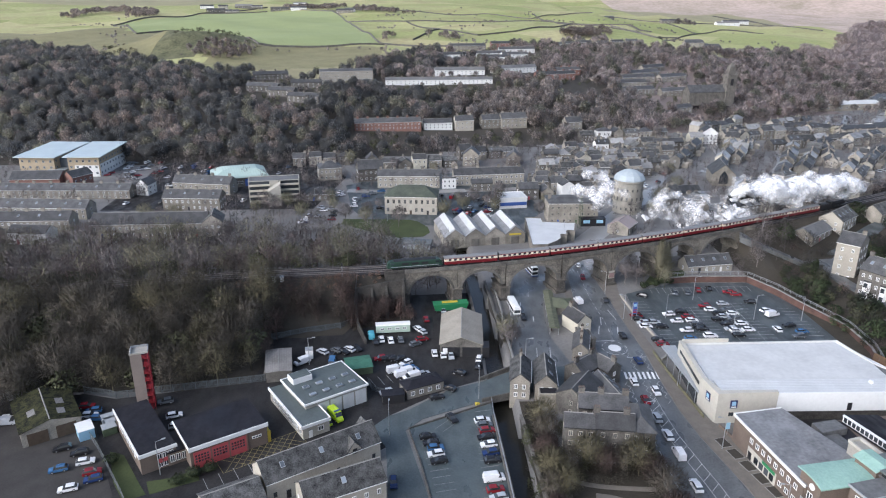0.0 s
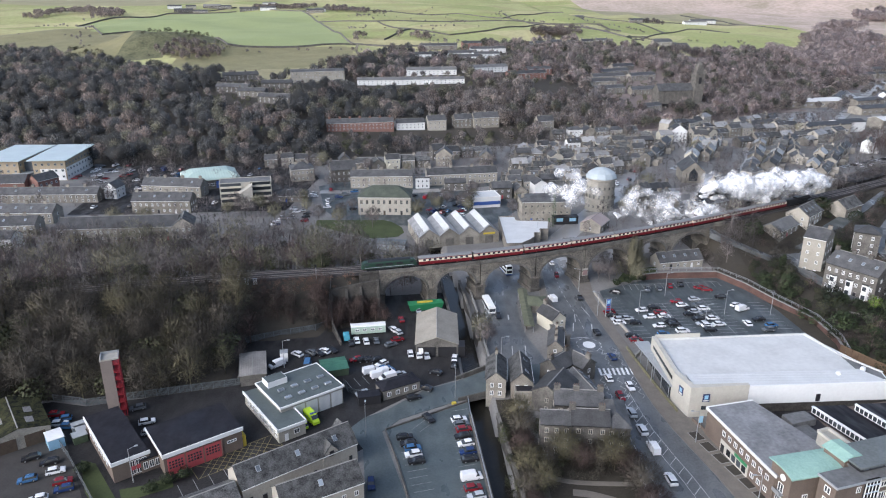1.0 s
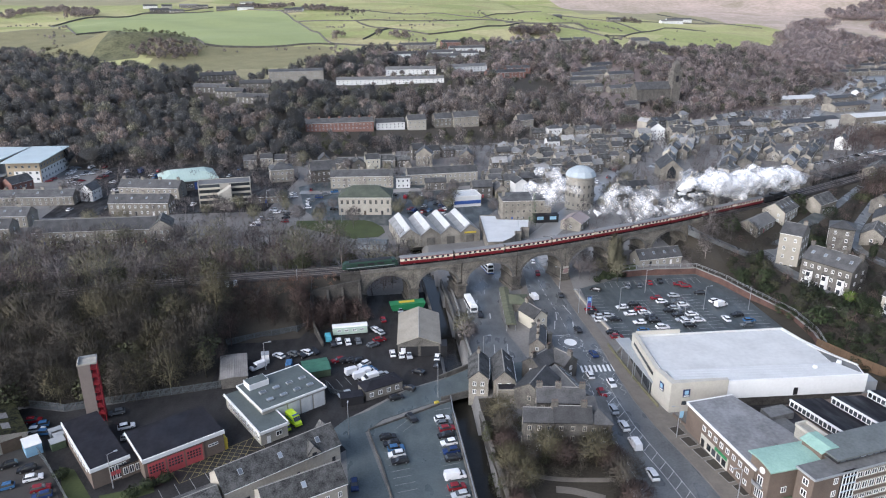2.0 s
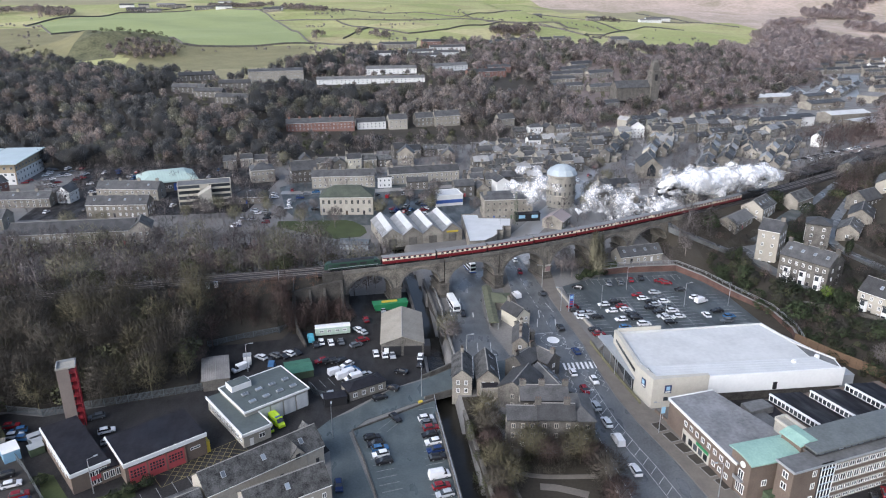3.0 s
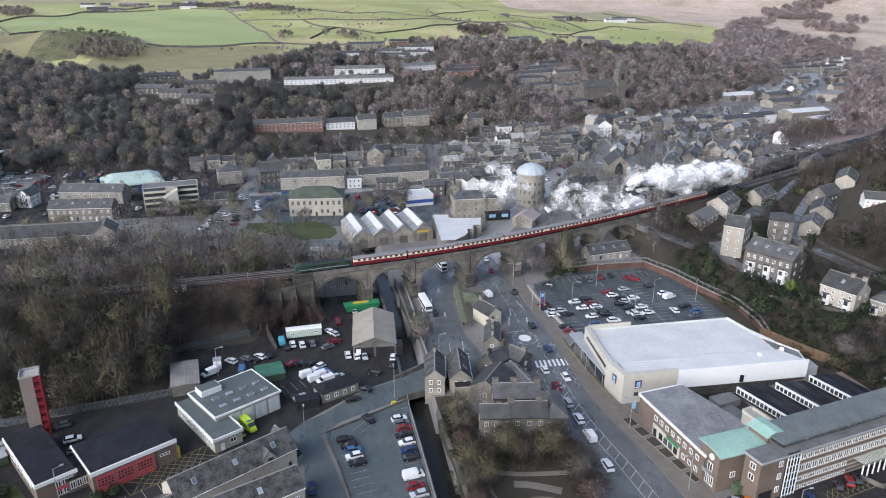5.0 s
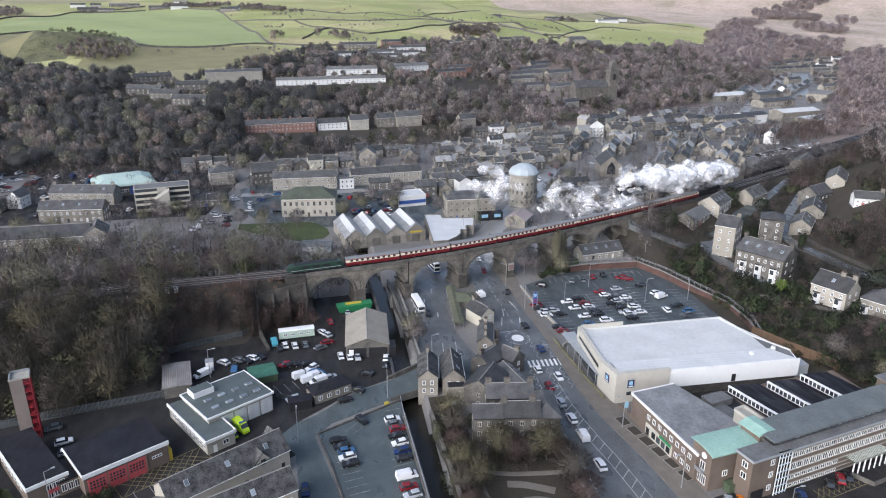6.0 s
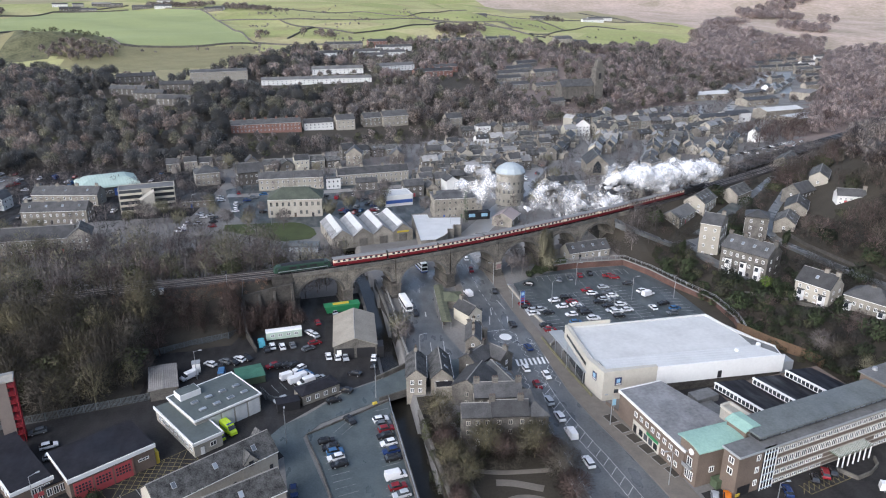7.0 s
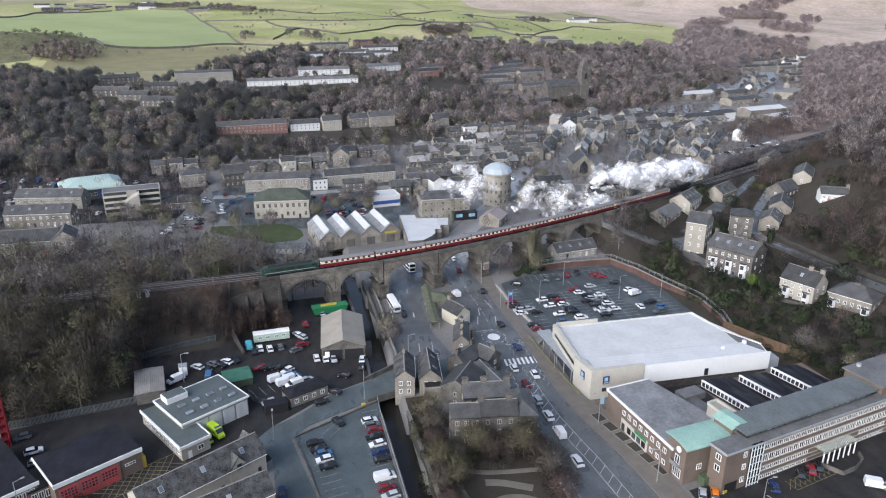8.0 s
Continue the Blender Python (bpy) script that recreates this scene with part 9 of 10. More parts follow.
def palisade(name, line, h=2.4, label="grey steel palisade fence"):
    ob = thing(name, 0, 0, 0, 0, label, "fence", kind="structure")
    pales, rails_ = Shape(), Shape()
    for a, b in zip(line, line[1:]):
        L = math.hypot(b[0] - a[0], b[1] - a[1])
        n = int(L / 0.3)
        za, zb = ground_z(*a), ground_z(*b)
        for k in range(n):
            u = (k + 0.5) / n
            x, y, z = a[0] + (b[0] - a[0]) * u, a[1] + (b[1] - a[1]) * u, za + (zb - za) * u
            d = ((b[0] - a[0]) / L * 0.085, (b[1] - a[1]) / L * 0.085)
            pales.face([(x - d[0], y - d[1], z), (x + d[0], y + d[1], z), (x + d[0], y + d[1], z + h - 0.15), (x, y, z + h), (x - d[0], y - d[1], z + h - 0.15)])
        for u in (0.3, 0.85):
            rails_.bar(a, b, 0.06, (za + h * u, zb + h * u), (za + h * u + 0.1, zb + h * u + 0.1))
        for k in range(int(L / 3) + 1):
            u = min(1, k * 3 / L)
            x, y, z = a[0] + (b[0] - a[0]) * u, a[1] + (b[1] - a[1]) * u, za + (zb - za) * u
            part("post", Shape().box(x - 0.06, y - 0.06, z - 0.3, x + 0.06, y + 0.06, z + h - 0.1), PALISADE, ob)
    me = bpy.data.meshes.new("pales")
    me.from_pydata(pales.v, [], pales.f)
    me.materials.append(PALISADE)
    o = new("pales", me)
    o.parent = ob
    tagged(o, kind="stuff")
    part("rails", rails_, PALISADE, ob)
    return ob


palisade("fence_1", [(-96, 171.5), (-88, 169.5), (-86, 168.6), (-83, 169.2), (-77.5, 170.8), (-46.3, 177.4)])
palisade("fence_2", [(-50.5, 203), (-40, 207.5), (-29, 209.5), (-25.5, 214), (-24.5, 224)])
palisade("fence_3", [(-89, 155), (-80.5, 145), (-68, 128), (-60, 116)])
palisade("fence_4", [(-9.5, 168), (-16, 171.5), (-17.5, 176)], 1.8)
wall_line("retaining_wall_market", [(93.5, 247.6), (103, 249), (124, 248.6), (129.5, 236), (132.5, 224), (138.2, 205), (137.4, 190), (134.5, 181)], 0.5, -0.3, 2.5, BRICK_DARK, "dark red brick retaining wall round the car park", coping=KERB)
fnc = thing("fence_market", 0, 0, 0, 0, "steel guard rail along the top of the retaining wall", "fence", kind="structure")
line = [(94, 249.0), (103, 250.2), (124.6, 249.6), (130.6, 236.5), (133.6, 224.3), (139.2, 205), (138.4, 190), (135.5, 181)]
for a, b in zip(line, line[1:]):
    part("rail", Shape().bar(a, b, 0.1, 3.9, 4.05).bar(a, b, 0.1, 3.45, 3.55), STEEL, fnc)
    L = math.hypot(b[0] - a[0], b[1] - a[1])
    for k in range(max(1, int(L / 3))):
        u = k * 3 / L
        part("post", Shape().box(a[0] + (b[0] - a[0]) * u - 0.06, a[1] + (b[1] - a[1]) * u - 0.06, 2.6, a[0] + (b[0] - a[0]) * u + 0.06, a[1] + (b[1] - a[1]) * u + 0.06, 4.1), STEEL, fnc)
tf = thing("fence_timber", 0, 0, 0, 0, "orange-brown close-boarded timber fence", "fence", kind="structure")
for a, b in zip([(133.5, 183), (138, 172), (142.5, 163.5), (145, 156.5)], [(138, 172), (142.5, 163.5), (145, 156.5), (141, 154.5)]):
    n = int(math.hypot(b[0] - a[0], b[1] - a[1]) / 1.8)
    for k in range(n):
        p, q = [(a[0] + (b[0] - a[0]) * u / n, a[1] + (b[1] - a[1]) * u / n) for u in (k + 0.02, k + 0.98)]
        part("panel", Shape().bar(p, q, 0.08, 1.0, 4.4), WOOD_FENCE, tf)
wall_line("wall_pavement", [(71.4, 236), (72.2, 216), (75.3, 191), (71.0, 186.5)], 0.4, 0, 1.0, STONE_PALE, "low buff stone wall between footway and car park", coping=KERB)
wall_line("wall_office_verge", [(74.8, 152), (76.2, 146)], 0.3, 0, 0.9, BRICK, "low brick wall")
wall_line("kerb_car_park", [(-5.2, 152.6), (-2.2, 139.4), (0.2, 126.6), (1.0, 105)], 0.3, 0, 0.45, STONE_DARK, "stone kerb round the small car park", "kerb")
wall_line("kerb_car_park_top", [(-5.2, 152.6), (17.0, 164.6)], 0.3, 0, 0.5, STONE_DARK, "stone kerb round the small car park", "kerb")
wall_line("wall_yard", [(-47.5, 178), (-47.5, 192)], 0.4, 0, 2.2, STONE_DARK, "dark stone yard wall")
wall_line("wall_bus_street", [(24.6, 250), (25.6, 220), (25.3, 200), (25.8, 186)], 0.4, 0, 1.2, STONE_DARK, "dark stone wall above the river", coping=KERB)
wall_line("wall_lane", [(150, 205), (158, 196), (164, 186), (171, 170)], 0.4, lambda x, y: ground_z(x, y) - 1, lambda x, y: ground_z(x, y) + 1.2, STONE_DARK, "dry-stone garden wall on the slope")
wall_line("wall_lane_high", [(195, 172), (192, 205), (191, 228), (193.5, 248), (200, 259)], 0.5, lambda x, y: ground_z(x, y) - 1, lambda x, y: ground_z(x, y) + 1.3, SOOT_SHADE, "dark retaining wall above the lane")
rr = thing("railing_river", 0, 0, 0, 0, "grey steel railing beside the river", "railing", kind="structure")
for y in range(104, 166, 3):
    x = float(river_x(y)) - 3.6
    part("post", Shape().box(x - 0.05, y - 0.05, 1.0, x + 0.05, y + 0.05, 2.1), STEEL, rr)
for z in (1.55, 2.05):
    part("rail", Shape().solid([[(float(river_x(y)) - 3.65, y, z), (float(river_x(y)) - 3.55, y, z), (float(river_x(y)) - 3.55, y, z + 0.07), (float(river_x(y)) - 3.65, y, z + 0.07)] for y in range(104, 166, 6)]), STEEL, rr)
# planting beds before the offices
for k in range(6):
    bed = thing("planting_bed", 73.1 + 1.1 * k, 145 - 4.6 * k, 0, -76.5, "dark planting bed with a low kerb", "planting bed", "beds before the offices")
    part("kerb", Shape().box(-1.9, -1.4, 0, 1.9, 1.4, 0.25), KERB, bed)
    part("soil", Shape().box(-1.7, -1.2, 0.25, 1.7, 1.2, 0.32), FLOOR_WOOD, bed)


# ---- street furniture ----
def lamp_post(x, y, turn=0.0, h=9.0):
    ob = thing("street_lamp", x, y, ground_z(x, y), turn, "grey steel street lamp with one arm", "street lamp", "street lamps")
    part("pole", Shape().tube((0, 0, 0), 0.13, (0, 0, h), 0.07, 8), STEEL, ob)
    part("arm", Shape().tube((0, 0, h - 0.05), 0.05, (1.6, 0, h + 0.25), 0.05, 6), STEEL, ob)
    part("head", Shape().box(1.4, -0.18, h + 0.17, 2.2, 0.18, h + 0.35), GREY_PAINT, ob)
    return ob


first_lamp = lamp_post(67.2, 216.3, 180)
for x, y, turn in ((71.8, 142.5, 180), (75.2, 118, 180), (29.0, 184.7, 0), (13.8, 166.6, 90), (-35.8, 186.3, 0), (-62.2, 135.5, 30), (82, 216.9, 0), (112, 215.1, 0), (97, 232, 0), (54.5, 150, 0), (70.8, 172, 180), (66, 238, 180), (23, 208, 0), (100, 204, 0), (128, 214, 180), (-60, 360, 0), (-20, 330, 0), (62, 300, 0), (-10, 150, 90), (92, 104, 0)):
    copy_thing(first_lamp, pose(x, y, ground_z(x, y), 0, 0, turn))
tot = thing("totem_sign", 70.6, 215.5, 0.2, 10, "tall blue supermarket totem sign", "sign")
part("post", Shape().box(-0.9, -0.15, 0, -0.75, 0.15, 6.5).box(0.75, -0.15, 0, 0.9, 0.15, 6.5), GREY_PAINT, tot)
part("board", Shape().box(-0.75, -0.12, 2.2, 0.75, 0.12, 6.4), BLUE_PAINT, tot)
part("emblem", Shape().box(-0.5, -0.17, 4.9, 0.5, -0.12, 6.0), SKY_PAINT, tot)
part("stripe", Shape().box(-0.6, -0.17, 2.6, 0.6, -0.12, 3.2).box(-0.6, -0.17, 3.6, 0.6, -0.12, 3.9), RED_PAINT, tot)
for x, y in ((75.4, 148.5),):
    sg = thing("road_sign", x, y, 0.2, 0, "pale blue and white sign board on a post", "sign")
    part("post", Shape().tube((0, 0, 0), 0.06, (0, 0, 3.6), 0.06, 6), STEEL, sg)
    part("board", Shape().box(-0.5, -0.1, 1.6, 0.5, -0.04, 3.5), SKY_PAINT, sg)
for k, (x, y) in enumerate(((-55, 219.6), (-52.2, 220.0), (-49.6, 220.3))):
    rb = thing("relay_box", x, y, DECK - 0.7, 6, "white railway equipment cabinet", "cabinet", "cabinets beside the line")
    part("body", Shape().box(-0.6, -0.45, 0, 0.6, 0.45, 1.8), WHITE_PAINT, rb)
    part("lid", Shape().box(-0.7, -0.55, 1.8, 0.7, 0.55, 1.95), GREY_PAINT, rb)
for x in (-70, -30, 140):
    p, d = at_track(x)
    sg = thing("signal_mast", p.x + 4.6 * d.y, p.y - 4.6 * d.x, DECK - 0.6, 0, "grey railway signal mast", "signal")
    part("pole", Shape().tube((0, 0, 0), 0.1, (0, 0, 5.0), 0.08, 8), STEEL, sg)
    part("head", Shape().box(-0.3, -0.2, 4.2, 0.3, 0.2, 5.3), DARK_PAINT, sg)
mast = thing("lattice_mast", 72.5, 315, 0, 20, "slender green-grey lattice mast", "mast")
for sx in (-0.8, 0.8):
    for sy in (-0.8, 0.8):
        part("leg", Shape().tube((sx, sy, 0), 0.09, (sx * 0.4, sy * 0.4, 17), 0.06, 5), GREEN_DULL, mast)
for k in range(9):
    w = 0.8 - 0.4 * k / 9
    part("brace", Shape().box(-w, -w - 0.05, 1.8 * k + 1, w, -w + 0.05, 1.8 * k + 1.12).box(-w, w - 0.05, 1.8 * k + 1, w, w + 0.05, 1.8 * k + 1.12), GREEN_DULL, mast)
for x, y, c in ((13.2, 163.2, YELLOW_PAINT), (88, 111.6, YELLOW_PAINT), (142, 151, YELLOW_PAINT)):
    bn = thing("grit_bin", x, y, 0.15, 20, "yellow plastic grit bin with lid", "bin")
    part("body", Shape().box(-0.55, -0.35, 0, 0.55, 0.35, 0.65, inset=-0.06), c, bn)
    part("lid", Shape().box(-0.62, -0.42, 0.65, 0.62, 0.42, 0.82, inset=0.12), c, bn)
for x, y in ((-83, 157), (-81.5, 155.5), (-81, 152.5)):
    bn = thing("waste_container", x, y, 0.05, 35, "closed grey-green waste container", "container")
    part("body", Shape().box(-1.6, -1.3, 0, 1.6, 1.3, 2.0), GREY_PAINT if x < -82 else GREEN_DULL, bn)
    part("lid", Shape().box(-1.7, -1.4, 2.0, 1.7, 1.4, 2.15), GREY_PAINT, bn)
pp, pd = at_track(68.5)
PF = pose(pp.x, pp.y, 0, 0, 0, math.degrees(math.atan2(pd.y, pd.x))) @ pose(0, -HALF - 0.4, 3.0)
ps = thing("poster", 0, 0, 0, 0, "faded pink and white advertising poster on the pier", "poster")
part("panel", Shape().box(-1.3, -0.08, 0, 1.3, 0.1, 3.0), CONCRETE, ps, at=PF)
part("print", Shape().box(-1.1, -0.12, 0.3, 1.1, -0.08, 2.2), mat("faded_poster_print", (0.3, 0.19, 0.18), (0.2, 0.14, 0.13), 0.7, 1, 0.4), ps, at=PF)
bc = thing("site_cabin", -86.5, 151.5, 0.05, 35, "pale blue site cabin on gravel", "cabin")
part("body", Shape().box(-1.8, -2.4, 0, 1.8, 2.4, 2.7), SKY_PAINT, bc)
part("roof", Shape().box(-1.9, -2.5, 2.7, 1.9, 2.5, 2.85), WHITE_PAINT, bc)

# ---- steam ----
bmq = bmesh.new()
bmesh.ops.create_icosphere(bmq, subdivisions=3, radius=1.0)
unit = np.array([v.co[:] for v in bmq.verts])
tri = np.array([[v.index for v in f.verts] for f in bmq.faces])
bmq.free()
rs = np.random.default_rng(11)
def puff_mesh(name, puffs, mats, rough):
    sv, sf, n0 = [], [], 0
    for x, y, z, r in puffs:
        ph = rs.uniform(0, 6.28, 6)
        f = 1 + rough * (0.2 * np.sin(unit @ (3.1, 1.2, 0.7) * 1.3 + ph[0]) + 0.14 * np.sin(unit @ (-1.1, 4.2, 2.7) + ph[1]) + 0.09 * np.sin(unit @ (5.2, -3.1, 6.0) + ph[2]) + 0.06 * np.sin(unit @ (-9, 8, 7) + ph[3]))
        sv.append(unit * (f * r)[:, None] * (1.25, 1.0, 0.85) + (x, y, z))
        sf.append(tri + n0)
        n0 += len(unit)
    me = raw_mesh(name, np.concatenate(sv), np.concatenate(sf), mats)
    me.polygons.foreach_set("use_smooth", [True] * len(me.polygons))
    return me


core, wisps = [], []
for k in range(130):
    u = rs.uniform(0, 1)
    x, y = 203 - 72 * u, 308 - 24 * u
    w = np.interp(u, (0, 0.05, 0.12, 0.3, 0.6, 0.8, 1), (0.7, 1.9, 3.8, 4.6, 5.6, 4.9, 2.4))
    lift = np.interp(u, (0, 0.1, 0.35, 0.6, 0.8, 1), (20.0, 23.5, 25.5, 24.5, 26, 26.5))
    big = k < 36
    core.append((x, y + rs.normal() * w * 0.25, lift + rs.normal() * w * (0.22 if big else 0.55), w * (rs.uniform(0.6, 0.82) if big else rs.uniform(0.2, 0.42))))
    if k % 3 == 0:
        wisps.append((x - 2 + rs.normal() * 2, y + rs.normal() * w * 0.3, lift + 0.5 + rs.normal() * w * 0.4, rs.uniform(0.5, 0.9) * w))
drift = []
for cx, cy, cz, n, w in ((132, 283, 19, 16, 4.2), (124, 282, 17, 16, 4.2), (115, 282, 16, 16, 3.8), (107, 283, 19, 12, 3.8), (101, 284, 22, 10, 3.2), (84, 312, 19, 14, 3.4), (78, 314, 24, 7, 2.6), (72, 316, 18, 8, 3.0), (95, 290, 15, 6, 2.6)):
    for k in range(n):
        drift.append((cx + rs.normal() * w * 0.75, cy + rs.normal() * w * 0.5, cz + rs.normal() * w * 0.75, rs.uniform(0.35, 0.85) * w))


def cloud_thing(name, puffs, mats, rough, voxel, rounds, label, grow=1.0):
    """One skin of steam over many puffs; grow widens the puffs."""
    ob = new(name, puff_mesh(name, [(x, y, z, r * grow) for x, y, z, r in puffs], mats, rough))
    rm = ob.modifiers.new("skin", "REMESH")
    rm.mode, rm.voxel_size, rm.use_smooth_shade = "VOXEL", voxel, True
    sm_mod = ob.modifiers.new("soften", "SMOOTH")
    sm_mod.factor, sm_mod.iterations = 0.5, rounds
    return tagged(ob, label, "steam", kind="stuff")


cloud_thing("steam_cloud", core, STEAM, 1.0, 0.5, 9, "billowing white steam drifting from the locomotive", 0.96)
for k, (grow, skin) in enumerate(((1.04, STEAM_VEIL), (1.2, STEAM_VEIL), (1.42, STEAM_THIN))):
    cloud_thing("steam_veil", core, skin, 1.3, 0.55, 5, "soft outer veil of the white steam cloud", grow)
cloud_thing("steam_wisps", wisps, STEAM_THIN, 1.5, 0.6, 6, "thin drifting wisps of white steam", 1.1)
for grow, skin in ((0.5, STEAM_VEIL), (0.8, STEAM_THIN), (1.1, STEAM_THIN), (1.4, STEAM_THIN)):
    cloud_thing("steam_drift", drift, skin, 1.5, 0.55, 5, "thinning puffs of steam over the town", grow)

# ---- vehicles ----
PAINTS = {"white": (0.75, 0.75, 0.75), "black": (0.018, 0.018, 0.02), "grey": (0.12, 0.13, 0.14), "silver": (0.42, 0.44, 0.46), "red": (0.2, 0.016, 0.022), "blue": (0.05, 0.13, 0.26),
          "navy": (0.02, 0.04, 0.12), "teal": (0.1, 0.36, 0.45), "lime": (0.55, 0.75, 0.04), "orange": (0.7, 0.2, 0.02)}
CAR_PAINT = {k: plain("car_paint_" + k, c, 0.25) for k, c in PAINTS.items()}
WHEEL = Shape().tube((0, -0.11, 0), 0.32, (0, 0.11, 0), 0.32, 12, 0).tube((0, -0.12, 0), 0.19, (0, 0.12, 0), 0.19, 8, 1).mesh("wheel", [RUBBER, STEEL])
CAR_TYPES = {
    # side profile of the lower body, of the glass and of the roof, half width, wheel places
    "hatch": ([(-2.05, 0.3), (2.05, 0.3), (2.1, 0.62), (1.95, 0.78), (1.0, 0.92), (-1.95, 0.98), (-2.1, 0.7)], [(-1.95, 0.97), (1.02, 0.91), (0.35, 1.4), (-1.45, 1.42)], [(-1.5, 1.4), (0.38, 1.38), (0.2, 1.48), (-1.25, 1.5)], 0.87, 1.28),
    "suv": ([(-2.2, 0.36), (2.2, 0.36), (2.25, 0.75), (2.1, 0.95), (1.0, 1.1), (-2.1, 1.15), (-2.25, 0.8)], [(-2.1, 1.14), (1.02, 1.08), (0.4, 1.62), (-1.8, 1.64)], [(-1.85, 1.62), (0.42, 1.6), (0.25, 1.72), (-1.7, 1.74)], 0.93, 1.38),
    "van": ([(-2.5, 0.35), (2.5, 0.35), (2.55, 0.8), (2.3, 1.1), (1.75, 1.2), (-2.5, 1.25)], [(0.75, 1.2), (1.77, 1.18), (1.15, 1.88), (0.75, 1.92)], [(-2.5, 1.22), (0.76, 1.2), (1.12, 1.9), (0.8, 2.08), (-2.42, 2.08)], 0.98, 1.55),
}
CAR_PROTO = {}


def car_body(prof, half, inset):
    """A side profile given width, narrower towards its top."""
    z0, z1 = min(z for _, z in prof), max(z for _, z in prof)
    s = Shape()
    w = lambda z: half - inset * (z - z0) / (z1 - z0)
    s.solid([[(x, -w(z), z) for x, z in prof], [(x, -w(z) * 0.6, z + 0.02) for x, z in prof], [(x, w(z) * 0.6, z + 0.02) for x, z in prof], [(x, w(z), z) for x, z in prof]])
    return s


def car(x, y, turn, kind="hatch", colour="white", z=None):
    key = (kind, colour)
    m = pose(x, y, (ground_z(x, y) if z is None else z) + 0.14, 0, 0, turn + (180 if (int(x * 7 + y * 3) % 3 == 0) else 0))
    if key in CAR_PROTO:
        return copy_thing(CAR_PROTO[key], m)
    low, win, top, half, axle = CAR_TYPES[kind]
    word = {"hatch": "car", "suv": "car", "van": "van"}[kind]
    ob = thing(word, 0, 0, 0, 0, "%s %s standing on the asphalt" % (colour, {"hatch": "hatchback car", "suv": "estate car", "van": "panel van"}[kind]), word, "vehicles")
    ob.matrix_basis = m
    part("body", car_body(low, half, 0.05), CAR_PAINT[colour], ob)
    part("glasshouse", car_body(win, half - 0.06, 0.16), CAR_GLASS, ob, "dark car glass")
    part("roof", car_body(top, half - (0.2 if kind != "van" else 0.06), 0.06), CAR_PAINT[colour], ob)
    for sx in (-axle, axle):
        for sy in (-half + 0.1, half - 0.1):
            part("wheel", WHEEL, None, ob, at=pose(sx, sy, 0.32))
    CAR_PROTO[key] = ob
    return ob


def bus(x, y, turn, h, mats, band, label):
    ob = thing("bus", x, y, 0.1, turn, label, "bus")
    part("body", Shape().along_x([(-1.25, 0.35), (1.25, 0.35), (1.25, h - 0.3), (1.05, h), (-1.05, h), (-1.25, h - 0.3)], -5.4, 5.4), mats, ob)
    part("skirt", Shape().box(-5.42, -1.27, 0.35, 5.42, 1.27, 0.8), band, ob)
    for z in ((1.2,) if h < 3.5 else (1.2, 2.9)):
        for sy in (-1.28, 1.26):
            part("window_strip", Shape().box(-5.0, sy, z, 5.0, sy + 0.03, z + 0.95), CAR_GLASS, ob)
        for sx in (-5.43, 5.4):
            part("windscreen", Shape().box(sx, -1.1, z, sx + 0.04, 1.1, z + 1.1), CAR_GLASS, ob)
    for sx in (-3.6, 3.4):
        for sy in (-1.15, 1.15):
            part("wheel", WHEEL, None, ob, at=pose(sx, sy, 0.48) @ Matrix.Diagonal((1.5, 1.5, 1.5, 1)))
    part("roof_pod", Shape().box(-4.2, -0.7, h, -1.5, 0.7, h + 0.22), WHITE_PAINT, ob)
    return ob


bus(30.3, 224.5, 96, 3.1, WHITE_PAINT, GREY_PAINT, "white single-deck bus on the bus street")
bus(41.3, 260.0, 100, 4.2, WHITE_PAINT, BLUE_PAINT, "white and blue double-deck bus near the arch")
am2 = thing("ambulance", -24.6, 158.0, 0.1, -55, "bright lime-yellow ambulance van", "ambulance")
part("body", Shape().along_x([(-1.05, 0.4), (1.05, 0.4), (1.05, 2.5), (0.9, 2.7), (-0.9, 2.7), (-1.05, 2.5)], -3.0, 1.6), CAR_PAINT["lime"], am2)
part("cab", Shape().solid([[(1.6, -1.0, 0.4), (1.6, 1.0, 0.4), (1.6, 0.95, 2.6), (1.6, -0.95, 2.6)], [(2.4, -0.98, 0.4), (2.4, 0.98, 0.4), (2.3, 0.9, 1.5), (2.3, -0.9, 1.5)], [(3.1, -0.9, 0.4), (3.1, 0.9, 0.4), (3.05, 0.85, 1.1), (3.05, -0.85, 1.1)]]), CAR_PAINT["lime"], am2)
part("windscreen", Shape().solid([[(1.75, -0.85, 2.45), (1.75, 0.85, 2.45), (1.8, 0.85, 2.5), (1.8, -0.85, 2.5)], [(2.32, -0.85, 1.55), (2.32, 0.85, 1.55), (2.4, 0.85, 1.6), (2.4, -0.85, 1.6)]]), CAR_GLASS, am2)
part("light_bar", Shape().box(0.9, -0.8, 2.7, 1.4, 0.8, 2.9), BLUE_PAINT, am2)
part("side_stripe", Shape().box(-2.8, -1.07, 1.3, 1.4, 1.07, 1.7), GREEN_PAINT, am2)
for sx in (-1.9, 2.2):
    for sy in (-0.95, 0.95):
        part("wheel", WHEEL, None, am2, at=pose(sx, sy, 0.34))

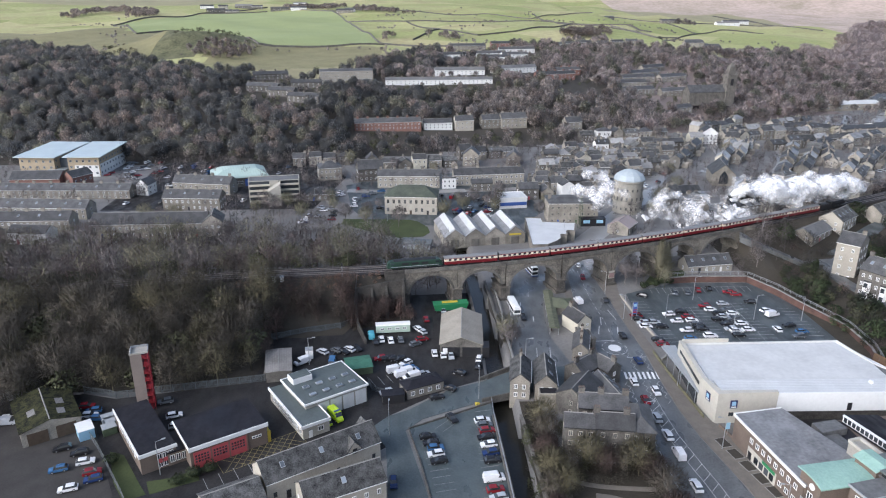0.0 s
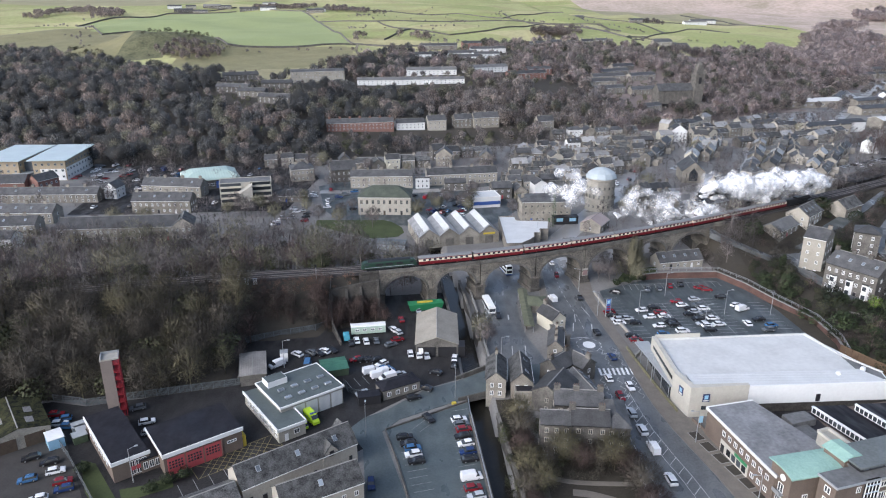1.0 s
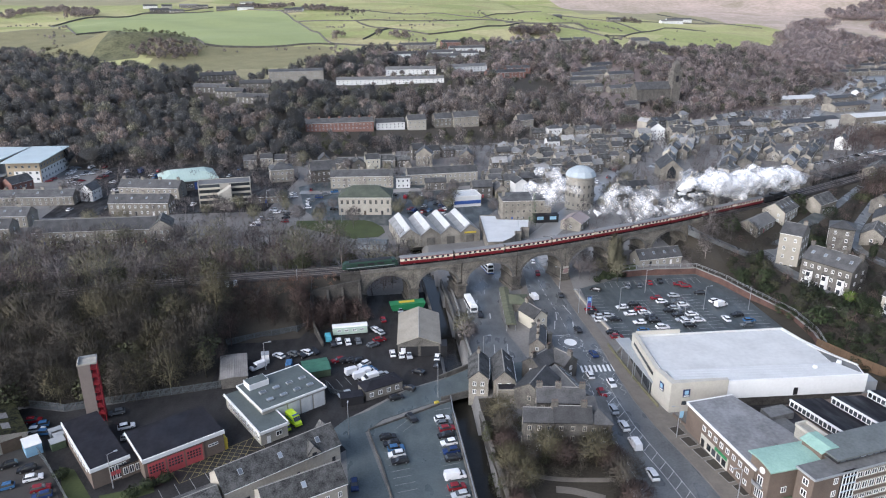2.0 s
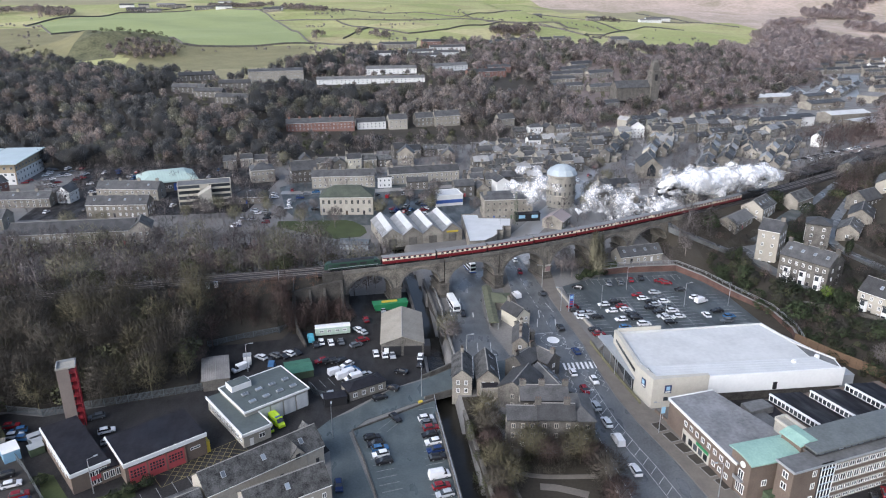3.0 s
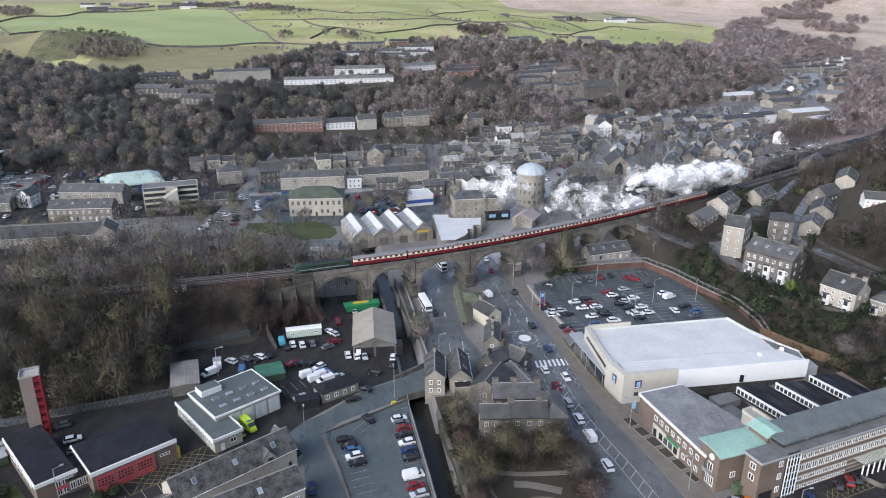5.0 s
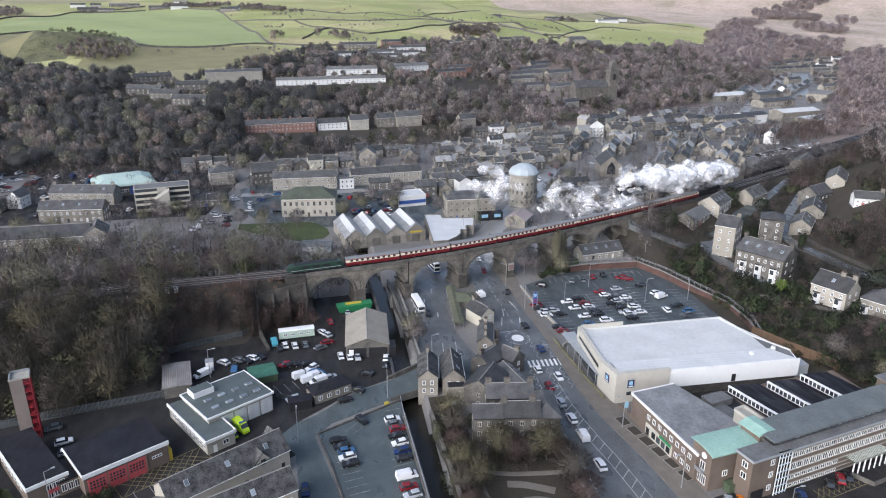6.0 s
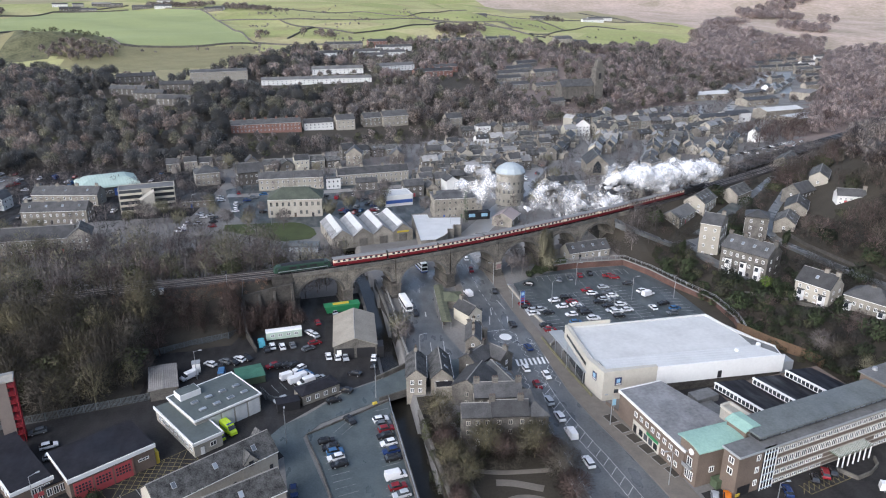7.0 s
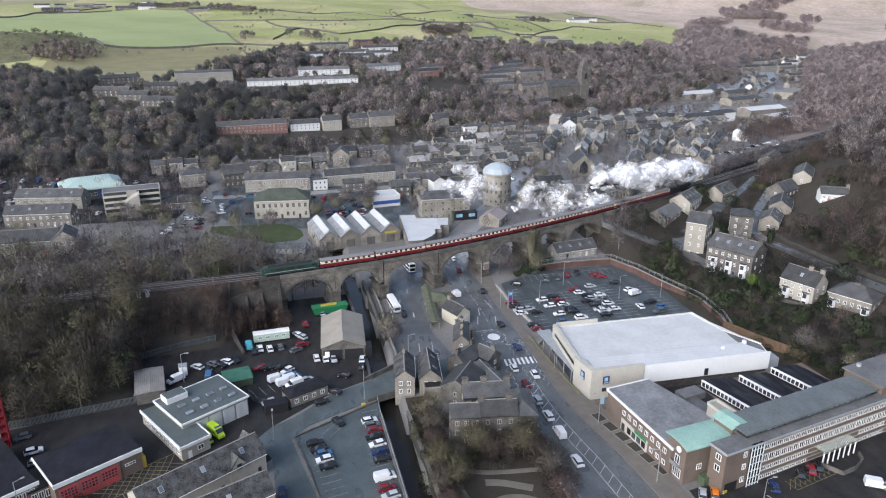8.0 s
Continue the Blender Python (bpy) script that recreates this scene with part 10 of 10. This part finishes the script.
# central car park, river side
car(13.9, 155.3, 10, "hatch", "white")
car(14.4, 153.1, 10, "hatch", "grey")
car(14.8, 150.8, 10, "hatch", "red")
car(14.2, 147.9, 10, "hatch", "black")
car(14.7, 144.8, 10, "hatch", "white")
car(14.9, 141.5, 10, "hatch", "navy")
car(15.1, 138.6, 10, "hatch", "black")
car(14.8, 131.9, 10, "van", "white")
car(14.8, 128.2, 10, "hatch", "red")
car(15.3, 125.4, 10, "hatch", "silver")
# central car park, road side
car(-0.3, 148.4, 10, "hatch", "black")
car(0.6, 145.7, 10, "hatch", "black")
car(1.6, 143.7, 10, "hatch", "blue")
car(1.7, 141.3, 10, "hatch", "white")
car(2.4, 138.6, 10, "hatch", "black")
car(6.0, 156.3, 120, "hatch", "black")
# supermarket car park, far row
car(79.1, 235.1, 150, "hatch", "black")
car(92.1, 237.3, 80, "hatch", "grey")
car(96.8, 237.8, 80, "hatch", "grey")
car(101.8, 240.0, 80, "hatch", "red")
car(106.4, 241.2, 80, "hatch", "black")
car(112.4, 237.5, 170, "hatch", "red")
car(114.3, 235.5, 170, "hatch", "red")
car(116.6, 228.5, 170, "hatch", "black")
# supermarket car park, wall row
car(119.0, 221.3, 20, "hatch", "white")
car(119.6, 217.7, 20, "van", "white")
car(116.1, 206.5, 90, "hatch", "white")
car(121.3, 209.1, 5, "hatch", "black")
car(123.4, 204.6, 5, "hatch", "blue")
car(120.8, 201.4, 5, "hatch", "grey")
# supermarket car park, middle row
car(106.1, 227.2, 2, "hatch", "silver")
car(98.8, 225.5, 2, "hatch", "red")
car(99.7, 222.3, 2, "hatch", "white")
car(105.4, 222.1, 2, "hatch", "grey")
car(101.3, 219.0, 2, "hatch", "black")
car(106.2, 218.9, 2, "hatch", "white")
car(99.2, 214.4, 2, "hatch", "black")
car(104.8, 214.6, 2, "hatch", "grey")
car(106.0, 211.1, 2, "hatch", "white")
car(100.8, 210.8, 2, "hatch", "black")
car(100.7, 207.1, 2, "hatch", "silver")
car(106.3, 206.4, 2, "hatch", "white")
car(101.9, 205.6, 2, "hatch", "white")
car(101.5, 202.5, 2, "hatch", "black")
car(102.0, 216.5, 2, "hatch", "silver")
# supermarket car park, near row
car(83.7, 218.9, 2, "hatch", "white")
car(88.8, 220.7, 2, "hatch", "black")
car(84.7, 213.4, 2, "hatch", "white")
car(89.6, 216.6, 2, "hatch", "red")
car(90.0, 213.7, 2, "hatch", "white")
car(90.3, 210.8, 2, "hatch", "grey")
car(85.6, 206.4, 2, "hatch", "white")
car(91.1, 207.0, 2, "hatch", "black")
car(90.8, 209.4, 2, "hatch", "black")
car(91.9, 202.0, 2, "suv", "white")
car(84.9, 200.4, 2, "hatch", "blue")
# supermarket car park, road row
car(72.0, 218.0, 2, "hatch", "red")
car(72.3, 215.0, 2, "hatch", "black")
car(72.9, 212.2, 2, "hatch", "silver")
car(73.0, 209.4, 2, "hatch", "white")
car(78.2, 209.2, 2, "hatch", "black")
car(74.0, 199.7, 2, "hatch", "black")
car(74.5, 196.7, 2, "hatch", "red")
car(76.7, 212.6, 2, "hatch", "silver")
# main road
car(61.8, 266.5, 85, "hatch", "white")
car(60.9, 253.2, 85, "hatch", "red")
car(54.5, 230.3, 100, "van", "white")
car(64.7, 231.0, 80, "hatch", "black")
car(63.3, 202.8, 95, "hatch", "black")
car(63.6, 186.1, 95, "hatch", "navy")
car(58.8, 173.7, 92, "hatch", "white")
car(63.6, 168.6, 92, "hatch", "white")
car(59.3, 163.9, 92, "hatch", "red")
car(59.7, 155.5, 92, "suv", "silver")
car(60.0, 147.7, 92, "suv", "white")
car(60.2, 140.0, 92, "van", "white")
car(60.1, 128.3, 92, "suv", "white")
# yard under the railway
car(-18.6, 204.1, 100, "van", "teal")
car(-15.1, 201.7, 100, "hatch", "white")
car(-12.1, 200.9, 100, "hatch", "white")
car(-8.9, 201.2, 100, "hatch", "grey")
car(-16.8, 200.0, 100, "hatch", "black")
car(-32.9, 193.6, 140, "hatch", "white")
car(-28.6, 194.5, 140, "hatch", "grey")
car(-24.7, 195.1, 140, "hatch", "white")
car(-22.4, 195.5, 130, "hatch", "black")
car(-26.3, 193.5, 140, "hatch", "black")
car(-3.5, 209.0, 120, "hatch", "white")
car(-2.0, 207.1, 120, "hatch", "silver")
car(-2.1, 201.5, 20, "hatch", "red")
car(-4.1, 198.3, 30, "hatch", "grey")
car(1.9, 191.9, 95, "hatch", "white")
car(4.5, 190.9, 95, "hatch", "white")
car(6.9, 190.2, 95, "hatch", "silver")
# yard by the stream
car(9.0, 179.9, 150, "hatch", "black")
car(15.4, 188.4, 80, "hatch", "white")
car(14.8, 183.9, 80, "hatch", "black")
car(-14.6, 189.1, 20, "hatch", "red")
car(-12.4, 188.8, 20, "hatch", "black")
car(-10.4, 188.9, 20, "hatch", "black")
car(-8.7, 188.3, 20, "hatch", "black")
car(-6.8, 186.0, 40, "hatch", "white")
car(-5.9, 183.2, 30, "hatch", "blue")
car(-4.8, 181.7, 30, "hatch", "blue")
car(-1.5, 179.4, 30, "hatch", "silver")
car(-7.5, 179.2, 25, "van", "white")
car(-5.8, 180.9, 25, "van", "white")
car(-9.9, 181.7, 25, "van", "white")
car(-4.9, 177.6, 25, "van", "white")
car(-11.7, 169.6, 20, "hatch", "silver")
car(-9.4, 166.5, 20, "hatch", "black")
car(2.3, 166.6, 20, "hatch", "black")
car(5.8, 171.2, 150, "hatch", "black")
car(-38.1, 187.1, 40, "van", "white")
car(-29.7, 190.4, 90, "hatch", "black")
car(-29.0, 185.9, 90, "van", "blue")
car(-0.8, 216.4, 100, "hatch", "red")
car(3.4, 226.0, 100, "hatch", "silver")
car(5.1, 223.8, 100, "hatch", "silver")
# fire station yards
car(-66.9, 159.1, 20, "hatch", "white")
car(-64.6, 154.4, 15, "hatch", "white")
car(-71.6, 166.0, 20, "hatch", "grey")
car(-91.9, 164.0, 10, "hatch", "red")
car(-89.1, 161.7, 15, "hatch", "blue")
car(-86.4, 158.2, 0, "hatch", "blue")
car(-89.2, 159.6, 10, "hatch", "white")
car(-89.4, 145.4, 25, "hatch", "black")
car(-84.3, 143.5, 20, "hatch", "black")
car(-81.3, 140.0, 20, "hatch", "white")
car(-86.3, 137.2, 20, "hatch", "blue")
car(-78.0, 136.1, 20, "hatch", "red")
car(-76.6, 133.5, 20, "hatch", "navy")
car(-80.8, 130.3, 18, "hatch", "white")
car(-110.8, 158.3, 10, "hatch", "white")
car(-108.9, 156.7, 10, "van", "silver")
# ambulance apron
# office forecourt
car(112.4, 114.3, 60, "hatch", "red")
car(99.9, 110.5, 70, "hatch", "navy")
car(82.8, 111.6, 60, "hatch", "silver")
car(85.5, 111.1, 60, "hatch", "orange")
car(123.0, 106.4, -30, "van", "white")
car(108.9, 113.4, 60, "hatch", "black")
car(114.7, 114.7, 60, "hatch", "black")
# side road
car(-8.1, 131.0, 95, "hatch", "navy")
car(32.7, 217.0, 90, "hatch", "black")
# town car park
car(-61.2, 327.0, 40, "van", "white")
car(-7.5, 297.2, 5, "hatch", "white")
car(-3.6, 296.4, 80, "hatch", "white")
ns = thing("shed", -4.5, 290.5, 0, -12, "low grey shed with a rounded roof beside the railway", "shed")
part("wall", Shape().box(-6.2, -2.4, -0.3, 6.2, 2.4, 2.6), GREY_PAINT, ns)
part("roof", Shape().along_x([(-2.8, 2.5), (2.8, 2.5), (2.5, 3.3), (1.5, 4.0), (0, 4.3), (-1.5, 4.0), (-2.5, 3.3)], -6.6, 6.6), PALISADE, ns)
car(-58.6, 336.6, 10, "hatch", "grey")
car(-53.8, 347.4, 5, "hatch", "white")
car(-55.2, 337.0, 10, "hatch", "silver")
car(-47.8, 343.6, 5, "hatch", "black")
car(-47.7, 331.5, 5, "hatch", "red")
car(-49.2, 383.4, 60, "hatch", "white")
car(-39.1, 362.9, 80, "hatch", "white")
car(-39.9, 390.6, 90, "hatch", "red")
car(-24.9, 350.6, 20, "hatch", "black")
car(22.3, 374.0, 60, "hatch", "white")
car(27.3, 365.3, 60, "hatch", "grey")
car(28.7, 356.2, 60, "hatch", "black")
car(34.0, 364.4, 60, "hatch", "white")
car(37.0, 357.3, 50, "hatch", "silver")
car(17.5, 345.0, 10, "hatch", "black")
car(30.5, 343.3, 20, "hatch", "red")
car(22.3, 351.7, 60, "hatch", "white")
car(24.2, 344.2, 60, "hatch", "blue")
# clinic car park
car(-193.2, 443.1, 30, "hatch", "white")
car(-185.9, 433.7, 30, "hatch", "white")
car(-178.8, 424.6, 30, "hatch", "red")
car(-194.4, 452.7, 30, "hatch", "silver")
car(-184.6, 446.0, 30, "hatch", "black")
car(-179.7, 442.8, 30, "hatch", "white")
car(-170.5, 430.3, 30, "hatch", "red")
car(-168.6, 434.8, 30, "hatch", "red")
car(-168.0, 418.6, 30, "hatch", "grey")
car(-177.2, 416.0, 30, "hatch", "white")
car(-183.6, 421.8, 30, "hatch", "white")
car(-170.7, 445.7, 30, "hatch", "silver")
car(-187.1, 462.6, 30, "hatch", "white")
car(-194.1, 459.3, 30, "hatch", "grey")
car(-168.3, 410.3, 30, "hatch", "white")
car(-160.3, 399.4, 0, "hatch", "silver")
car(-151.0, 399.2, 0, "hatch", "white")
# car park of the valley works
sheet("car_park_works", [(338, 582), (362, 580), (402, 655), (371, 656)], 0.12, WET, "wet asphalt car park of the valley works", "car park")
rw = random.Random(5)
for row in range(4):
    for k in range(9):
        if rw.random() < 0.8:
            car(347 + 3.9 * k + 6.2 * row, 586 + 7.6 * k - 1.6 * row, 65, "hatch", rw.choice(("white", "silver", "white", "grey", "silver", "black", "navy")))
# station car park
car(301.3, 429.5, 30, "hatch", "white")
car(310.9, 433.2, 30, "hatch", "white")
car(320.8, 437.1, 30, "hatch", "silver")
car(332.1, 442.8, 30, "hatch", "white")
car(342.5, 446.8, 30, "hatch", "grey")
car(352.3, 451.1, 30, "hatch", "white")
car(362.9, 457.6, 30, "hatch", "white")
# further cars in the town car parks and yards
car(-161.0, 362.1, 80, "hatch", "white")
car(-142.7, 363.6, 80, "hatch", "black")
car(-134.5, 364.0, 80, "hatch", "grey")
car(-125.2, 364.6, 80, "suv", "navy")
car(-117.2, 364.5, 80, "suv", "white")
car(-108.3, 365.1, 80, "hatch", "black")
car(-99.6, 366.2, 80, "suv", "white")
car(-155.5, 430.3, 80, "hatch", "silver")
car(-146.9, 429.6, 80, "hatch", "grey")
car(-137.5, 429.0, 80, "van", "blue")
car(-128.9, 429.4, 80, "suv", "black")
car(-120.3, 428.9, 80, "hatch", "blue")
car(-111.3, 428.6, 80, "suv", "blue")
car(-101.8, 428.2, 80, "hatch", "blue")
car(-93.1, 428.4, 80, "hatch", "white")
car(-84.8, 428.1, 80, "hatch", "grey")
car(-159.6, 445.6, 80, "suv", "white")
car(-150.2, 445.0, 80, "van", "navy")
car(-139.9, 445.9, 80, "suv", "red")
car(-120.4, 446.0, 80, "hatch", "grey")
car(-110.1, 446.3, 80, "suv", "navy")
car(-99.5, 446.7, 80, "van", "black")
car(-90.3, 446.4, 80, "hatch", "blue")
car(13.4, 370.5, 70, "van", "red")
car(20.1, 370.0, 70, "suv", "navy")
car(25.6, 369.4, 70, "hatch", "black")
car(31.2, 368.7, 70, "van", "black")
car(37.0, 368.0, 70, "hatch", "white")
car(16.6, 342.6, 60, "van", "navy")
car(20.8, 340.9, 60, "suv", "red")
car(30.3, 337.1, 60, "hatch", "silver")
car(-38.2, 368.3, 10, "hatch", "grey")
car(-34.4, 374.0, 10, "suv", "navy")
car(-30.9, 379.7, 10, "suv", "grey")
car(-26.4, 384.7, 10, "suv", "blue")
car(112.0, 375.9, 60, "hatch", "navy")
car(117.7, 382.1, 60, "hatch", "blue")
car(122.6, 389.7, 60, "van", "black")
car(127.2, 396.2, 60, "suv", "white")
car(138.2, 404.9, 62, "hatch", "red")
car(149.2, 425.1, 62, "van", "red")
car(155.0, 435.2, 62, "hatch", "silver")
car(161.0, 445.3, 62, "hatch", "grey")
# town car parks and the station
rc = random.Random(21)
for x, y, turn in ((-198.5, 460, 20), (-193, 448, 20), (-186.7, 460, 80), (-189, 432, 20), (-182, 426, 20), (-184, 441, 20), (-171, 432, 70), (-177.6, 460, 80), (-163, 400, 30), (-198, 432, 20), (-198, 426, 20), (-171, 437, 70), (-171, 442, 70), (-159, 419, 20), (-153, 452, 5), (-141, 435, 5),
                   (-183, 447, 20), (-181, 453, 20), (-56, 352.7, 10), (-50.5, 350, 10), (-39, 355, 10), (-48, 377, 10), (-39, 368.6, 10), (-48, 338, 20), (-60, 337, 70), (-61, 327, 10), (14.7, 347, 5), (14.9, 341, 5), (20.7, 347, 5), (31.4, 351.5, 5), (31.4, 345, 5), (38, 359, 5), (38, 351, 5), (21, 336, 60), (31, 336, 5), (7.3, 374.7, 50)):
    car(x, y, turn, "hatch", rc.choice(("white", "black", "grey", "silver", "silver", "navy", "white", "black", "red")))
for k in range(15):
    car(288 + 5.2 * k, 429 + 2.6 * k, 100, "hatch", rc.choice(("white", "silver", "white", "grey", "silver", "black")))
for u, o in ((0.1, 2), (0.25, -2), (0.32, 2), (0.45, -2), (0.6, 2), (0.7, -2), (0.85, 2)):
    car(106 + 95 * u + o, 350 + 168 * u - o * 0.5, 60, "hatch", rc.choice(("white", "red", "silver", "black")))
car(-26.6, 155.2, -55, "hatch", "lime")
